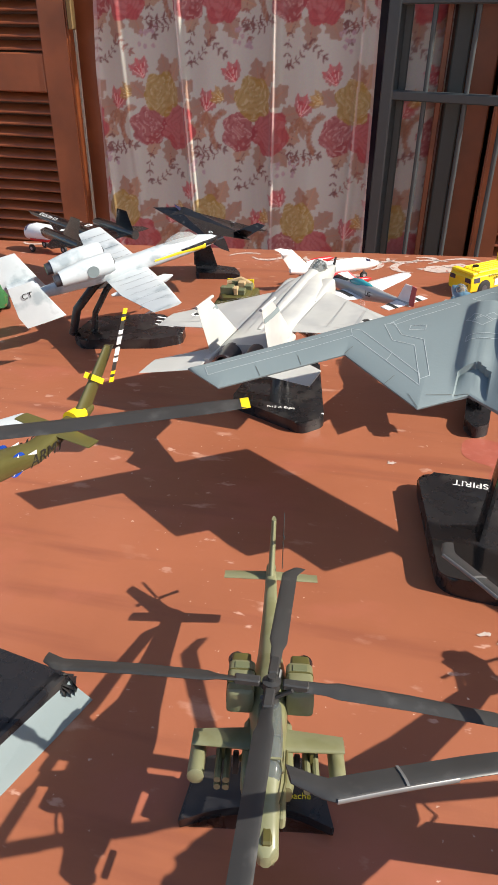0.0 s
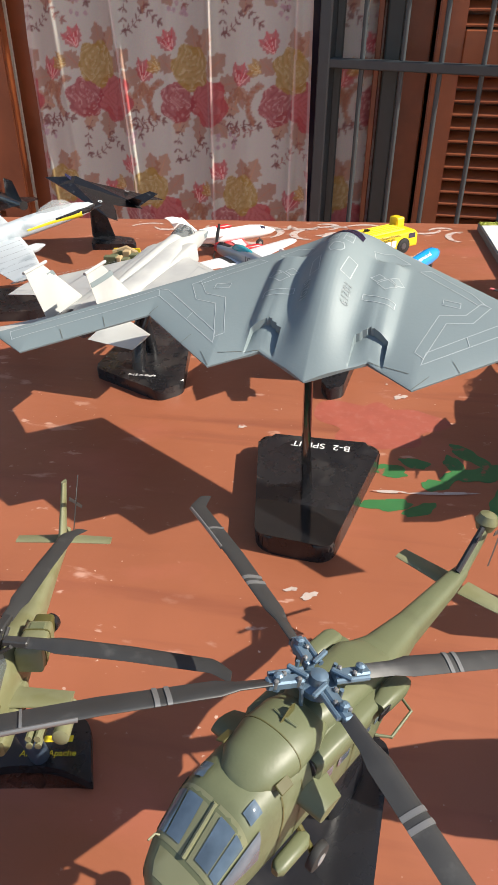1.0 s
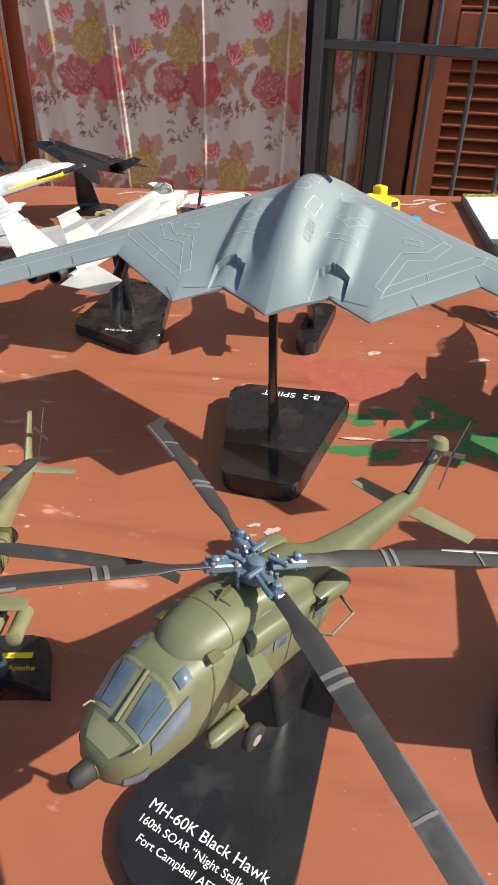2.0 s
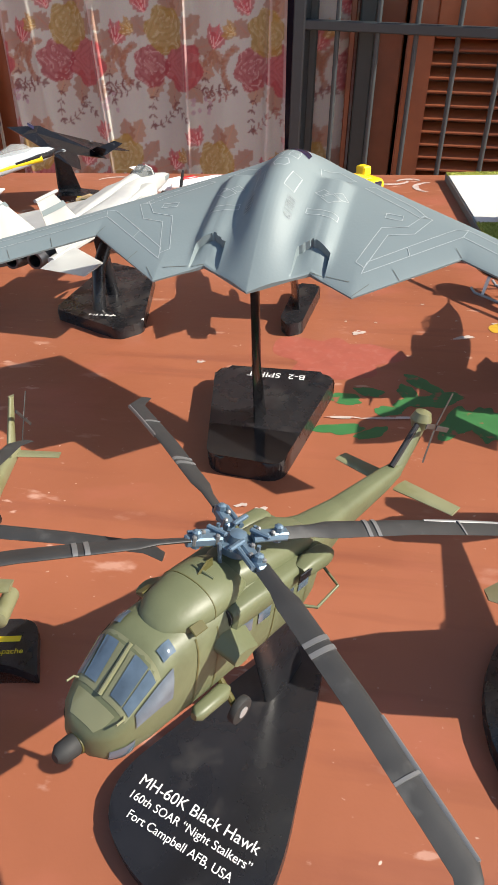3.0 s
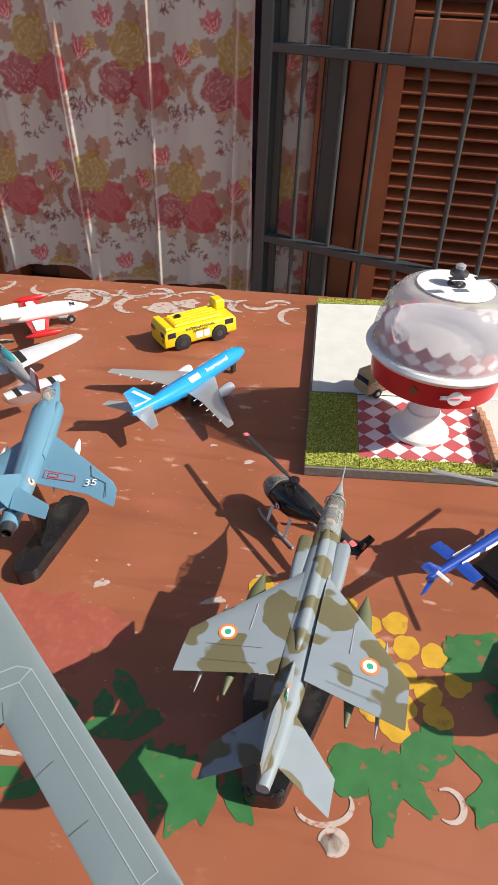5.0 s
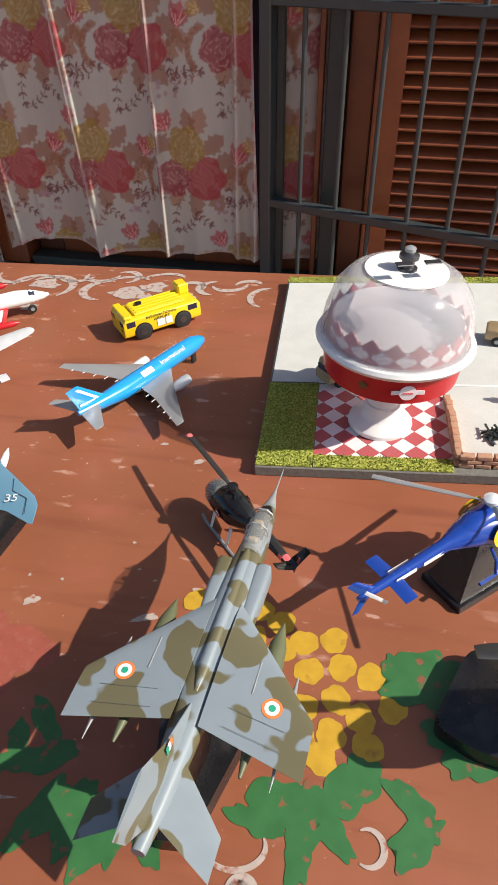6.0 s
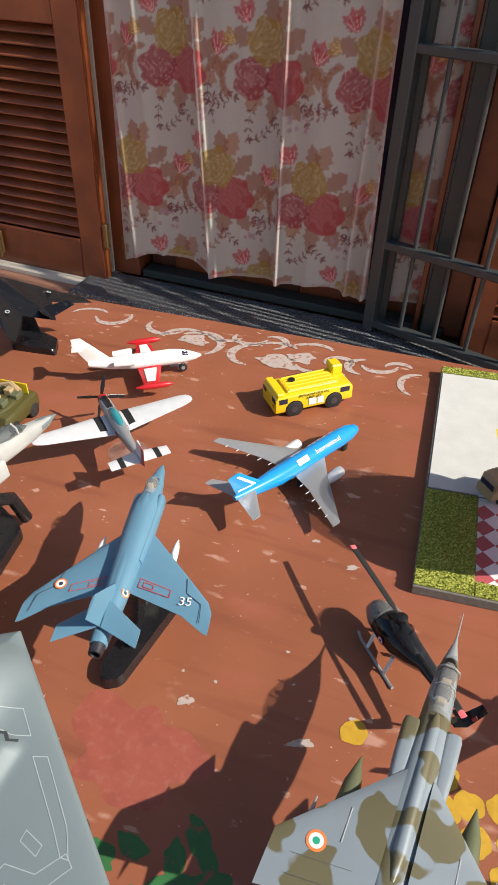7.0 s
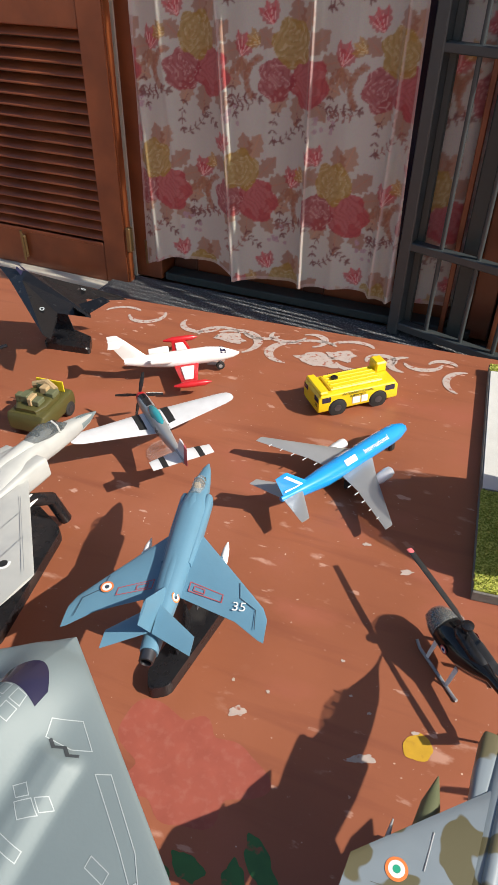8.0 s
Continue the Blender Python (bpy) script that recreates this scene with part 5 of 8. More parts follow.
# dark olive transport helicopter; its tail and one blade reach over the table
uh = thing("model_helicopter", -0.0616, 0.1752, 160.2, "dark olive helicopter model with yellow rotor tips on a black stand", "model aircraft")
UH = at(0, 0, 12.35) @ at(0, 0, 0, 7.9, -12.0, 0) @ Matrix.Diagonal((0.76, 0.76, 0.76, 1))
UHB = at(0, 0, 12.1) @ Matrix.Diagonal((0.652, 0.652, 0.652, 1))  # the level rotor
part("fuselage", hull([(7.5, -4.3, 0.4, 0.3, 0.4), (6.8, -4.2, 1.3, 0.9, 1.0), (5.4, -3.8, 1.9, 1.7, 1.4), (3.0, -3.6, 2.1, 2.1, 1.6), (-2.5, -3.6, 2.0, 2.0, 1.5), (-4.2, -3.2, 1.3, 1.2, 1.2), (-5.5, -3.6, 0.8, 0.7, 0.8), (-10.5, -4.6, 0.55, 0.5, 0.55), (-15.0, -4.0, 0.33, 0.33, 0.35), (-15.6, -3.95, 0.2, 0.2, 0.2)], 24, 2.8), M_OLIVE_DARK, uh, M=UH, smooth=True)
part("engine_cowling", hull([(1.8, -1.6, 0.7, 0.5, 0.5), (1.0, -1.5, 1.0, 0.8, 0.6), (-3.0, -1.7, 0.95, 0.7, 0.6), (-4.6, -1.9, 0.6, 0.5, 0.5)], 18, 2.6), M_OLIVE_DARK, uh, M=UH, smooth=True)
part("windscreen", hull([(6.9, -3.6, 0.9, 0.5, 0.4), (5.8, -3.1, 1.6, 1.0, 0.5), (4.9, -2.6, 1.5, 0.85, 0.5)], 18, 2.6), M_GLASS_BLUE, uh, M=UH, smooth=True)
part("tail_fin", wing([((0, -14.0, -3.8), (0, -15.6, -4.0), 0.45), ((0, -16.3, -0.5), (0, -17.3, -0.7), 0.25)], (1, 0, 0)), M_OLIVE_DARK, uh, M=UH, smooth=True)
part("fin_base_band", hull([(-13.6, -4.0, 0.46, 0.44, 0.46), (-14.6, -4.0, 0.42, 0.44, 0.42)], 18, 2.6), M_YELLOW, uh, "yellow band at the tail", M=UH, smooth=True)
for s in (-1, 1):
    part("stabilizer", wing([((s * 0.3, -11.8, -4.1), (s * 0.3, -13.0, -4.1), 0.16), ((s * 2.2, -11.9, -4.1), (s * 2.2, -12.9, -4.1), 0.12)]), M_OLIVE_DARK, uh, M=UH, smooth=True)
    part("skid", tube([(s * 1.9, 5.0, -5.6), (s * 1.9, 4.4, -5.8), (s * 1.9, -1.0, -5.8)], 0.14), M_OLIVE_DARK, uh, M=UH, smooth=True)
    for y in (3.0, 0.0):
        part("skid_strut", tube([(s * 1.0, y, -4.7), (s * 1.9, y, -5.75)], 0.12), M_OLIVE_DARK, uh, M=UH)
    part("mark_disc", disc(0.62, 0.0), M_HELIBLUE, uh, M=UH @ at(s * 0.52, -8.6, -4.2, 0, s * 86, 0))
    star = bmesh.new()
    star.faces.new([star.verts.new(((0.60 if k % 2 == 0 else 0.24) * math.cos(k * math.pi / 5), (0.60 if k % 2 == 0 else 0.24) * math.sin(k * math.pi / 5), 0.01)) for k in range(10)])
    bmesh.ops.triangulate(star, faces=star.faces[:])
    part("mark_star", star, M_WHITE_INK, uh, M=UH @ at(s * 0.545, -8.6, -4.2, 0, s * 86, 0))
    for yy in (-9.6, -7.6):
        part("mark_bar", box(-0.2, 0.2, -0.42, 0.42, 0, 0.01), M_WHITE_INK, uh, M=UH @ at(s * 0.53, yy, -4.2, 0, s * 86, 0))
    letters("ARMY", 1.0, UH @ at(s * 0.56, -10.9, -4.55, 90, 0, 90 if s > 0 else -90) @ at(0, 0, 0.02), M_BLACK_INK, uh)
    part("serial_mark", box(-0.75, 0.75, -0.16, 0.16, 0, 0.01), M_YELLOW_INK, uh, M=UH @ at(s * 0.22, -15.6, -2.2, 90, 0, 90 if s > 0 else -90) @ at(0, 0, 0, 0, 0, s * 28))
part("rotor_mast", turned([(0.4, -1.2), (0.3, 0.9), (0.6, 1.0), (0.6, 1.4), (0.2, 1.6)], 16), M_BLADE, uh, M=UH, smooth=True)
for a in (-150.7, 29.3):
    ob = blade(uh, UHB @ at(0, 0, 0.7), a, 0.4, 15.5, 1.0, M_BLADE, droop=-0.35, sweep=0.0)
    part("blade_tip", wing([((r, 0.43, z), (r, -0.43, z), 0.16) for r, z in ((15.3, 1.03), (15.65, 1.055))]), M_YELLOW, uh, "yellow blade tip", M=UHB @ Matrix.Rotation(radians(a), 4, "Z"))
for a in (8, 188):
    R = UH @ at(-0.5, -16.9, -0.5, a, 0, 0) @ Matrix.Diagonal((1, 1, 0.9, 1))
    tb = part("tail_rotor_blade", wing([((0, 0.22, 0.1), (0, -0.22, 0.1), 0.08), ((0, 0.22, 2.3), (0, -0.22, 2.3), 0.06)], (1, 0, 0)), M_BLADE, uh, M=R)
    for z0, z1, mm in ((0.1, 0.6, M_SILVER), (0.75, 1.0, M_WHITE), (1.6, 1.8, M_YELLOW), (2.0, 2.32, M_YELLOW)):
        part("blade_band", wing([((0, 0.24, z), (0, -0.24, z), 0.11) for z in (z0, z1)], (1, 0, 0)), mm, tb, M=R)
part("stand_base", slab(rounded(local(uh, [(-0.030, 0.199), (-0.062, 0.212), (-0.125, 0.205), (-0.130, 0.135), (-0.060, 0.150)]), 0.15), 0, 1.6, 0.5, 1), M_BLACK, uh, "black stand with grey sloping edge")
part("stand_post", tube([(0.6, 2.2, 1.5), (0, 0.8, 9.0)], 0.4, 12), M_BLACK, uh)
edge = [local(uh, [p])[0] for p in ((-0.024, 0.2005), (-0.0315, 0.1985), (-0.054, 0.149), (-0.0615, 0.149))]
part("stand_edge", add_loft(bmesh.new(), [[(*edge[0], 0), (*edge[1], 0), (*edge[1], 1.5)], [(*edge[2], 0), (*edge[3], 0), (*edge[3], 1.5)]]), M_B2, uh, "grey sloping edge of the stand")


# ---- model jets and propeller planes ----
def at_nose(root, x, y, z, pitch=0.0, roll=0.0):
    lx, ly = local(root, [(x, y)])[0]
    return at(lx, ly, z * 100) @ at(0, 0, 0, pitch, roll, 0)


def pair(name, root, secs, material, M, tdir=(0, 0, 1)):
    return [part(name, wing(s, tdir), material, root, M=M, smooth=True) for s in (secs, flip(secs))]


def line_on(root, M, pts, w, z, material, name="panel_line", closed=False):
    return part(name, ribbon(pts, w, lambda x, y: z(x, y) if callable(z) else z, bmesh.new(), closed), material, root, M=M)


def store(root, M, x, y0, y1, z, r, material, name="drop_tank", fins=True):
    ln = y0 - y1
    ob = part(name, hull([(y0, z, 0.03, 0.03, 0.03), (y0 - 0.18 * ln, z, r * 0.8, r * 0.8, r * 0.8), (y0 - 0.38 * ln, z, r, r, r), (y0 - 0.65 * ln, z, r * 0.95, r * 0.95, r * 0.95), (y1, z, r * 0.12, r * 0.12, r * 0.12)], 14, 2, x=x), material, root, M=M, smooth=True)
    return ob


# camouflaged strike jet
jag = thing("model_jet", 0.297, 0.292, -16.7, "grey and olive camouflaged jet model on a black stand", "model aircraft")
JM = at_nose(jag, 0.3354, 0.4188, 0.0484, pitch=-0.4, roll=2.6) @ Matrix.Diagonal((0.98, 0.98, 0.98, 1))
part("fuselage", hull([(-2.2, 0.15, 0.10, 0.10, 0.10), (-2.8, 0.15, 0.30, 0.28, 0.28), (-3.6, 0.2, 0.46, 0.45, 0.45), (-5.0, 0.25, 0.56, 0.46, 0.60), (-6.2, 0.32, 0.62, 0.62, 0.68), (-6.9, 0.38, 0.66, 0.76, 0.70), (-8.5, 0.4, 0.74, 0.72, 0.75), (-11.0, 0.4, 0.78, 0.66, 0.75), (-13.5, 0.4, 0.66, 0.55, 0.6), (-16.6, 0.45, 0.45, 0.45, 0.4), (-18.2, 0.5, 0.22, 0.3, 0.22)], 24, 2.6), M_JAG, jag, M=JM, smooth=True)
part("nose_cone", hull([(-1.4, 0.15, 0.03, 0.03, 0.03), (-2.0, 0.15, 0.12, 0.12, 0.12), (-2.8, 0.15, 0.31, 0.29, 0.29)], 18), M_GREY_SATIN, jag, M=JM, smooth=True)
part("nose_probe", tube([(0, 0, 0.15), (0, -1.5, 0.15)], [0.02, 0.05]), M_GREY_SATIN, jag, M=JM)
part("antiglare_panel", hull([(-2.95, 0.3, 0.2, 0.16, 0.1, 3), (-3.45, 0.4, 0.34, 0.27, 0.1, 3)], 16), M_BLACK, jag, M=JM, smooth=True)
part("cockpit", box(-0.34, 0.34, -6.0, -3.7, 0.45, 0.76, 0.04), M_BLACK, jag, M=JM)
for y in (-4.5, -5.5):
    part("pilot_seat", box(-0.2, 0.2, y - 0.3, y - 0.05, 0.6, 1.12, 0.05), M_TAN, jag, M=JM)
part("canopy", hull([(-3.35, 0.5, 0.2, 0.12, 0.1), (-3.9, 0.55, 0.44, 0.50, 0.2), (-4.8, 0.6, 0.50, 0.72, 0.2), (-5.7, 0.6, 0.48, 0.66, 0.2), (-6.3, 0.6, 0.42, 0.5, 0.2)], 18, 2.4), M_CLEAR_GREY, jag, "clear tinted canopy", M=JM, smooth=True)
for y, k in ((-4.0, 0.86), (-5.0, 1.0)):
    part("canopy_frame", tube([(-0.51, y, 0.6), (-0.44, y, 0.6 + 0.45 * k), (-0.2, y, 0.6 + 0.7 * k), (0.2, y, 0.6 + 0.7 * k), (0.44, y, 0.6 + 0.45 * k), (0.51, y, 0.6)], 0.035), M_GREY_SATIN, jag, M=JM)
for s in (-1, 1):
    part("air_intake", hull([(-6.8, 0.45, 0.34, 0.48, 0.48, 4), (-7.0, 0.45, 0.38, 0.52, 0.5, 4), (-8.5, 0.45, 0.36, 0.5, 0.5, 4), (-10.5, 0.45, 0.2, 0.4, 0.4, 4)], 18, x=s * 0.82), M_JAG, jag, M=JM, smooth=True)
    part("intake_mouth", box(s * 0.82 - 0.26, s * 0.82 + 0.26, -6.79, -6.765, 0.1, 0.82), M_BLACK, jag, M=JM)
pair("wing", jag, [((0.5, -9.0, 0.95), (0.5, -14.2, 0.95), 0.34), ((4.25, -13.0, 0.72), (4.25, -15.0, 0.72), 0.14)], M_JAG, JM)
pair("tailplane", jag, [((0.35, -15.2, 0.55), (0.35, -17.4, 0.55), 0.16), ((2.2, -17.0, 0.1), (2.2, -18.3, 0.1), 0.08)], M_JAG, JM)
part("tail_fin", wing([((0, -13.2, 0.8), (0, -17.6, 0.85), 0.28), ((0, -15.6, 2.2), (0, -18.6, 2.2), 0.2), ((0, -17.0, 3.5), (0, -19.0, 3.5), 0.12)], (1, 0, 0)), M_JAG, jag, M=JM, smooth=True)
for k, m in enumerate((M_ORANGE_INK, M_WHITE_INK, M_GREEN_INK)):
    part("fin_flash", box(0.12, 0.155, -15.5 - 0.16 * k, -15.35 - 0.16 * k, 1.9, 2.25), m, jag, M=JM)
part("spine_light", hull([(-6.4, 1.1, 0.1, 0.1, 0.1), (-7.0, 1.05, 0.24, 0.22, 0.2), (-12.0, 1.0, 0.26, 0.2, 0.2), (-13.0, 0.9, 0.1, 0.1, 0.1)], 14), M_JAG, jag, M=JM, smooth=True)
for s in (-1, 1):
    roundel(jag, JM @ at(s * 2.75, -12.9, 0.92, 0, s * 3.4, 0), (0.37, 0.27, 0.13), (M_ORANGE_INK, M_WHITE_INK, M_GREEN_INK))
    part("wing_fence", tube([(s * 1.95, -11.3, 0.98), (s * 1.95, -12.6, 0.98)], 0.03), M_GREY_SATIN, jag, M=JM)
    store(jag, JM, s * 2.25, -9.0, -15.2, 0.3, 0.43, M_OLIVE, "drop_tank")
    part("pylon", box(s * 2.25 - 0.06, s * 2.25 + 0.06, -13.6, -11.6, 0.4, 0.8), M_OLIVE, jag, M=JM)
    store(jag, JM, s * 3.3, -11.2, -15.4, 0.35, 0.13, M_GREY_SATIN, "missile")
    part("nozzle", turned([(0.24, 0), (0.30, 0.4), (0.27, 0.9), (0.2, 0.92)], 16, at(s * 0.33, -16.2, 0.05, 90, 0, 0)), M_ENGINE, jag, M=JM, smooth=True)
    for y in (-13.3, -14.0):
        line_on(jag, JM, [(s * 1.3, y), (s * 3.4, y - 0.3)], 0.016, lambda x, y: 1.06 - 0.05 * abs(x), M_LINE_DIM)
jplate = local(jag, [(0.2790, 0.338), (0.303, 0.334), (0.320, 0.318), (0.2925, 0.267), (0.2775, 0.269)])
part("stand_base", slab(rounded(jplate, 0.4), 0, 0.9, 0.2, 2), M_BLACK, jag, "black wedge stand", smooth=True)
part("stand_post", wing([((0, 1.6, 0.8), (0, -1.5, 0.8), 0.5), ((0.2, 0.6, 4.7), (0.2, -1.6, 4.7), 0.35)], (1, 0, 0)), M_BLACK, jag, smooth=True)
letters("\u201cShamsher\u201d IS", 0.34, at(*local(jag, [(0.287, 0.322)])[0], 0.912, 0, 0, 185), M_WHITE_INK, jag)

# sea-blue naval strike jet
et = thing("model_jet", 0.170, 0.418, 0.3, "sea-blue naval jet model on a black stand", "model aircraft")
EM = at_nose(et, 0.1692, 0.4995, 0.0564, pitch=3.7, roll=-4.0) @ Matrix.Diagonal((0.95, 0.935, 0.94, 1))
part("fuselage", hull([(0, 0.0, 0.05, 0.05, 0.05), (-0.6, 0.02, 0.26, 0.26, 0.26), (-1.6, 0.08, 0.44, 0.38, 0.46), (-2.4, 0.1, 0.54, 0.42, 0.54), (-3.2, 0.15, 0.62, 0.66, 0.62), (-4.2, 0.2, 0.78, 0.74, 0.70), (-6.5, 0.2, 0.76, 0.72, 0.72), (-9.0, 0.2, 0.68, 0.64, 0.66), (-11.5, 0.25, 0.54, 0.54, 0.54), (-13.2, 0.3, 0.42, 0.42, 0.42)], 24, 2.4), M_ET, et, M=EM, smooth=True)
for s in (-1, 1):
    part("air_intake", hull([(-3.0, 0.1, 0.20, 0.38, 0.42, 2.4), (-3.3, 0.1, 0.25, 0.43, 0.48, 2.4), (-5.5, 0.1, 0.24, 0.42, 0.46, 2.4), (-8.0, 0.15, 0.1, 0.35, 0.35, 3)], 16, x=s * 0.68), M_ET, et, M=EM, smooth=True)
part("spine", hull([(-3.3, 0.6, 0.2, 0.25, 0.2), (-4.0, 0.68, 0.42, 0.27, 0.2), (-9.0, 0.62, 0.36, 0.24, 0.2), (-12.0, 0.6, 0.15, 0.2, 0.2)], 16), M_ET, et, M=EM, smooth=True)
part("cockpit", box(-0.28, 0.28, -3.0, -1.7, 0.30, 0.58, 0.05), M_BLACK, et, M=EM)
part("pilot_seat", box(-0.16, 0.16, -2.75, -2.5, 0.5, 0.92, 0.04), M_TAN, et, M=EM)
part("canopy_frame", tube([(-0.36, -2.15, 0.4), (-0.24, -2.15, 0.85), (0, -2.15, 0.98), (0.24, -2.15, 0.85), (0.36, -2.15, 0.4)], 0.035), M_ET, et, M=EM)
part("canopy", hull([(-1.5, 0.35, 0.1, 0.1, 0.1), (-1.9, 0.4, 0.32, 0.50, 0.2), (-2.6, 0.5, 0.37, 0.60, 0.2), (-3.3, 0.55, 0.3, 0.46, 0.2)], 18, 2.2), M_CLEAR_GREY, et, "clear canopy", M=EM, smooth=True)
part("nozzle", turned([(0.24, 0), (0.38, 0.05), (0.34, 0.7), (0.26, 0.72), (0.2, 0.2)], 18, at(0, -13.0, 0.3, 90, 0, 0)), M_ENGINE, et, M=EM, smooth=True)
pair("wing", et, [((0.5, -5.3, -0.02), (0.5, -9.8, -0.02), 0.36), ((3.5, -8.6, -0.15), (3.5, -10.9, -0.15), 0.2), ((4.75, -10.0, -0.21), (4.75, -11.8, -0.21), 0.13), ((5.0, -10.6, -0.22), (5.0, -11.9, -0.22), 0.1)], M_ET, EM)
pair("tailplane", et, [((0.1, -11.0, 0.95), (0.1, -12.6, 0.95), 0.16), ((2.1, -12.6, 0.95), (2.1, -13.6, 0.95), 0.08)], M_ET, EM)
part("tail_fin", wing([((0, -9.6, 0.6), (0, -12.4, 0.6), 0.26), ((0, -11.9, 2.6), (0, -13.3, 2.6), 0.12)], (1, 0, 0)), M_ET, et, M=EM, smooth=True)
for s in (-1, 1):
    roundel(et, EM @ at(s * 3.3 if s < 0 else 0.56, -9.5 if s < 0 else -10.2, 0.02 if s < 0 else 0.5, 0, 0 if s < 0 else 60, 0), (0.34, 0.25, 0.12) if s < 0 else (0.27, 0.2, 0.1), (M_ORANGE_INK, M_WHITE_INK, M_JAG_DARK))
    for pts in ([(s * 0.95, -8.9), (s * 2.7, -9.5), (s * 2.7, -9.95), (s * 0.95, -9.45)], [(s * 1.2, -9.12), (s * 1.75, -9.3), (s * 1.75, -9.56), (s * 1.2, -9.4)]):
        line_on(et, EM, pts, 0.05, lambda x, y: 0.12 - 0.045 * abs(x), M_RUST_RED, "warning_line", True)
    line_on(et, EM, [(s * 3.4, -8.7), (s * 3.55, -9.6), (s * 4.4, -10.2), (s * 4.5, -11.3)], 0.04, lambda x, y: 0.13 - 0.045 * abs(x), M_JAG_DARK, "panel_line")
    store(et, EM, s * 2.15, -5.6, -8.6, -0.55, 0.22, M_WHITE, "missile")
    part("pylon", box(s * 2.15 - 0.05, s * 2.15 + 0.05, -8.2, -7.0, -0.4, -0.1), M_ET, et, M=EM)
    store(et, EM, s * 1.4, -8.0, -10.0, -0.65, 0.16, M_WHITE, "bomb")
letters("35", 0.72, EM @ at(3.6, -10.15, 0.0, 0, 2.5, 0), M_WHITE_INK, et)
eplate = local(et, [(0.1585, 0.396), (0.1745, 0.4500), (0.1900, 0.4440), (0.1710, 0.3885), (0.1615, 0.3850)])
part("stand_base", slab(rounded(eplate, 0.35), 0, 0.8, 0.18, 2), M_BLACK, et, "black stand", smooth=True)
part("stand_post", wing([((0.1, 1.4, 0.7), (0.1, -1.2, 0.7), 0.5), ((-0.3, 0.6, 4.7), (-0.3, -1.4, 4.7), 0.4)], (1, 0, 0)), M_BLACK, et, smooth=True)

# twin-finned grey fighter
f15 = thing("model_jet", 0.048, 0.452, -20.4, "pale warm-grey twin-finned fighter model on a black stand", "model aircraft")
FM = at_nose(f15, 0.0898, 0.5331, 0.0625, pitch=-0.1, roll=-4.0) @ Matrix.Diagonal((1.09, 1.09, 1.09, 1))
part("fuselage", hull([(0, 0, 0.04, 0.04, 0.04), (-0.8, 0.03, 0.30, 0.28, 0.28), (-2.2, 0.1, 0.52, 0.5, 0.5), (-3.6, 0.2, 0.62, 0.62, 0.6), (-5.2, 0.3, 0.72, 0.72, 0.66), (-6.6, 0.3, 1.25, 0.72, 0.66), (-9.0, 0.25, 1.5, 0.62, 0.62), (-13.0, 0.2, 1.45, 0.48, 0.55), (-16.0, 0.2, 1.35, 0.42, 0.48)], 26, 3.0), M_F15, f15, M=FM, smooth=True)
part("spine", hull([(-3.4, 0.7, 0.3, 0.3, 0.2), (-5.0, 0.8, 0.42, 0.42, 0.2), (-9.0, 0.7, 0.4, 0.32, 0.2), (-14.0, 0.5, 0.2, 0.2, 0.2)], 16), M_F15, f15, M=FM, smooth=True)
part("canopy", hull([(-2.1, 0.45, 0.1, 0.1, 0.1), (-2.8, 0.55, 0.38, 0.5, 0.2), (-3.8, 0.7, 0.46, 0.80, 0.2), (-4.8, 0.85, 0.36, 0.48, 0.2), (-5.3, 0.9, 0.1, 0.15, 0.1)], 18, 2.2), M_CANOPY, f15, "clear bubble canopy", M=FM, smooth=True)
part("canopy_frame", tube([(-0.42, -3.1, 0.6), (-0.33, -3.1, 1.05), (0, -3.1, 1.25), (0.33, -3.1, 1.05), (0.42, -3.1, 0.6)], 0.06), M_F15, f15, M=FM)
part("pilot_seat", box(-0.18, 0.18, -4.4, -4.1, 0.7, 1.25, 0.05), M_BLACK, f15, M=FM)
part("cockpit", box(-0.3, 0.3, -4.6, -2.7, 0.5, 0.86, 0.04), M_BLACK, f15, M=FM)
for s in (-1, 1):
    part("air_intake", hull([(-5.2, 0.15, 0.42, 0.55, 0.6, 5), (-5.9, 0.15, 0.45, 0.62, 0.62, 5), (-9.0, 0.1, 0.42, 0.5, 0.6, 5)], 18, x=s * 1.1), M_F15, f15, M=FM, smooth=True)
    part("nozzle", turned([(0.3, 0.0), (0.52, 0.0), (0.50, 0.6), (0.40, 1.3), (0.3, 1.3), (0.28, 0.3)], 20, at(s * 0.66, -15.9, 0.15, 90, 0, 0)), M_ENGINE, f15, M=FM, smooth=True)
    for k in range(4):
        store(f15, FM, s * (1.75 + 0.3 * (k % 2)), -6.8 - 2.2 * (k // 2), -9.6 - 2.2 * (k // 2), -0.35 - 0.2 * (k % 2), 0.11, M_WHITE, "missile")
    part("tail_boom", hull([(-13.5, 0.15, 0.25, 0.2, 0.2), (-17.2, 0.15, 0.18, 0.15, 0.15)], 12, 3, x=s * 1.55), M_F15, f15, M=FM)
    part("tail_fin", wing([((s * 1.55, -13.3, 0.3), (s * 1.55, -16.6, 0.3), 0.2), ((s * 1.62, -15.8, 2.8), (s * 1.62, -17.2, 2.8), 0.1)], (1, 0, 0)), M_F15, f15, M=FM, smooth=True)
    part("fin_probe", tube([(s * 1.62, -15.5, 2.85), (s * 1.62, -17.3, 2.85)], 0.08), M_F15, f15, M=FM)
    roundel(f15, FM @ at(s * 4.9, -11.3, 0.36, 0, 0, 0), (0.33, 0.2), (M_WHITE_INK, M_BLACK_INK))
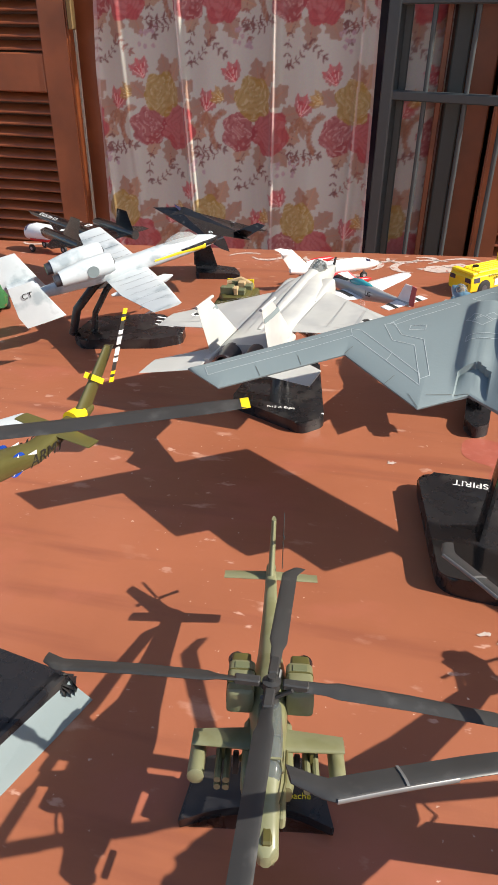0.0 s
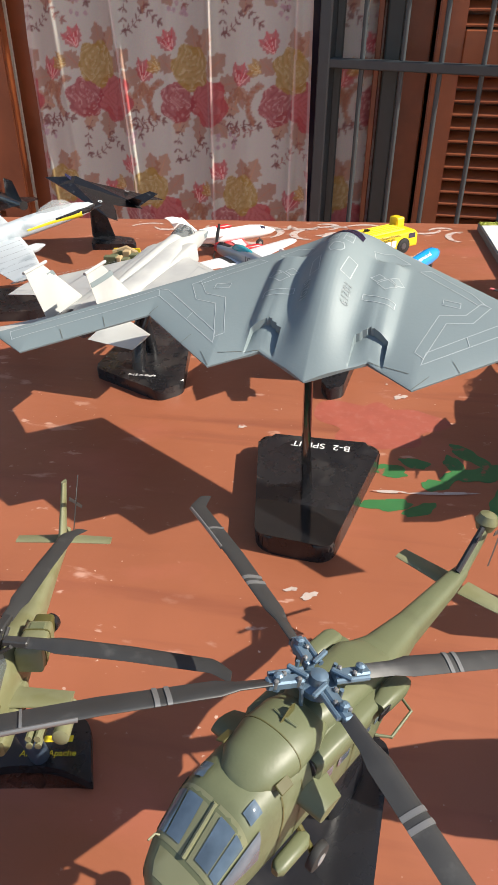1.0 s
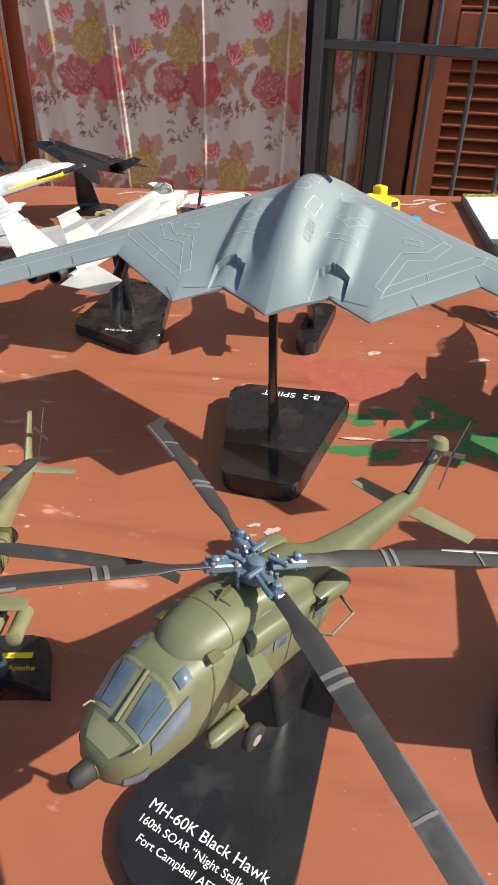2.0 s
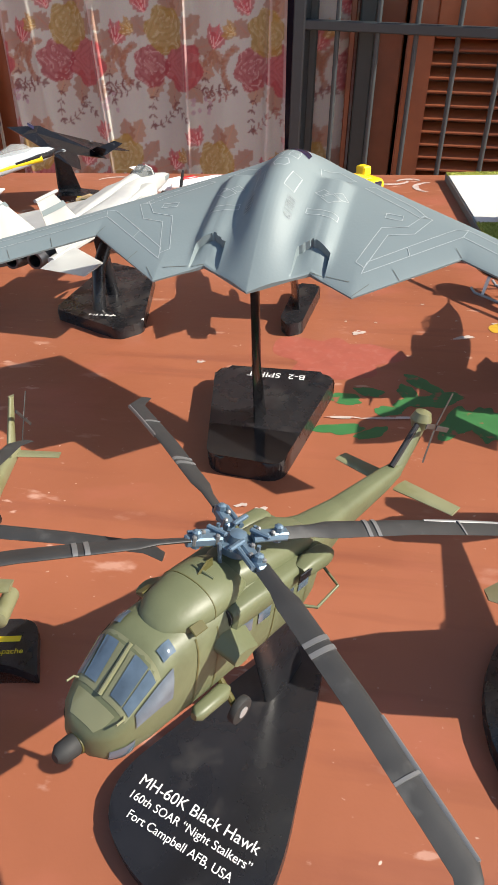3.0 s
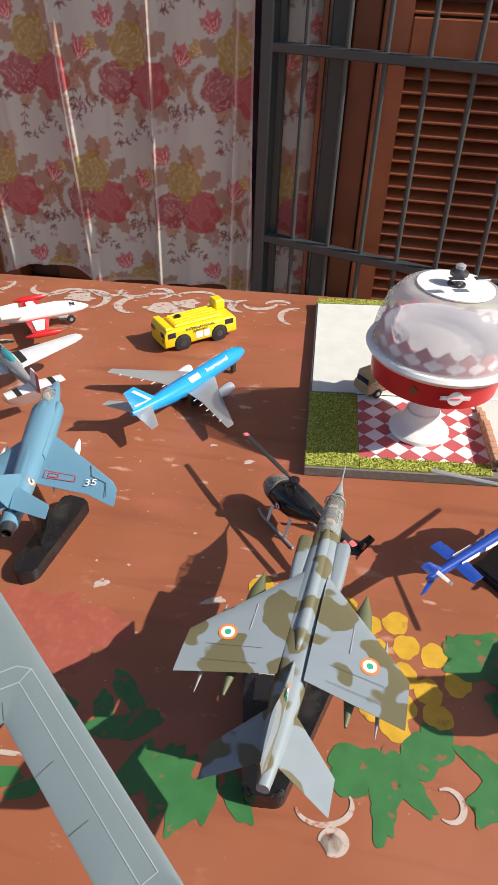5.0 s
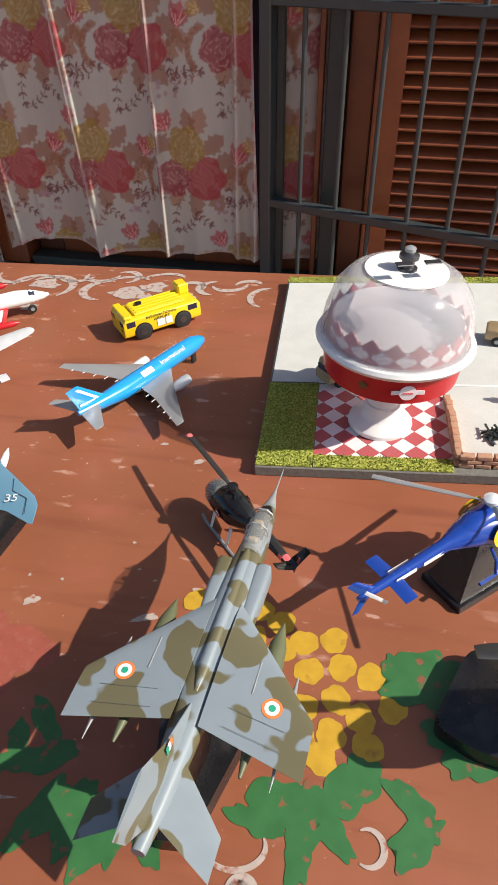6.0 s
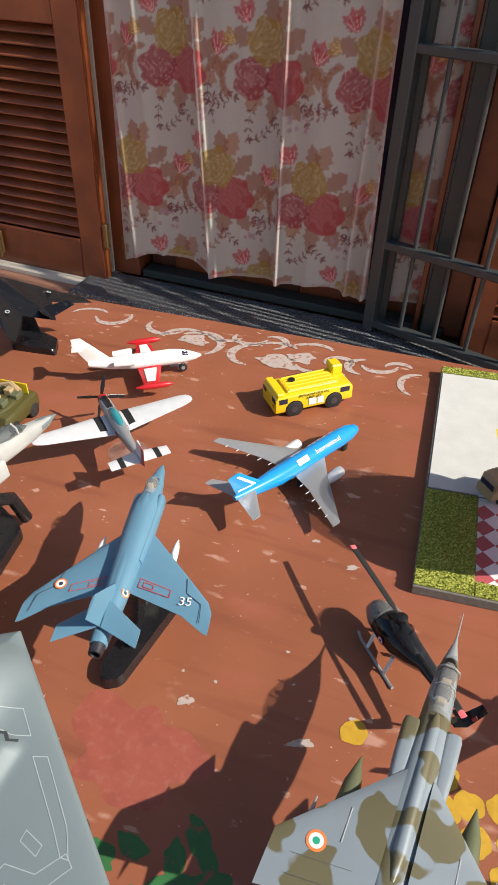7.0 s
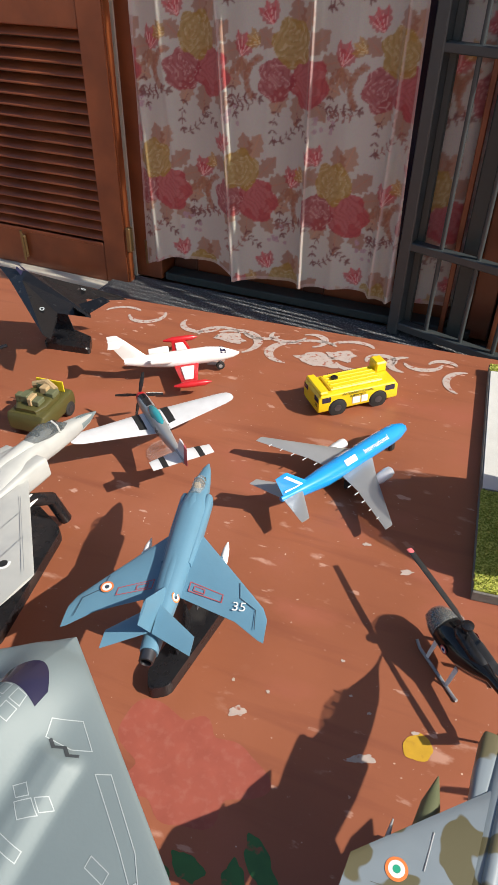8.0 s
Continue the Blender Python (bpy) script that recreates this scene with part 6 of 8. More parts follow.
pair("wing", f15, [((1.1, -6.2, 0.3), (1.1, -13.2, 0.3), 0.36), ((6.5, -11.1, 0.26), (6.5, -13.1, 0.26), 0.14)], M_F15, FM)
pair("tailplane", f15, [((1.6, -15.2, 0.15), (1.6, -18.2, 0.15), 0.16), ((4.3, -17.3, 0.12), (4.3, -19.0, 0.12), 0.08)], M_F15, FM)
for s in (-1, 1):
    for pts in ([(s * 1.6, -7.2), (s * 1.6, -12.6)], [(s * 1.7, -12.2), (s * 4.4, -12.4), (s * 6.2, -12.6)], [(s * 3.2, -8.6), (s * 3.3, -12.3)], [(s * 4.6, -9.8), (s * 4.7, -12.4)], [(s * 2.3, -7.8), (s * 6.2, -11.3)]):
        line_on(f15, FM, pts, 0.03, 0.495, M_GREY_SATIN)
    line_on(f15, FM, [(s * 0.5, -6.4), (s * 0.55, -10.0), (s * 0.4, -14.5)], 0.03, lambda x, y: 1.0 + (y + 6) * 0.03, M_GREY_SATIN)
    part("fin_stripe", wing([((s * 1.62, -15.0, 2.1), (s * 1.62, -16.98, 2.1), 0.15), ((s * 1.62, -15.2, 2.35), (s * 1.62, -17.05, 2.35), 0.14)], (1, 0, 0)), M_B2, f15, M=FM)
part("nose_radome", hull([(0.02, 0, 0.045, 0.045, 0.045), (-0.8, 0.03, 0.31, 0.29, 0.29), (-1.5, 0.06, 0.42, 0.40, 0.40)], 20, 2.4), M_B2, f15, "darker grey radome", M=FM, smooth=True)
fplate = local(f15, [(0.0155, 0.430), (0.041, 0.512), (0.0765, 0.484), (0.0745, 0.402), (0.060, 0.393)])
part("stand_base", slab(rounded(fplate, 0.5), 0, 0.75, 0.2, 2), M_BLACK, f15, "dusty black stand base", smooth=True)
part("stand_arch", tube([(0.6, -2.6, 0.6), (0.7, -2.0, 3.2), (0.6, 0.0, 4.6), (0.6, 2.0, 4.2), (0.8, 4.4, 2.6), (1.0, 4.9, 0.6)], 0.42, 10), M_BLACK, f15, "curved black stand arm", smooth=True)
part("stand_column", tube([(0.3, 0, 0.6), (0.1, -0.6, 6.0)], 0.4, 10), M_BLACK, f15, smooth=True)
letters("F-15 A Eagle", 0.36, at(*local(f15, [(0.0480, 0.4150)])[0], 0.765, 0, 0, -3 + 12), M_WHITE_INK, f15)

# twin-engined ground-attack jet
a10 = thing("model_jet", -0.076, 0.556, -60.8, "pale grey attack jet model with yellow flash on a curved stand", "model aircraft")
AM = at_nose(a10, -0.0016, 0.5907, 0.0716, pitch=9.3, roll=4.6) @ Matrix.Diagonal((1.068, 1.068, 1.068, 1))
part("fuselage", hull([(0, 0, 0.1, 0.1, 0.1), (-0.4, 0.02, 0.34, 0.32, 0.34), (-1.4, 0.1, 0.52, 0.5, 0.52), (-3.0, 0.15, 0.60, 0.62, 0.60), (-5.0, 0.15, 0.62, 0.66, 0.62), (-9.0, 0.15, 0.58, 0.58, 0.58), (-12.5, 0.25, 0.44, 0.44, 0.42), (-15.6, 0.4, 0.24, 0.26, 0.24)], 24, 2.8), M_A10, a10, M=AM, smooth=True)
part("nose_paint", hull([(0.02, 0.0, 0.1, 0.1, 0.1), (-0.4, 0.02, 0.36, 0.28, 0.33), (-1.4, 0.1, 0.54, 0.35, 0.45), (-3.2, 0.15, 0.625, 0.2, 0.30)], 24, 2.8), M_BLACK, a10, "black nose flash", M=AM, smooth=True)
part("yellow_flash", hull([(-1.2, -0.02, 0.53, 0.2, 0.42), (-3.6, 0.1, 0.635, 0.12, 0.32), (-5.4, 0.1, 0.645, 0.1, 0.2)], 24, 2.8), M_YELLOW_INK, a10, "yellow lightning flash", M=AM, smooth=True)
part("gun_barrel", tube([(0, 0.5, -0.2), (0, -0.3, -0.2)], 0.12), M_BLACK, a10, M=AM)
part("canopy", hull([(-1.5, 0.5, 0.1, 0.1, 0.1), (-2.1, 0.6, 0.38, 0.5, 0.2), (-2.9, 0.7, 0.42, 0.62, 0.2), (-3.8, 0.7, 0.34, 0.4, 0.2), (-4.3, 0.7, 0.1, 0.1, 0.1)], 18), M_CLEAR_GREY, a10, "clear bubble canopy", M=AM, smooth=True)
pair("wing", a10, [((0.5, -6.0, -0.25), (0.5, -9.2, -0.25), 0.42), ((3.6, -6.0, -0.25), (3.6, -9.1, -0.25), 0.38), ((8.6, -6.6, 0.35), (8.6, -8.5, 0.35), 0.2)], M_A10, AM)
pair("tailplane", a10, [((0.2, -13.6, 0.45), (0.2, -15.8, 0.45), 0.18), ((2.9, -13.7, 0.45), (2.9, -15.7, 0.45), 0.14)], M_A10, AM)
for s in (-1, 1):
    part("tail_fin", wing([((s * 2.9, -13.0, -0.5), (s * 2.9, -15.7, -0.5), 0.14), ((s * 2.9, -13.4, 0.4), (s * 2.9, -16.0, 0.4), 0.2), ((s * 2.9, -14.3, 2.5), (s * 2.9, -16.0, 2.5), 0.12)], (1, 0, 0)), M_A10, a10, M=AM, smooth=True)
    part("engine_nacelle", hull([(-8.6, 1.35, 0.62, 0.62, 0.62), (-9.0, 1.35, 0.74, 0.74, 0.74), (-10.6, 1.35, 0.74, 0.74, 0.74), (-12.4, 1.3, 0.54, 0.54, 0.54)], 22, 2, x=s * 1.25), M_A10, a10, M=AM, smooth=True)
    part("engine_fan", turned([(0.58, 0), (0.58, 0.03), (0.1, 0.2)], 18, at(s * 1.25, -8.62, 1.35, -90, 0, 0)), M_ENGINE, a10, M=AM)
    part("engine_nozzle", turned([(0.2, 0), (0.46, 0), (0.40, 0.5), (0.3, 0.5)], 18, at(s * 1.25, -12.3, 1.3, 90, 0, 0)), M_ENGINE, a10, M=AM, smooth=True)
    part("gear_pod", hull([(-4.9, -0.5, 0.05, 0.05, 0.05), (-5.5, -0.5, 0.30, 0.3, 0.3), (-8.6, -0.5, 0.30, 0.3, 0.3), (-9.6, -0.4, 0.08, 0.08, 0.08)], 14, 2, x=s * 2.6), M_A10, a10, M=AM, smooth=True)
    part("engine_badge", turned([(0.42, 0), (0.42, 0.012), (0.01, 0.012)], 20, at(s * 1.985, -10.2, 1.35, 0, s * 90, 0)), M_B2, a10, M=AM)
    for x in (4.4, 5.6, 6.6):
        store(a10, AM, s * x, -6.4, -8.6, -0.55, 0.16, M_WHITE, "missile")
        part("pylon", box(s * x - 0.05, s * x + 0.05, -8.0, -6.8, -0.5, -0.1), M_A10, a10, M=AM)
    for x in (1.6, 2.4, 3.4, 4.6, 5.8, 7.0):
        line_on(a10, AM, [(s * x, -6.3), (s * x, -8.8)], 0.03, lambda x, y: -0.02 + max(0, abs(x) - 3.6) * 0.115, M_B2_EDGE)
    letters("CT", 0.55, AM @ at(s * 3.03, -15.0, 1.7, 90, 0, 90 * s), M_BLACK_INK, a10)
aplate = local(a10, [(-0.120, 0.548), (-0.112, 0.585), (-0.055, 0.592), (-0.029, 0.560), (-0.030, 0.541), (-0.050, 0.532), (-0.110, 0.534)])
part("stand_base", slab(rounded(aplate, 0.5), 0, 0.8, 0.2, 2), M_BLACK, a10, "black stand base", smooth=True)
part("stand_arm", tube([(-1.6, -4.2, 0.7), (-1.3, -3.6, 2.8), (-0.8, -2.0, 4.6), (-0.3, -0.2, 5.8)], 0.35, 10), M_BLACK, a10, "curved slotted black arm", smooth=True)
part("stand_arm", tube([(-1.0, -2.6, 0.7), (-0.8, -2.3, 2.4), (-0.5, -1.2, 4.2), (-0.2, 0.4, 5.7)], 0.25, 10), M_BLACK, a10, smooth=True)
for k in range(3):
    part("lettering_bar", box(-0.9, 0.9, -0.09, 0.09, 0.8, 0.812), M_WHITE_INK, a10, M=at(*local(a10, [(-0.047 - 0.0 * k, 0.578 - 0.008 * k)])[0], 0, 0, 0, 35))

# black reconnaissance jet
sr = thing("model_jet", -0.135, 0.715, 40.0, "long flat black reconnaissance jet model on a low stand", "model aircraft")
SM = at_nose(sr, -0.235, 0.822, 0.050, pitch=0.0)
part("fuselage", hull([(0, 0, 0.05, 0.03, 0.03), (-2.0, 0.0, 0.5, 0.22, 0.2), (-6.0, 0.05, 0.8, 0.38, 0.3), (-12.0, 0.05, 0.72, 0.4, 0.3), (-18.0, 0, 0.5, 0.3, 0.25), (-20.5, 0, 0.1, 0.08, 0.08)], 22, 2.0), M_STEALTH, sr, M=SM, smooth=True)
pair("wing", sr, [((0.3, -6.0, 0), (0.3, -19.2, 0), 0.22), ((2.6, -13.2, 0), (2.6, -18.6, 0), 0.16), ((5.2, -16.6, 0), (5.2, -17.9, 0), 0.08)], M_STEALTH, SM)
for s in (-1, 1):
    part("engine_nacelle", hull([(-10.2, 0, 0.08, 0.08, 0.08), (-11.4, 0, 0.5, 0.5, 0.5), (-16.5, 0, 0.56, 0.56, 0.56), (-19.2, 0, 0.42, 0.42, 0.42)], 18, 2, x=s * 2.9), M_STEALTH, sr, M=SM, smooth=True)
    part("tail_fin", wing([((s * 2.9, -15.4, 0.4), (s * 2.9, -18.9, 0.4), 0.16), ((s * 2.4, -17.0, 2.3), (s * 2.4, -18.9, 2.3), 0.1)], (1, 0, 0)), M_STEALTH, sr, M=SM, smooth=True)
    roundel(sr, SM @ at(s * 1.35, -12.4, 0.115), (0.42, 0.2), (M_WHITE_INK, M_STEALTH))
letters("U.S. AIR FORCE", 0.62, SM @ at(-0.42, -6.6, 0.42, 0, -22, 0) @ at(0, 0, 0, 0, 0, 90), M_WHITE_INK, sr)
part("stand", slab(rounded([(-2, -2.5), (2, -2.5), (1.2, 2.0), (-1.2, 2.0)], 0.4), 0, 0.5, 0.1, 1), M_BLACK, sr)
part("stand_post", tube([(0, 0, 0.4), (0, 0, 4.9)], 0.35, 10), M_BLACK, sr)

# black faceted stealth jet
f117 = thing("model_jet", -0.030, 0.742, 67.5, "matt black faceted stealth jet model on a black stand", "model aircraft")
GM = at_nose(f117, -0.0773, 0.7389, 0.0662, pitch=13.5, roll=2.0) @ Matrix.Diagonal((0.641, 0.641, 0.641, 1))
facet = bmesh.new()
V = {k: facet.verts.new(p) for k, p in {"nose": (0, 0, 0), "apex": (0, -5.6, 1.7), "bk": (0, -15.0, 0.7), "tail": (0, -17.2, 0.15), "lf": (-1.4, -3.6, 0.05), "rf": (1.4, -3.6, 0.05), "lc": (-1.3, -6.0, 1.0), "rc": (1.3, -6.0, 1.0), "lt": (-7.2, -15.8, 0.0), "rt": (7.2, -15.8, 0.0), "ltb": (-7.2, -17.2, 0.0), "rtb": (7.2, -17.2, 0.0),
                                      "ln": (-2.7, -13.8, 0.3), "rn": (2.7, -13.8, 0.3), "lw": (-4.0, -15.0, 0.1), "rw": (4.0, -15.0, 0.1), "bl": (-2.6, -8, -0.45), "br": (2.6, -8, -0.45), "bt": (0, -14.5, -0.4)}.items()}
for f in (("nose", "lf", "lc", "apex"), ("nose", "apex", "rc", "rf"), ("lf", "lt", "lw", "lc"), ("rf", "rc", "rw", "rt"), ("lt", "ltb", "lw"), ("rt", "rw", "rtb"), ("lc", "lw", "ln", "bk", "apex"), ("rc", "apex", "bk", "rn", "rw"), ("ln", "tail", "bk"), ("rn", "bk", "tail"), ("ltb", "ln", "lw"), ("rtb", "rw", "rn"),
          ("nose", "bl", "lf"), ("nose", "rf", "br"), ("lf", "bl", "lt"), ("rf", "rt", "br"), ("nose", "br", "bt", "bl"), ("bl", "bt", "ln", "ltb", "lt"), ("br", "rt", "rtb", "rn", "bt"), ("bt", "tail", "ln"), ("bt", "rn", "tail")):
    facet.faces.new([V[k] for k in f])
bmesh.ops.triangulate(facet, faces=[f for f in facet.faces if len(f.verts) > 3])
part("airframe", facet, M_STEALTH, f117, M=GM)
for s in (-1, 1):
    part("tail_fin", wing([((s * 0.3, -14.2, 0.5), (s * 0.3, -16.6, 0.4), 0.14), ((s * 2.4, -16.8, 2.2), (s * 2.4, -18.2, 2.2), 0.06)], (1, 0, -0.7 * s)), M_STEALTH, f117, M=GM)
    part("cockpit_pane", slab([(0.12, 0), (0.75, -0.2), (0.5, 0.9), (0.1, 1.2)], 0, 0.03), M_SMOKE, f117, M=GM @ at(0, -4.9, 1.42, 16, s * 25, 0) @ Matrix.Diagonal((s, 1, 1, 1)))
    roundel(f117, GM @ at(s * 3.8, -12.2, 0.62, 3, s * 12, 0), (0.32, 0.18), (M_LINE, M_STEALTH))
part("stand_base", slab(rounded(local(f117, [(-0.040, 0.752), (0.004, 0.728), (0.010, 0.706), (-0.036, 0.712)]), 0.4), 0, 0.6, 0.15, 1), M_BLACK, f117, "black stand base")
part("stand_post", wing([((0, 1.2, 0.5), (0, -1.6, 0.5), 0.5), ((0, 1.0, 3.6), (0, -0.6, 3.6), 0.4)], (1, 0, 0)), M_BLACK, f117)

# white and red business jet
lear = thing("toy_jet", 0.100, 0.690, -67.7, "white toy business jet with red wings and tip tanks", "toy aircraft")
LM = at_nose(lear, 0.1475, 0.7000, 0.0140, pitch=0.0) @ Matrix.Diagonal((1.04, 1.04, 1.04, 1))
part("fuselage", hull([(0, 0.1, 0.08, 0.08, 0.08), (-0.5, 0.12, 0.32, 0.30, 0.3), (-1.4, 0.2, 0.58, 0.58, 0.5), (-2.6, 0.25, 0.68, 0.7, 0.58), (-5.5, 0.25, 0.66, 0.68, 0.58), (-7.5, 0.4, 0.50, 0.52, 0.45), (-9.2, 0.6, 0.26, 0.28, 0.25)], 22), M_WHITE, lear, M=LM, smooth=True)
part("cockpit_window", hull([(-1.15, 0.45, 0.42, 0.22, 0.1, 3), (-1.6, 0.5, 0.5, 0.3, 0.08, 3)], 18), M_SMOKE, lear, M=LM, smooth=True)
part("tail_fin", wing([((0, -7.2, 0.7), (0, -9.2, 0.7), 0.24), ((0, -9.0, 2.5), (0, -10.3, 2.5), 0.14)], (1, 0, 0)), M_WHITE, lear, M=LM, smooth=True)
pair("tailplane", lear, [((0.0, -8.9, 2.4), (0.0, -10.2, 2.4), 0.14), ((1.05, -9.5, 2.4), (1.05, -10.3, 2.4), 0.08)], M_WHITE, LM)
pair("wing", lear, [((0.4, -3.4, -0.1), (0.4, -5.4, -0.1), 0.24), ((3.6, -4.0, 0.0), (3.6, -5.1, 0.0), 0.16)], M_RED, LM)
pair("wing_panel", lear, [((1.0, -3.85, 0.06), (1.0, -4.9, 0.06), 0.05), ((3.0, -4.2, 0.09), (3.0, -4.85, 0.09), 0.04)], M_WHITE, LM)
for s in (-1, 1):
    part("tip_tank", hull([(-2.9, 0.05, 0.04, 0.04, 0.04), (-3.4, 0.05, 0.24, 0.24, 0.24), (-5.0, 0.05, 0.24, 0.24, 0.24), (-5.8, 0.05, 0.06, 0.06, 0.06)], 14, 2, x=s * 3.7), M_RED, lear, M=LM, smooth=True)
    part("engine", hull([(-5.6, 0.75, 0.28, 0.28, 0.28), (-5.9, 0.75, 0.33, 0.33, 0.33), (-7.2, 0.75, 0.24, 0.24, 0.24)], 14, 2, x=s * 0.82), M_WHITE, lear, M=LM, smooth=True)
    wheel(lear, LM @ at(s * 0.75, -4.6, -0.85), 0.36, 0.24)
    part("wheel_leg", tube([(s * 0.5, -4.6, -0.2), (s * 0.7, -4.6, -0.85)], 0.08), M_GREY_SATIN, lear, M=LM)
wheel(lear, LM @ at(0, -1.6, -0.85), 0.36, 0.24)
part("wheel_leg", tube([(0, -1.6, -0.1), (0, -1.6, -0.85)], 0.08), M_GREY_SATIN, lear, M=LM)

# silver propeller fighter
mus = thing("model_propeller_plane", 0.116, 0.578, 35.6, "silver propeller fighter with red nose on a clear stand", "model aircraft")
PM = at_nose(mus, 0.0909, 0.6046, 0.0310, pitch=1.0) @ Matrix.Diagonal((1.05, 1.03, 1.05, 1))
part("fuselage", hull([(-0.55, 0, 0.34, 0.36, 0.36), (-1.5, 0, 0.44, 0.46, 0.5), (-3.2, 0.05, 0.46, 0.5, 0.62), (-4.6, 0.1, 0.44, 0.6, 0.7), (-6.4, 0.15, 0.32, 0.42, 0.45), (-9.2, 0.3, 0.1, 0.2, 0.12)], 20, 2.4), M_GREY_SATIN, mus, M=PM, smooth=True)
part("spinner", hull([(0, 0, 0.03, 0.03, 0.03), (-0.25, 0, 0.22, 0.22, 0.22), (-0.56, 0, 0.35, 0.37, 0.37)], 18), M_RED, mus, "red spinner", M=PM, smooth=True)
part("nose_band", hull([(-0.55, 0, 0.36, 0.38, 0.38), (-0.95, 0, 0.40, 0.42, 0.43)], 20, 2.4), M_RED, mus, M=PM, smooth=True)
part("antiglare_panel", hull([(-0.95, 0.12, 0.30, 0.36, 0.1, 3), (-2.6, 0.14, 0.30, 0.40, 0.1, 3)], 16), M_BLACK, mus, M=PM, smooth=True)
part("canopy", hull([(-2.6, 0.4, 0.08, 0.08, 0.08), (-3.1, 0.45, 0.30, 0.36, 0.1), (-3.9, 0.5, 0.33, 0.42, 0.1), (-4.9, 0.5, 0.24, 0.28, 0.1), (-5.4, 0.5, 0.05, 0.1, 0.1)], 18), M_TEAL, mus, "teal tinted canopy", M=PM, smooth=True)
pair("wing", mus, [((0.35, -2.1, -0.35), (0.35, -4.7, -0.35), 0.36), ((4.9, -2.8, 0.04), (4.9, -4.13, 0.04), 0.17), ((5.4, -2.98, 0.09), (5.4, -3.98, 0.09), 0.14), ((5.62, -3.3, 0.1), (5.62, -3.75, 0.1), 0.08)], M_SILVER, PM)
pair("invasion_stripe", mus, [((0.75, -2.12, -0.315), (0.75, -4.62, -0.315), 0.36), ((1.25, -2.2, -0.27), (1.25, -4.5, -0.27), 0.35)], M_BLACK_INK, PM)
pair("tailplane", mus, [((0.1, -7.9, 0.35), (0.1, -9.1, 0.35), 0.14), ((1.95, -8.2, 0.35), (1.95, -9.1, 0.35), 0.08)], M_SILVER, PM)
pair("invasion_stripe", mus, [((1.0, -8.03, 0.355), (1.0, -9.12, 0.355), 0.14), ((1.35, -8.1, 0.355), (1.35, -9.12, 0.355), 0.13)], M_BLACK_INK, PM)
part("tail_fin", wing([((0, -7.9, 0.45), (0, -9.1, 0.4), 0.14), ((0, -8.6, 1.75), (0, -9.4, 1.75), 0.1)], (1, 0, 0)), M_SILVER, mus, M=PM, smooth=True)
part("rudder", wing([((0, -9.05, 0.3), (0, -9.6, 0.3), 0.13), ((0, -9.3, 1.78), (0, -9.75, 1.7), 0.1)], (1, 0, 0)), M_RUST_RED, mus, "red rudder", M=PM, smooth=True)
for a in (15, 105, 195, 285):
    part("propeller_blade", wing([((-0.09, -0.25, 0.2), (0.09, -0.3, 0.2), 0.05), ((-0.15, -0.22, 0.9), (0.15, -0.3, 0.9), 0.05), ((-0.09, -0.25, 1.75), (0.09, -0.28, 1.75), 0.03)], (0, 1, 0)), M_BLACK, mus, M=PM @ at(0, 0, 0, 0, a, 0), smooth=True)
for s in (-1, 1):
    letters("LG", 0.55, PM @ at(s * 0.43, -5.2, 0.15, 90, 0, 90 * s), M_BLACK_INK, mus)
part("clear_stand", turned([(1.5, 0.0), (1.45, 0.15), (0.5, 0.35), (0.25, 0.6), (0.22, 2.2), (0.3, 2.25)], 24, at(0, -0.2, 0)), M_CLEAR_THIN, mus, "clear plastic stand", smooth=True)

# bright blue toy airliner
air = thing("toy_airliner", 0.243, 0.563, -38.7, "bright blue toy airliner with silver wings", "toy aircraft")
RM = at_nose(air, 0.2843, 0.6117, 0.0155, pitch=0.0, roll=1.5) @ Matrix.Diagonal((1.08, 1.05, 1.05, 1))
part("fuselage", hull([(0, -0.1, 0.06, 0.06, 0.06), (-0.35, -0.05, 0.36, 0.34, 0.34), (-1.2, 0, 0.58, 0.58, 0.56), (-2.0, 0, 0.62, 0.62, 0.6), (-8.0, 0, 0.62, 0.62, 0.6), (-10.0, 0.15, 0.42, 0.46, 0.4), (-11.6, 0.35, 0.14, 0.2, 0.14)], 24), M_AIRBLUE, air, M=RM, smooth=True)
part("belly", hull([(-3.4, -0.45, 0.3, 0.1, 0.2), (-4.4, -0.4, 0.5, 0.2, 0.35), (-6.8, -0.4, 0.5, 0.2, 0.35), (-7.6, -0.4, 0.3, 0.1, 0.2)], 16), M_GREY_SATIN, air, M=RM, smooth=True)
pair("wing", air, [((0.4, -3.9, -0.3), (0.4, -6.8, -0.3), 0.30), ((2.0, -5.4, -0.2), (2.0, -7.2, -0.2), 0.22), ((5.3, -8.1, 0.05), (5.3, -8.7, 0.05), 0.12)], M_GREY_SATIN, RM)
pair("tailplane", air, [((0.15, -10.0, 0.35), (0.15, -11.5, 0.35), 0.16), ((2.15, -11.5, 0.45), (2.15, -12.1, 0.45), 0.08)], M_GREY_SATIN, RM)
part("tail_fin", wing([((0, -9.3, 0.45), (0, -11.4, 0.45), 0.2), ((0, -11.2, 2.2), (0, -12.1, 2.2), 0.1)], (1, 0, 0)), M_AIRBLUE, air, M=RM, smooth=True)
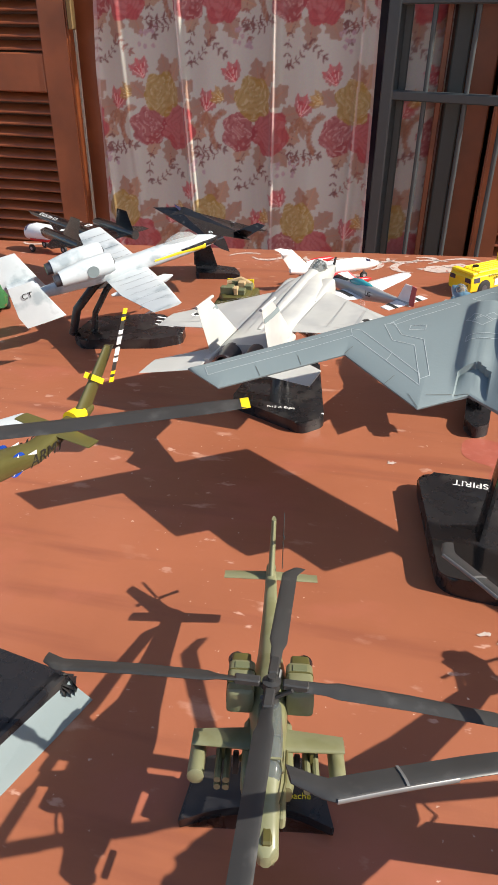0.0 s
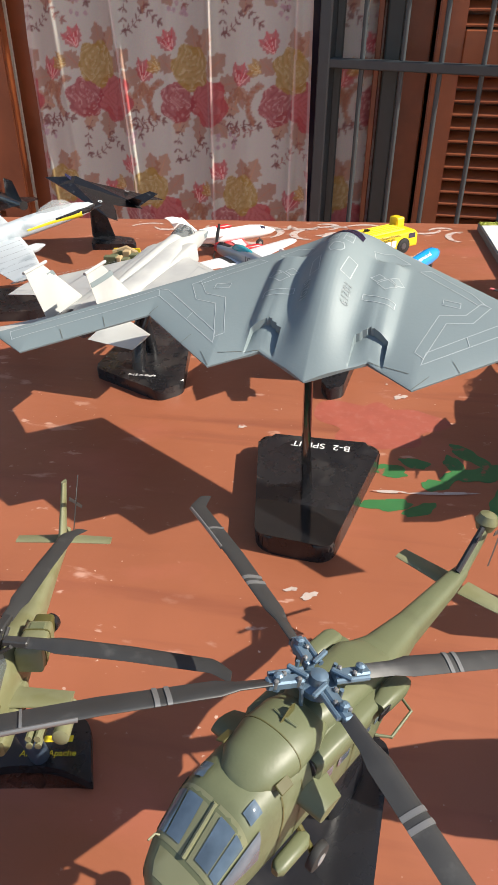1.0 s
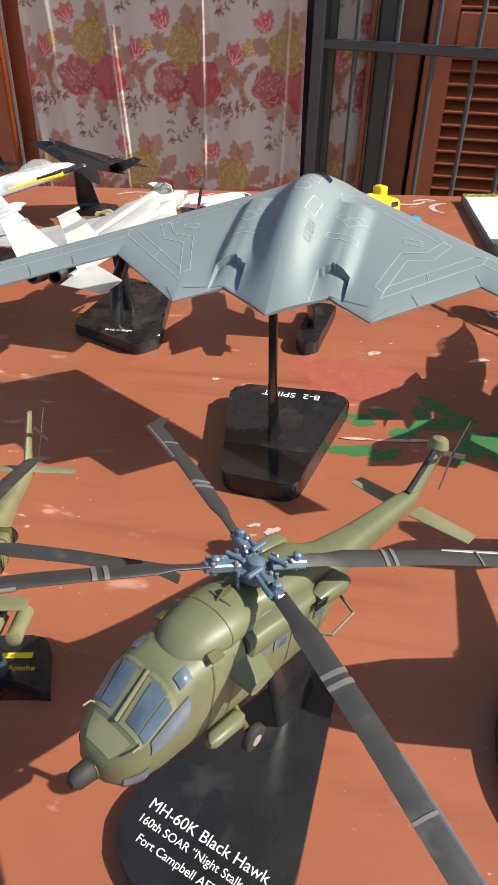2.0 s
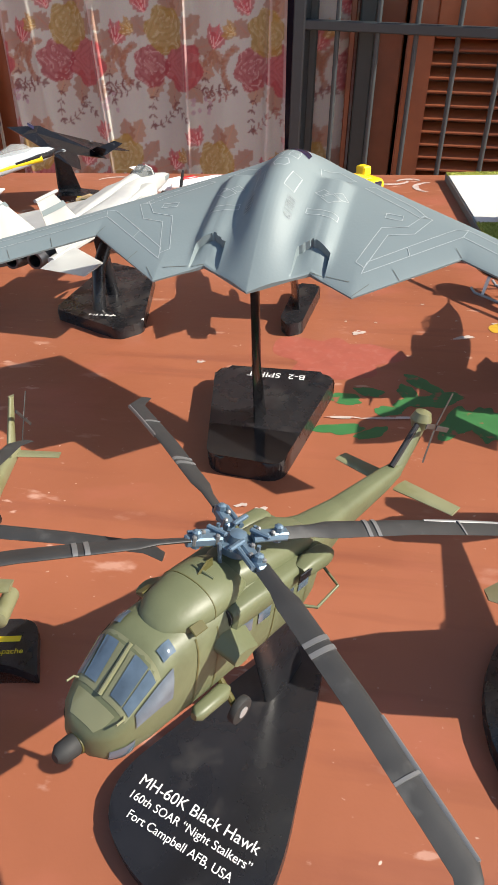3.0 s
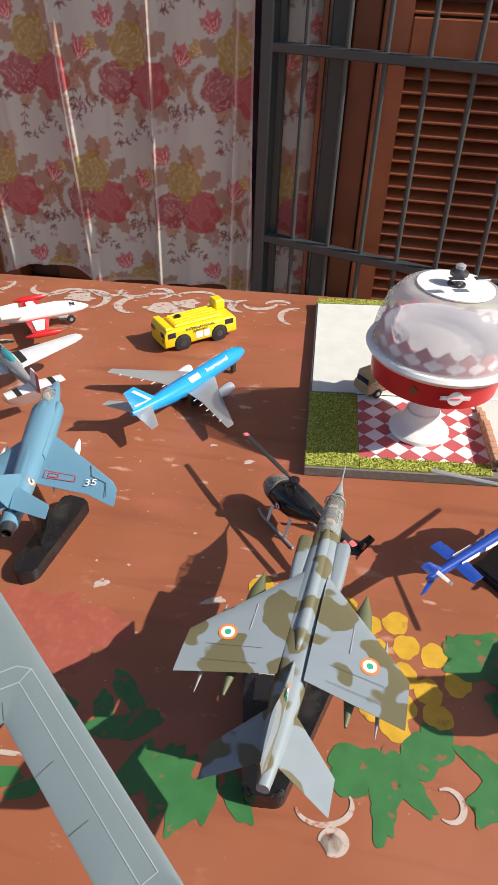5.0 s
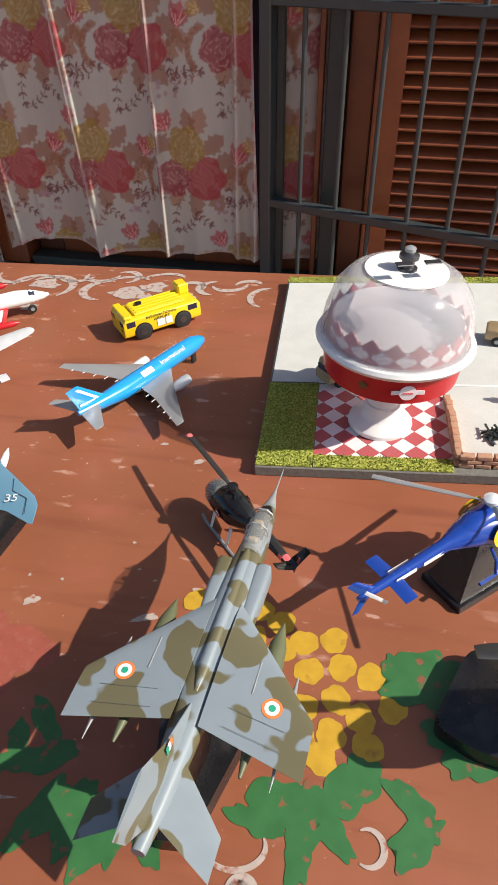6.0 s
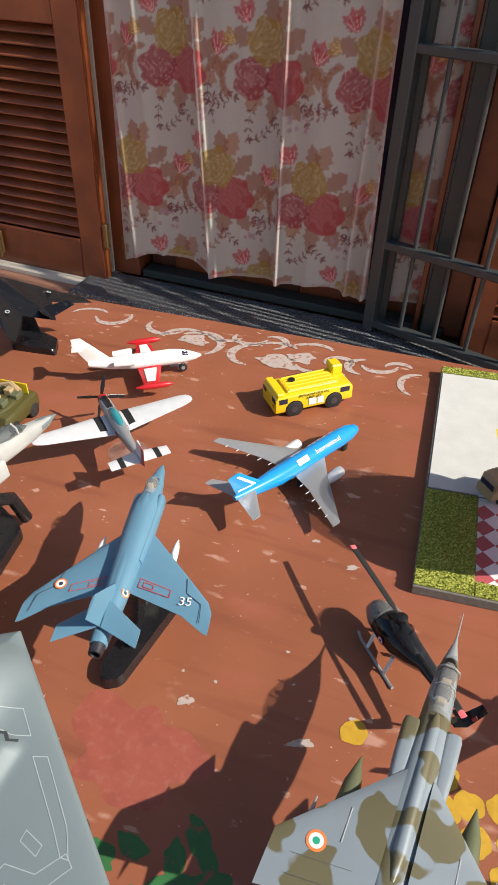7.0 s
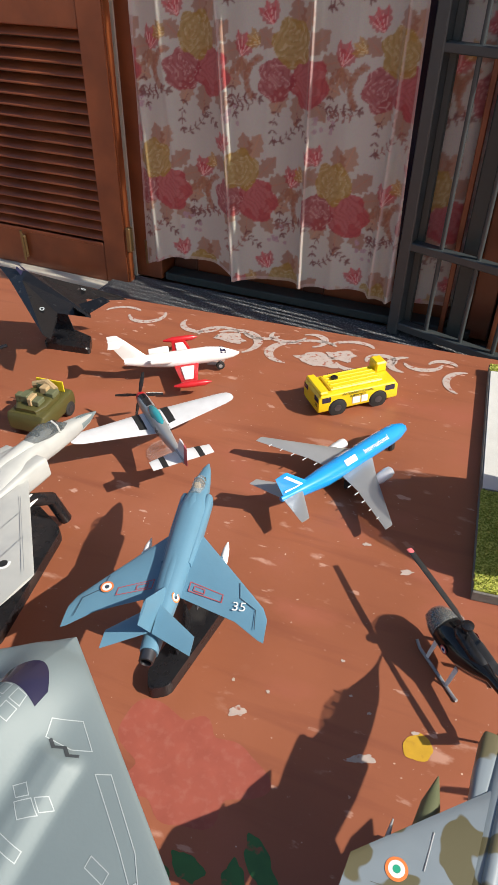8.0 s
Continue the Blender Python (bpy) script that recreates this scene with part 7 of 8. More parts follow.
for s in (-1, 1):
    part("fin_chevron", wing([((s * 0.1, -9.9, 0.7), (s * 0.1, -10.15, 0.7), 0.05), ((s * 0.065, -11.25, 2.0), (s * 0.065, -11.5, 2.0), 0.03)], (1, 0, 0)), M_WHITE, air, M=RM)
    part("fin_chevron", wing([((s * 0.1, -10.1, 0.75), (s * 0.1, -10.4, 0.68), 0.05), ((s * 0.09, -11.4, 0.95), (s * 0.09, -11.4, 0.8), 0.03)], (1, 0, 0)), M_WHITE, air, M=RM)
    part("engine", hull([(-3.9, -0.62, 0.32, 0.32, 0.32), (-4.2, -0.62, 0.37, 0.37, 0.37), (-5.0, -0.62, 0.34, 0.34, 0.34), (-5.7, -0.6, 0.18, 0.18, 0.18)], 16, 2, x=s * 1.9), M_SILVER, air, M=RM, smooth=True)
    part("gear_wheels", box(s * 0.55 - 0.15, s * 0.55 + 0.15, -6.6, -5.8, -1.5, -0.75, 0.12), M_RUBBER, air, M=RM)
    letters("International", 0.46, RM @ at(s * 0.40, -3.6, 0.50, 0, s * 40, 0) @ at(0, 0, 0, 0, 0, 90 * s), M_WHITE_INK, air)
    part("brand_shape", box(-0.5, 0.5, -0.2, 0.2, 0, 0.012), M_WHITE_INK, air, M=RM @ at(s * 0.40, -6.0, 0.50, 0, s * 40, 0) @ at(0, 0, 0, 0, 0, 90))
    for k in range(5):
        part("flap_fairing", hull([(-6.9 - 0.28 * k, 0, 0.03, 0.03, 0.03), (-7.35 - 0.26 * k, 0, 0.03, 0.03, 0.03)], 8, 2, x=s * (1.4 + 0.75 * k)), M_SILVER, air, M=RM @ at(0, 0, -0.28 + 0.065 * k))
part("gear_wheels", box(-0.14, 0.14, -1.5, -1.0, -1.5, -0.5, 0.1), M_RUBBER, air, M=RM)

# rounded-wing wartime fighter, tail towards the table's middle
spit = thing("model_propeller_plane", 0.2435, 0.1185, 178.0, "grey-green camouflaged wartime fighter model on a black stand", "model aircraft")
HM = at_nose(spit, 0.2600, 0.0800, 0.053, pitch=4) @ Matrix.Diagonal((1.32, 1.33, 1.1, 1))
part("fuselage", hull([(0, 0, 0.05, 0.05, 0.05), (-0.5, 0, 0.35, 0.35, 0.35), (-2.5, 0.05, 0.45, 0.5, 0.5), (-4.5, 0.1, 0.42, 0.55, 0.5), (-7.0, 0.1, 0.26, 0.32, 0.3), (-9.4, 0.1, 0.08, 0.12, 0.1)], 18), M_JAG, spit, M=HM, smooth=True)
pair("wing", spit, [((0.3, -2.4, -0.3), (0.3, -5.0, -0.3), 0.3), ((2.6, -2.6, -0.15), (2.6, -4.9, -0.15), 0.24), ((4.6, -3.1, 0.0), (4.6, -4.5, 0.0), 0.16), ((5.6, -3.6, 0.08), (5.6, -3.9, 0.08), 0.08)], M_JAG, HM)
pair("tailplane", spit, [((0.1, -7.9, 0.15), (0.1, -9.3, 0.15), 0.16), ((1.6, -8.1, 0.15), (1.6, -9.2, 0.15), 0.12), ((2.3, -8.5, 0.15), (2.3, -8.9, 0.15), 0.06)], M_JAG, HM)
part("tail_fin", wing([((0, -8.2, 0.2), (0, -9.6, 0.1), 0.18), ((0, -8.8, 1.2), (0, -9.75, 1.2), 0.14), ((0, -9.2, 1.75), (0, -9.6, 1.75), 0.06)], (1, 0, 0)), M_OLIVE_DARK, spit, M=HM, smooth=True)
for k, m in enumerate((M_RUST_RED, M_WHITE_INK, M_HELIBLUE)):
    part("fin_flash", box(-0.13, 0.13, -8.55 - 0.22 * k, -8.35 - 0.22 * k, 0.35, 0.85), m, spit, M=HM)
part("canopy", hull([(-3.2, 0.45, 0.1, 0.1, 0.1), (-3.8, 0.5, 0.3, 0.4, 0.1), (-4.8, 0.5, 0.25, 0.3, 0.1), (-5.2, 0.5, 0.05, 0.05, 0.05)], 14), M_CANOPY, spit, M=HM, smooth=True)
part("stand_base", turned([(5.05, 0), (5.05, 0.5), (4.6, 0.9), (0.2, 0.95)], 40, at(0, 0, 0)), M_BLACK, spit, "round black stand base", smooth=True)
part("stand_post", tube([(-0.5, 0, 0.8), (-1.4, -1.0, 5.2)], 0.35, 10), M_BLACK, spit)

# ---- small helicopters ----
hu = thing("model_helicopter", 0.309, 0.425, 30.0, "small black helicopter model with pale skids", "model aircraft")
HU = at(0, 0, 3.3) @ Matrix.Diagonal((0.9, 0.9, 0.9, 1))
part("fuselage", hull([(2.9, -1.9, 0.1, 0.1, 0.1), (2.6, -1.85, 0.6, 0.5, 0.5), (1.8, -1.75, 0.95, 0.85, 0.75), (0.6, -1.7, 1.05, 1.0, 0.85), (-0.6, -1.6, 0.95, 0.95, 0.8), (-1.6, -1.4, 0.6, 0.6, 0.55), (-2.4, -1.15, 0.28, 0.3, 0.3), (-5.6, -0.95, 0.16, 0.18, 0.18), (-6.2, -0.9, 0.08, 0.1, 0.1)], 22), M_BLACK_SHINY, hu, M=HU, smooth=True)
part("nose_glazing", hull([(2.95, -1.85, 0.1, 0.1, 0.1), (2.62, -1.8, 0.64, 0.55, 0.5), (1.9, -1.65, 0.98, 0.88, 0.6), (1.3, -1.6, 1.04, 0.95, 0.5)], 22), M_CLEAR_GREY, hu, "clear bubble nose", M=HU, smooth=True)
part("engine_cover", hull([(0.6, -0.8, 0.3, 0.25, 0.2), (0.2, -0.75, 0.5, 0.35, 0.3), (-1.2, -0.9, 0.5, 0.35, 0.3), (-1.8, -1.0, 0.2, 0.2, 0.2)], 16, 3), M_BLACK, hu, M=HU, smooth=True)
for s in (-1, 1):
    roundel(hu, HU @ at(s * 1.06, 0.2, -1.6, 0, s * 88, 0), (0.26, 0.18, 0.1), (M_RUST_RED, M_WHITE_INK, M_HELIBLUE))
    part("skid", tube([(s * 1.15, 2.3, -3.3), (s * 1.15, 1.9, -3.6), (s * 1.15, -1.5, -3.6), (s * 1.15, -1.7, -3.55)], 0.1), M_GREY_SATIN, hu, "pale grey skid", M=HU, smooth=True)
    for y in (1.2, -0.7):
        part("skid_strut", wing([((s * 0.7, y + 0.15, -2.3), (s * 0.7, y - 0.15, -2.3), 0.1), ((s * 1.15, y + 0.12, -3.55), (s * 1.15, y - 0.12, -3.55), 0.08)], (1, 0, 0)), M_WHITE, hu, M=HU)
    part("tail_surface", wing([((0, -5.6, -0.9), (0, -6.3, -0.9), 0.1), ((s * 1.0, -5.9, -0.1), (s * 1.0, -6.4, -0.1), 0.06)], (0.5 * s, 0, -1)), M_BLACK_SHINY, hu, M=HU)
part("tail_stripe", hull([(-5.0, -0.97, 0.19, 0.21, 0.21), (-5.3, -0.96, 0.185, 0.205, 0.205)], 14), M_PINK, hu, M=HU)
for a in (20, 200):
    part("tail_rotor_blade", wing([((0.3, 0.08, 0), (0.3, -0.08, 0), 0.03), ((0.3, 0.08, 0.9), (0.3, -0.08, 0.9), 0.03)], (1, 0, 0)), M_RUST_RED, hu, M=HU @ at(0, -6.1, -0.9, a, 0, 0))
part("rotor_mast", turned([(0.14, -0.6), (0.12, 0.0), (0.34, 0.05), (0.34, 0.2), (0.1, 0.3)], 14), M_BLACK, hu, M=HU, smooth=True)
for k, a in enumerate((88, 178, 268, 358)):
    if k in (0, 2):
        blade(hu, HU, a, 0.2, 6.1, 0.38, M_BLADE, droop=0.15, sweep=0)
        part("blade_tip", wing([((r, 0.18, -0.14), (r, -0.18, -0.14), 0.12) for r in (5.75, 6.12)]), M_PINK, hu, "pink blade tip", M=HU @ Matrix.Rotation(radians(a), 4, "Z"))

bl = thing("model_helicopter", 0.424, 0.386, -60.0, "glossy blue helicopter model with yellow emblem on a black stand", "model aircraft")
BM = at(0.3, 0, 5.6) @ at(0, 0, 0, 4, 0, 0)
part("fuselage", hull([(3.6, -1.8, 0.1, 0.1, 0.1), (3.2, -1.8, 0.6, 0.5, 0.5), (2.2, -1.7, 0.95, 0.8, 0.7), (0.8, -1.5, 1.05, 0.95, 0.85), (-0.6, -1.3, 0.95, 0.9, 0.8), (-1.8, -1.15, 0.6, 0.6, 0.5), (-2.6, -1.1, 0.32, 0.34, 0.3), (-6.6, -1.2, 0.2, 0.2, 0.2), (-7.4, -1.2, 0.1, 0.1, 0.1)], 22), M_HELIBLUE, bl, M=BM, smooth=True)
part("cowling", hull([(1.0, -0.7, 0.3, 0.3, 0.3), (0.4, -0.6, 0.6, 0.42, 0.3), (-1.2, -0.75, 0.55, 0.4, 0.3), (-2.2, -0.95, 0.25, 0.2, 0.2)], 16), M_HELIBLUE, bl, M=BM, smooth=True)
part("windscreen", hull([(3.4, -1.6, 0.3, 0.3, 0.2), (2.6, -1.45, 0.85, 0.7, 0.3), (1.9, -1.35, 0.98, 0.82, 0.3)], 18), M_GLASS_BLUE, bl, M=BM, smooth=True)
pair("tailplane", bl, [((0.15, -5.2, -1.15), (0.15, -5.9, -1.15), 0.1), ((1.35, -5.3, -1.15), (1.35, -5.95, -1.15), 0.08)], M_HELIBLUE, BM)
part("tail_fin", wing([((0, -6.4, -1.1), (0, -7.2, -1.1), 0.14), ((0, -7.4, 0.0), (0, -7.9, 0.0), 0.08)], (1, 0, 0)), M_HELIBLUE, bl, M=BM, smooth=True)
part("tail_fin", wing([((0, -6.5, -1.2), (0, -7.2, -1.2), 0.14), ((0, -7.3, -2.1), (0, -7.7, -2.1), 0.08)], (1, 0, 0)), M_HELIBLUE, bl, M=BM, smooth=True)
for a in (35, 215):
    part("tail_rotor_blade", wing([((0.4, 0.09, 0), (0.4, -0.09, 0), 0.04), ((0.4, 0.09, 1.0), (0.4, -0.09, 1.0), 0.03)], (1, 0, 0)), M_SILVER, bl, M=BM @ at(0, -6.7, -1.2, a, 0, 0))
for s in (-1, 1):
    em = bmesh.new()
    ring = [(0.66 * math.cos(t), 0.66 * math.sin(t)) for t in [k * math.tau / 28 for k in range(28)]]
    inner = [(0.2 * x + 0.02, 0.24 * y + 0.06) for x, y in ring]
    for k in range(28):
        j = (k + 1) % 28
        em.faces.new([em.verts.new((p[0], p[1], 0.0)) for p in (ring[k], ring[j], inner[j], inner[k])])
    part("emblem", em, M_YELLOW, bl, "yellow ring emblem", M=BM @ at(s * 1.02, -0.1, -1.15, 0, s * 78, 0) @ at(0, 0, 0.06))
    for k in range(2):
        part("lettering_bar", box(-0.55, 0.55, -0.1, 0.1, 0, 0.012), M_WHITE_INK, bl, M=BM @ at(s * 0.29, -3.5 - 1.5 * k, -1.1, 0, s * 84, 0) @ at(0, 0, 0, 0, 0, 90))
    part("skid", tube([(s * 1.2, 2.8, -3.4), (s * 1.2, 2.3, -3.6), (s * 1.2, -1.4, -3.6)], 0.09), M_HELIBLUE, bl, M=BM, smooth=True)
    for y in (1.6, -0.4):
        part("skid_strut", tube([(s * 0.7, y, -2.2), (s * 1.1, y, -2.7), (s * 1.2, y, -3.55)], 0.08), M_HELIBLUE, bl, M=BM, smooth=True)
part("rotor_mast", turned([(0.16, -0.5), (0.14, 0.0), (0.36, 0.05), (0.36, 0.22), (0.1, 0.34)], 14), M_SILVER, bl, M=BM, smooth=True)
for a in (215, 335, 95):
    blade(bl, BM, a, 0.3, 5.4, 0.34, M_GREY_SATIN, droop=0.0, sweep=0)
st = slab([(-1.3, -1.9), (1.3, -1.9), (1.3, 1.9), (-1.3, 1.9)], 0, 0.4, 0.06)
part("stand_base", st, M_BLACK, bl, "black stand")
wedge = bmesh.new()
add_loft(wedge, [[(-1.1, -1.7, 0.39), (1.1, -1.7, 0.39), (1.1, 1.7, 0.39), (-1.1, 1.7, 0.39)], [(-0.5, -0.35, 3.3), (0.5, -0.35, 3.3), (0.5, 0.35, 3.3), (-0.5, 0.35, 3.3)]])
part("stand_wedge", wedge, M_BLACK, bl)

oh = thing("model_helicopter", 0.462, 0.292, 100.0, "olive helicopter model on a black stand at the table's side", "model aircraft")
OM = at(0, 0, 8.2)
part("fuselage", hull([(4.8, -3.2, 0.1, 0.1, 0.1), (4.2, -3.1, 0.8, 0.7, 0.7), (2.6, -3.0, 1.2, 1.1, 0.9), (0.0, -2.9, 1.2, 1.2, 0.9), (-2.4, -2.6, 0.6, 0.7, 0.6), (-8.0, -2.2, 0.25, 0.25, 0.25)], 18), M_OLIVE, oh, M=OM, smooth=True)
part("tail_fin", wing([((0, -7.0, -2.2), (0, -8.2, -2.2), 0.2), ((0, -8.2, -0.6), (0, -8.9, -0.6), 0.1)], (1, 0, 0)), M_OLIVE, oh, M=OM)
part("rotor_mast", tube([(0, 0, -2), (0, 0, 0.2)], 0.2), M_BLADE, oh, M=OM)
for a in (80, 260):
    blade(oh, OM, a, 0.2, 7.2, 0.6, M_BLADE, sweep=0)
part("stand_base", slab(rounded(local(oh, [(0.388, 0.308), (0.412, 0.342), (0.50, 0.32), (0.49, 0.262), (0.402, 0.296)]), 0.6), 0, 0.9, 0.2, 2), M_BLACK, oh, "black stand base", smooth=True)
part("stand_post", tube([(0, 0, 0.8), (0, 0, 5.2)], 0.4, 10), M_BLACK, oh)

sea = thing("toy_helicopter", -0.225, 0.835, 60.0, "white and red toy rescue helicopter", "toy aircraft")
part("fuselage", hull([(3.2, 2.0, 0.2, 0.2, 0.2), (2.8, 2.0, 0.8, 0.8, 0.8), (1.4, 2.1, 1.1, 1.1, 1.0), (-1.2, 2.1, 1.05, 1.0, 0.9), (-3.2, 2.2, 0.5, 0.55, 0.5), (-5.6, 2.4, 0.25, 0.25, 0.25)], 18), M_WHITE, sea, smooth=True)
part("belly_stripe", hull([(1.6, 1.6, 1.1, 0.1, 0.52), (-1.2, 1.6, 1.06, 0.1, 0.42), (-3.0, 1.85, 0.5, 0.1, 0.2)], 18), M_RED, sea, smooth=True)
part("windscreen", hull([(3.0, 2.3, 0.5, 0.35, 0.2), (2.3, 2.5, 0.95, 0.55, 0.2)], 14), M_SMOKE, sea, smooth=True)
part("tail_fin", wing([((0, -4.8, 2.4), (0, -5.8, 2.4), 0.2), ((0, -5.6, 4.0), (0, -6.3, 4.0), 0.1)], (1, 0, 0)), M_WHITE, sea)
for s in (-1, 1):
    wheel(sea, at(s * 1.0, 1.6, 0.45), 0.45, 0.3)
wheel(sea, at(0, -2.6, 0.45), 0.45, 0.3)
part("tail_leg", tube([(0, -2.6, 0.4), (0, -2.6, 1.8)], 0.1), M_BLACK, sea)

white_jet = thing("toy_jet", -0.136, 0.329, 60.0, "white toy jet reaching in over the table", "toy aircraft")
part("fuselage", hull([(4.5, 3.0, 0.1, 0.1, 0.1), (3.0, 3.0, 0.6, 0.6, 0.6), (-3.0, 3.0, 0.6, 0.6, 0.6), (-5.5, 3.2, 0.2, 0.2, 0.2)], 16), M_WHITE, white_jet, smooth=True)
pair("wing", white_jet, [((0.4, 1.5, 2.9), (0.4, -1.2, 2.9), 0.25), ((5.4, -1.0, 3.0), (5.4, -2.4, 3.0), 0.12)], M_A10, Matrix.Identity(4))
part("tail_fin", wing([((0, -4.0, 3.2), (0, -5.6, 3.2), 0.2), ((0, -5.2, 5.0), (0, -6.0, 5.0), 0.1)], (1, 0, 0)), M_WHITE, white_jet)
part("stand", turned([(2.0, 0), (1.9, 0.3), (0.4, 0.5), (0.3, 2.6)], 20), M_BLACK, white_jet)

# ---- toy vehicles ----
trk = thing("toy_truck", 0.243, 0.662, -61.5, "yellow toy airport crash tender with black wheels", "toy vehicle")
part("body", hull([(3.3, 1.1, 1.45, 0.6, 0.7, 9), (3.1, 1.2, 1.5, 0.72, 0.8, 9), (-3.1, 1.2, 1.5, 0.72, 0.8, 9), (-3.3, 1.1, 1.45, 0.6, 0.7, 9)], 28), M_YELLOW, trk, smooth=True)
part("roof_deck", box(-1.05, 1.05, -2.2, 2.2, 1.9, 2.1, 0.08), M_YELLOW, trk)
for x in (-0.9, -0.45, 0, 0.45, 0.9):
    part("deck_rib", box(x - 0.06, x + 0.06, -2.0, 2.0, 2.1, 2.18, 0.02), M_YELLOW, trk)
part("cab", box(-1.42, -0.2, 2.2, 3.15, 1.88, 2.75, 0.12), M_YELLOW, trk)
part("cab", box(-1.42, 1.42, -3.2, -2.5, 1.88, 2.2, 0.1), M_YELLOW, trk)
for s in (-1, 1):
    part("cab_window", box(s * 1.505 - 0.01, s * 1.505 + 0.01, 2.2, 3.0, 1.3, 1.75, 0), M_SMOKE, trk)
    part("cab_window", box(s * 1.505 - 0.01, s * 1.505 + 0.01, -3.05, -2.35, 1.3, 1.75, 0), M_SMOKE, trk)
    part("side_locker", box(s * 1.52 - 0.02, s * 1.52 + 0.02, -0.55, 0.1, 0.75, 1.35, 0.01), M_WHITE, trk)
    part("side_locker", box(s * 1.52 - 0.02, s * 1.52 + 0.02, 0.2, 0.75, 0.75, 1.35, 0.01), M_WHITE, trk)
    letters("INTERNATIONAL", 0.34, at(s * 1.53, -0.1, 1.75, 90, 0, 90 * s), M_BLACK_INK, trk)
    letters("AIRPORT", 0.34, at(s * 1.53, -0.1, 1.45, 90, 0, 90 * s), M_BLACK_INK, trk)
    for y in (1.65, -1.75):
        wheel(trk, at(s * 1.36, y, 0.68), 0.68, 0.42)
        part("wheel_arch", turned([(0.76, -0.03), (0.76, 0.03), (0.1, 0.03)], 20, at(s * 1.47, y, 0.68, 0, 90, 0)), M_BLACK, trk)
for x in (-1.0, 1.0):
    part("end_window", box(x - 0.35, x + 0.35, -3.33, -3.3, 1.3, 1.7), M_SMOKE, trk)
letters("03", 0.4, at(0.95, -3.325, 0.95, 90, 0, 0), M_BLACK_INK, trk)
part("hose_reel", turned([(0.28, 0), (0.28, 0.12), (0.1, 0.14)], 14, at(-0.3, -1.3, 2.16)), M_BLACK, trk)

jeep = thing("toy_truck", 0.012, 0.603, -10.0, "small olive army toy truck with a canvas load", "toy vehicle")
part("body", hull([(2.2, 1.1, 1.5, 0.5, 0.6, 8), (2.0, 1.2, 1.6, 0.7, 0.7, 8), (-2.0, 1.2, 1.6, 0.7, 0.7, 8), (-2.2, 1.1, 1.5, 0.5, 0.6, 8)], 20), M_OLIVE_DARK, jeep, smooth=True)
part("canvas_load", hull([(1.2, 1.9, 1.0, 0.5, 0.2), (0.4, 1.9, 1.35, 0.55, 0.2), (-1.0, 1.9, 1.35, 0.5, 0.2), (-1.8, 1.9, 0.9, 0.3, 0.2)], 18, 5), M_OLIVE_DARK, jeep, smooth=True)
part("tan_roll", tube([(-1.0, 0.9, 2.6), (0.2, 1.0, 2.95), (1.1, 0.7, 2.6)], 0.25), M_TAN, jeep, "tan rolled tarpaulin", smooth=True)
crates = random.Random(5)
for k in range(9):
    x, y, w, h = crates.uniform(-1.2, 0.8), crates.uniform(-1.8, 0.8), crates.uniform(0.35, 0.7), crates.uniform(0.25, 0.5)
    part("crate", box(x, x + w, y, y + w * 1.3, 2.3, 2.45 + h, 0.05), M_OLIVE if k % 3 else M_TAN, jeep)
part("screen_frame", box(-1.2, 1.2, 1.5, 1.6, 1.9, 2.8, 0.03), M_YELLOW_INK, jeep)
for s in (-1, 1):
    for y in (1.3, -1.3):
        wheel(jeep, at(s * 1.45, y, 0.6), 0.6, 0.4)

green_van = thing("toy_van", -0.222, 0.650, 15.0, "bright green toy van standing on the table", "toy vehicle")
part("body", hull([(3.2, 1.2, 1.3, 0.8, 0.8, 7), (3.0, 1.5, 1.4, 1.3, 1.0, 7), (-3.0, 1.5, 1.4, 1.3, 1.0, 7), (-3.2, 1.3, 1.3, 1.0, 0.8, 7)], 20), M_LEAF, green_van, smooth=True)
for s in (-1, 1):
    for y in (1.8, -1.8):
        wheel(green_van, at(s * 1.25, y, 0.6), 0.6, 0.4)

# ---- the diner board ----
board = thing("diorama_board", 0.3194, 0.4710, -7.9, "model landscape board with grass, concrete and checked tiles", "model board")
part("board", box(0, 34, 0, 25.2, 0, 0.7, 0.05), M_BOARD, board)
part("concrete_slab", box(0.15, 33.9, 8.9, 24.0, 0.7, 0.78, 0.02), M_CONCRETE, board)
part("concrete_slab", box(11.7, 33.9, 1.3, 8.88, 0.7, 0.77, 0.02), M_CONCRETE, board)
part("kerb_line", box(3.4, 33.8, 8.75, 8.95, 0.78, 0.80), M_WHITE, board)


def turf(name, x0, x1, y0, y1, seed):
    """Flock turf: a low bed with a bristle of tiny blades."""
    rnd = random.Random(seed)
    bm = box(x0, x1, y0, y1, 0.7, 0.82, 0.03)
    for _ in range(int((x1 - x0) * (y1 - y0) * 75)):
        x, y, a, h = rnd.uniform(x0, x1), rnd.uniform(y0, y1), rnd.random() * 6.28, rnd.uniform(0.06, 0.16)
        dx, dy = 0.05 * math.cos(a), 0.05 * math.sin(a)
        bm.faces.new([bm.verts.new(p) for p in ((x - dx, y - dy, 0.81), (x + dx, y + dy, 0.81), (x + rnd.uniform(-0.06, 0.06), y + rnd.uniform(-0.06, 0.06), 0.82 + h))])
    return tagged(part(name, bm, M_GRASS, board, "yellow-green flock turf"), kind="stuff")


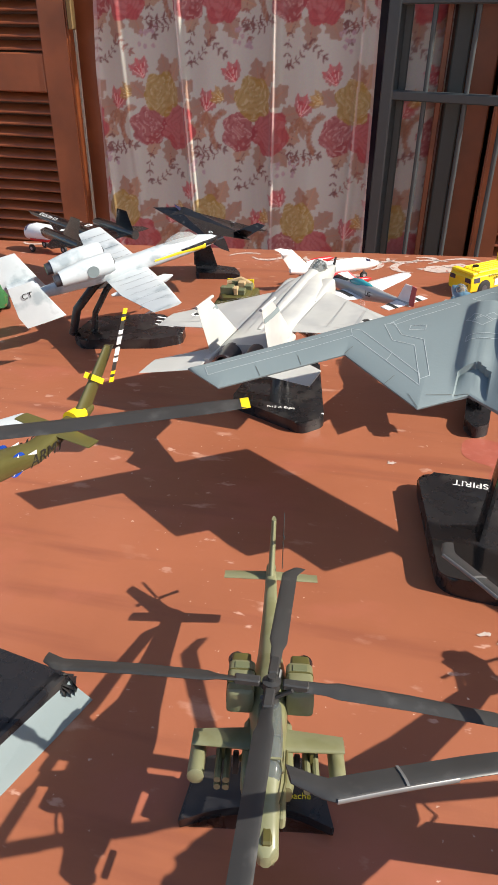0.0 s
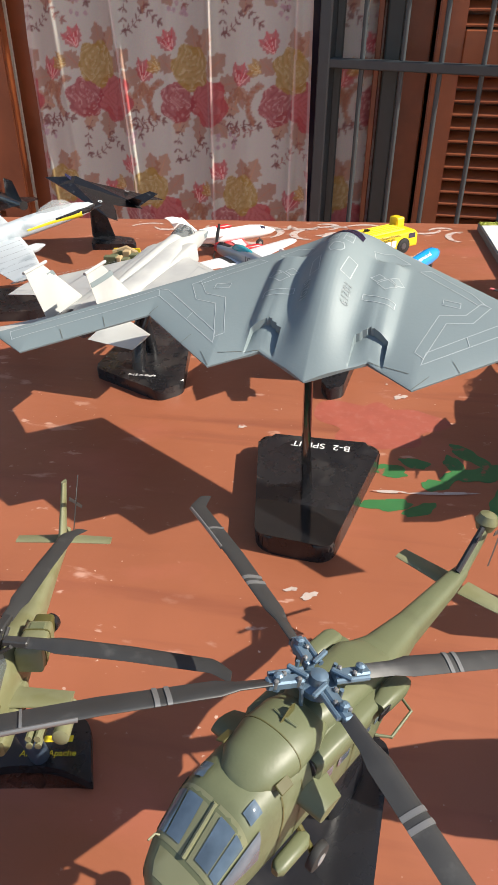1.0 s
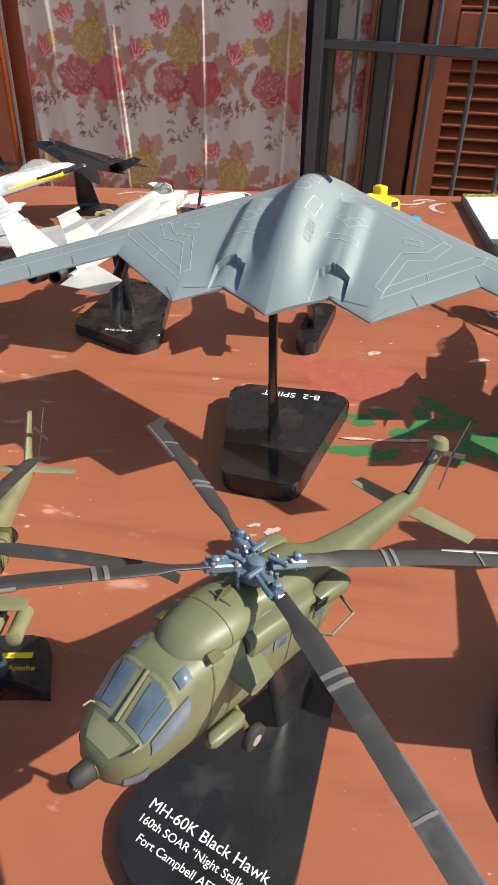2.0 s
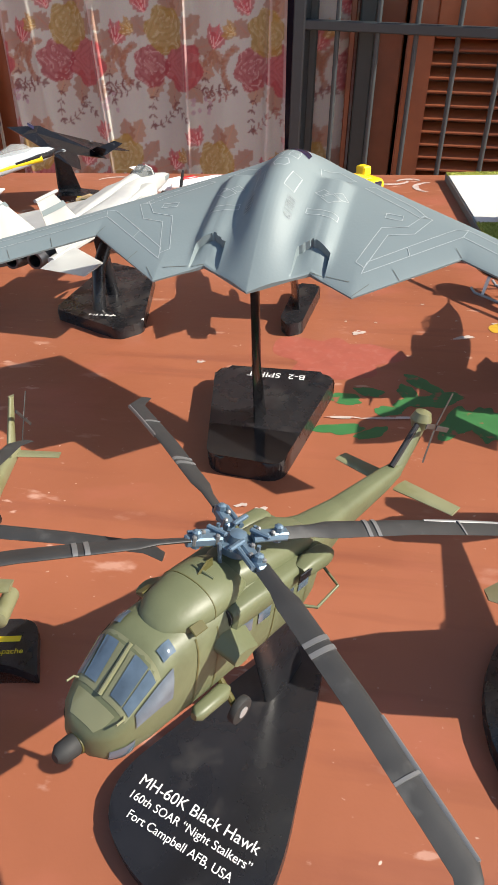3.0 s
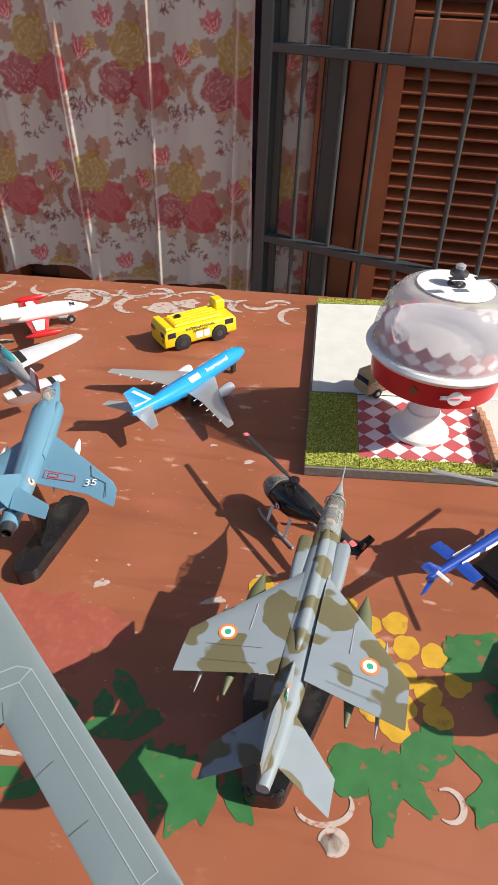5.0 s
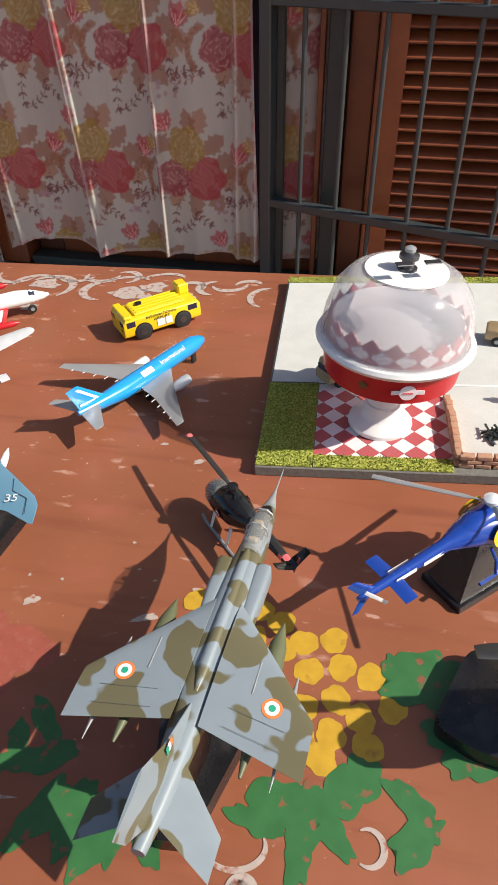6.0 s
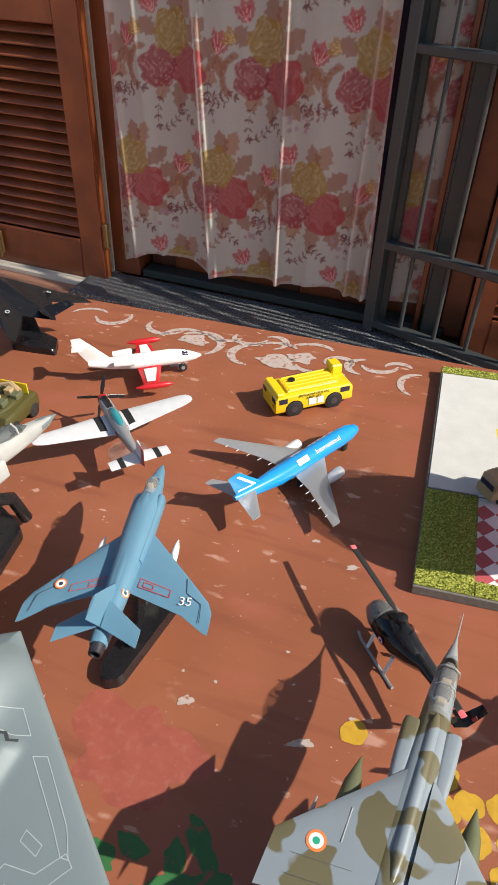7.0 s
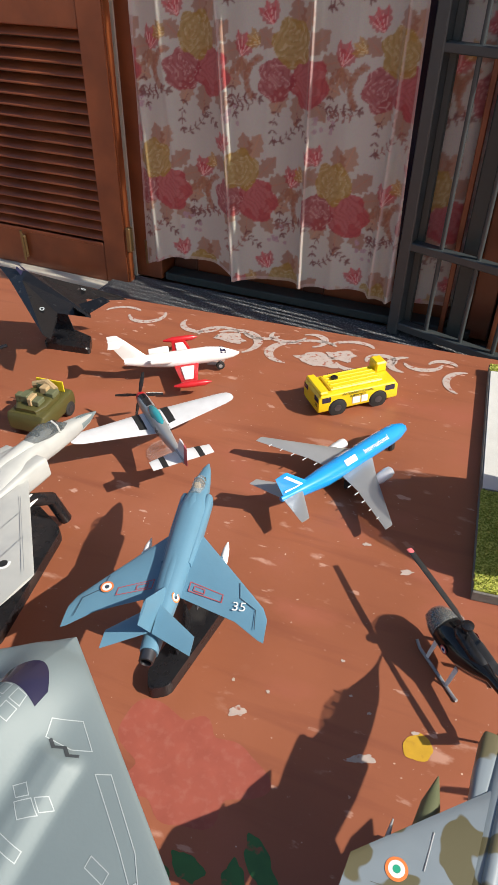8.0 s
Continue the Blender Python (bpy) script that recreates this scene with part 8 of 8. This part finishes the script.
turf("grass_patch", 0.05, 3.4, 0.1, 8.7, 1)
turf("grass_border", 3.45, 11.5, 0.1, 1.2, 2)
turf("grass_border", 0.05, 33.9, 24.1, 25.1, 3)
part("tile_bed", box(3.45, 11.55, 1.25, 8.7, 0.7, 0.74), M_WHITE, board)
q = 1.42
tile_mesh = {}
for i in range(-1, 18):
    for j in range(-1, 18):
        cx, cy = 3.45 + (i + 0.5) * q * 0.5, 1.25 + (j + 0.5) * q * 0.5
        if (i + j) % 2 == 0 and 3.45 + q * 0.2 <= cx <= 11.75 - q * 0.45 and 1.2 + q * 0.2 <= cy <= 8.8 - q * 0.3:
            red = (i % 2 == 0)
            if red not in tile_mesh:
                ob = part("tile", slab([(q / 2 - 0.015, 0), (0, q / 2 - 0.015), (-q / 2 + 0.015, 0), (0, -q / 2 + 0.015)], 0.74, 0.775), M_TILE_RED if red else M_TILE_WHITE, board)
                tile_mesh[red] = ob.data
            else:
                ob = new("tile", tile_mesh[red])
                ob.parent = board
            ob.location = (cx * CM, cy * CM, 0)
brick_mesh = None
rnd = random.Random(8)
spots = [(11.75 + 0.02 * rnd.random(), 1.0 + k * 0.62 + (0.3 if r % 2 else 0), 0.72 + 0.30 * r, 90) for r in range(3) for k in range(11 - 2 * r)] + [(12.2 + k * 0.95 + (0.4 if r % 2 else 0), 0.75, 0.72 + 0.30 * r, 0) for r in range(3) for k in range(16 - 2 * r)]
for x, y, z, rz in spots:
    if brick_mesh is None:
        ob = part("brick", box(-0.42, 0.42, -0.22, 0.22, 0, 0.27, 0.04), M_BRICK, board)
        brick_mesh = ob.data
    else:
        ob = new("brick", brick_mesh)
        ob.parent = board
    ob.matrix_local = pose(x * CM, y * CM, z * CM, 0, 0, rz + rnd.uniform(-6, 6)) @ Matrix.Diagonal((0.72 if rz else 1, 1, 1, 1))
# painted road mark
part("road_mark", slab([(4.6, 15.8), (5.9, 16.1), (5.8, 16.9), (5.2, 16.6), (4.5, 16.9)], 0.78, 0.784), M_YELLOW_INK, board)


def board_at(x, y):
    p = TABLE.inverted() @ board.matrix_world @ Vector((x * CM, y * CM, 0))
    return p.x, p.y


bx, by = board_at(7.9, 4.7)
tower = thing("diner_tower", bx - 0.005, by, -7.9, "white and red model diner tower with a clear dome", "model building", z=0.0078)
part("column", turned([(1.85, 0), (1.85, 0.25), (1.7, 0.42), (1.3, 0.6), (1.12, 0.85), (1.05, 1.6), (0.92, 1.66), (0.86, 2.5), (1.0, 2.62), (0.98, 3.6), (1.25, 3.75), (1.3, 4.0)], 32), M_WHITE, tower, "glossy white column", smooth=True)
part("drum", turned([(1.2, 3.8), (3.3, 3.95), (3.65, 4.15), (3.8, 5.7), (3.7, 5.75), (0.2, 5.7)], 48), M_RED, tower, "red drum", smooth=True)
part("rim", turned([(3.77, 5.6), (4.1, 5.8), (4.25, 6.05), (4.15, 6.25), (3.9, 6.3), (3.75, 6.0), (3.7, 5.65)], 48), M_WHITE, tower, "white rim", smooth=True)
part("floor_disc", turned([(3.7, 5.72), (3.7, 5.85), (0.1, 5.85)], 40), M_TILE_WHITE, tower)
n = 19
part("inner_wall", turned([(3.48, 5.8), (3.48, 7.2), (3.38, 7.2), (3.38, 5.86)], 40), M_TILE_WHITE, tower, "pale inner wall", smooth=True)
w = math.pi * 3.6 / n * 0.92
for r in range(3):  # a low band of lozenge tiles
    for k in range(n):
        a = (k + 0.5 * r) * math.tau / n
        part("wall_tile", box(-w * 0.70, w * 0.70, -0.03, 0.03, -w * 0.70, w * 0.70), M_TILE_WHITE if r == 1 else M_TILE_RED, tower, M=at(3.55 * math.cos(a), 3.55 * math.sin(a), 6.26 + r * 0.42, 0, 0, math.degrees(a) + 90) @ at(0, 0, 0, 0, 45, 0))
dome = part("dome", turned([(4.0, 6.25), (3.98, 6.8), (3.85, 7.6), (3.5, 8.8), (2.9, 9.6), (2.5, 9.85), (0.1, 9.9)], 48), M_CLEAR, tower, "hazy clear plastic dome", smooth=True)
part("roof_disc", turned([(2.1, 9.92), (2.1, 9.99), (0.1, 10.0)], 36), M_WHITE, tower)
part("sign_panel", box(-0.85, 0.85, -0.03, 0.03, -0.13, 0.13, 0.02), M_TILE_WHITE, tower, "pale badge with unreadable writing", M=at(0.65, -3.70, 4.95, 0, 0, 10))
part("badge_disc", turned([(0.44, 0), (0.44, 0.04), (0.02, 0.05)], 24, at(0.65, -3.72, 4.95, 90, 0, 10)), M_TILE_WHITE, tower)
part("badge_bar", box(-0.26, 0.26, -0.02, 0.0, -0.05, 0.05), M_PINK, tower, M=at(0.65, -3.775, 4.95, 0, 0, 10))
part("badge_mark", box(-0.2, 0.2, -0.03, 0.03, -0.2, 0.2), M_BRASS, tower, M=at(-1.6, -3.42, 5.0, 0, 45, -27))
part("rotor_post", turned([(0.5, 9.99), (0.5, 10.1), (0.32, 10.15), (0.32, 10.55), (0.5, 10.6), (0.5, 10.8), (0.2, 11.0)], 14), M_ENGINE, tower, "silver toy rotor", smooth=True)
for s in (-1, 1):
    part("rotor_vane", box(0.3 * s, 1.15 * s, -0.2, 0.2, 10.9, 10.96, 0.03), M_ENGINE, tower, M=at(0, 0, 0, 6, 0, 18))
part("rotor_cap", turned([(0.26, 10.9), (0.28, 11.15), (0.12, 11.25)], 12), M_GREY_SATIN, tower, smooth=True)


# the tower leans a little to one side
tower.matrix_world = tower.matrix_world @ pose(0, 0, 0, 0, 4.5, 0) @ Matrix.Diagonal((1.07, 1.07, 1.03, 1))


def small_car(name, x, y, rz, material, label):
    cx, cy = board_at(x, y)
    c = thing(name, cx, cy, rz, label, "toy vehicle", z=0.0078)
    part("body", hull([(1.9, 0.75, 0.75, 0.3, 0.35, 6), (1.7, 0.8, 0.85, 0.4, 0.4, 6), (-1.7, 0.85, 0.85, 0.45, 0.4, 6), (-1.9, 0.8, 0.8, 0.35, 0.35, 6)], 18), material, c, smooth=True)
    part("cabin", hull([(0.5, 1.2, 0.6, 0.25, 0.1, 6), (0.1, 1.3, 0.78, 0.65, 0.1, 6), (-1.6, 1.3, 0.78, 0.65, 0.1, 6), (-1.75, 1.2, 0.7, 0.4, 0.1, 6)], 18), material, c, smooth=True)
    for s in (-1, 1):
        part("window", box(s * 0.79 - 0.015, s * 0.79 + 0.015, -1.3, 0.1, 1.35, 1.8), M_SMOKE, c)
        for yy in (1.05, -1.05):
            wheel(c, at(s * 0.78, yy, 0.38), 0.38, 0.24)
    part("rear_window", box(-0.6, 0.6, -1.83, -1.8, 1.15, 1.6), M_SMOKE, c)
    return c


small_car("toy_van", 5.15, 9.6, -60, M_TAN, "small tan toy van on the board's concrete")
small_car("toy_jeep", 17.0, 14.5, 70, M_TAN, "small tan toy jeep on the board's concrete")
fx, fy = board_at(16.6, 7.0)
fig = bmesh.new()
for bm2 in (turned([(0.12, 0), (0.16, 0.5), (0.14, 0.95)], 10, at(-0.13, 0, 0)), turned([(0.12, 0), (0.16, 0.5), (0.14, 0.95)], 10, at(0.13, 0, 0)), turned([(0.2, 0.9), (0.3, 1.2), (0.32, 1.5), (0.15, 1.65)], 12), turned([(0.05, 1.6), (0.17, 1.75), (0.17, 1.9), (0.05, 2.0)], 12)):
    me = bpy.data.meshes.new("tmp")
    bm2.to_mesh(me)
    fig.from_mesh(me)
    bm2.free()
fo = part("toy_figure", fig, M_ARMY, None, smooth=True)
fo.matrix_world = TABLE @ pose(fx, fy, 0.0078)
tagged(fo, "tiny dark green toy figure on the board", "toy figure")
for k, (x, y) in enumerate(((14.2, 3.4), (16.3, 3.2))):
    hx, hy = board_at(x, y)
    heap = thing("scrap_heap", hx, hy, 20 * k, "little heap of dark metal scraps on the board", "scrap heap", z=0.0078)
    for j in range(16):
        part("scrap", box(-0.5, 0.5, -0.05, 0.05, -0.05, 0.05), M_IRON_DARK, heap, M=at(rnd.uniform(-0.45, 0.45), rnd.uniform(-0.45, 0.45), 0.08 + 0.05 * (j // 2), 0, rnd.uniform(-12, 12), rnd.uniform(0, 180)))
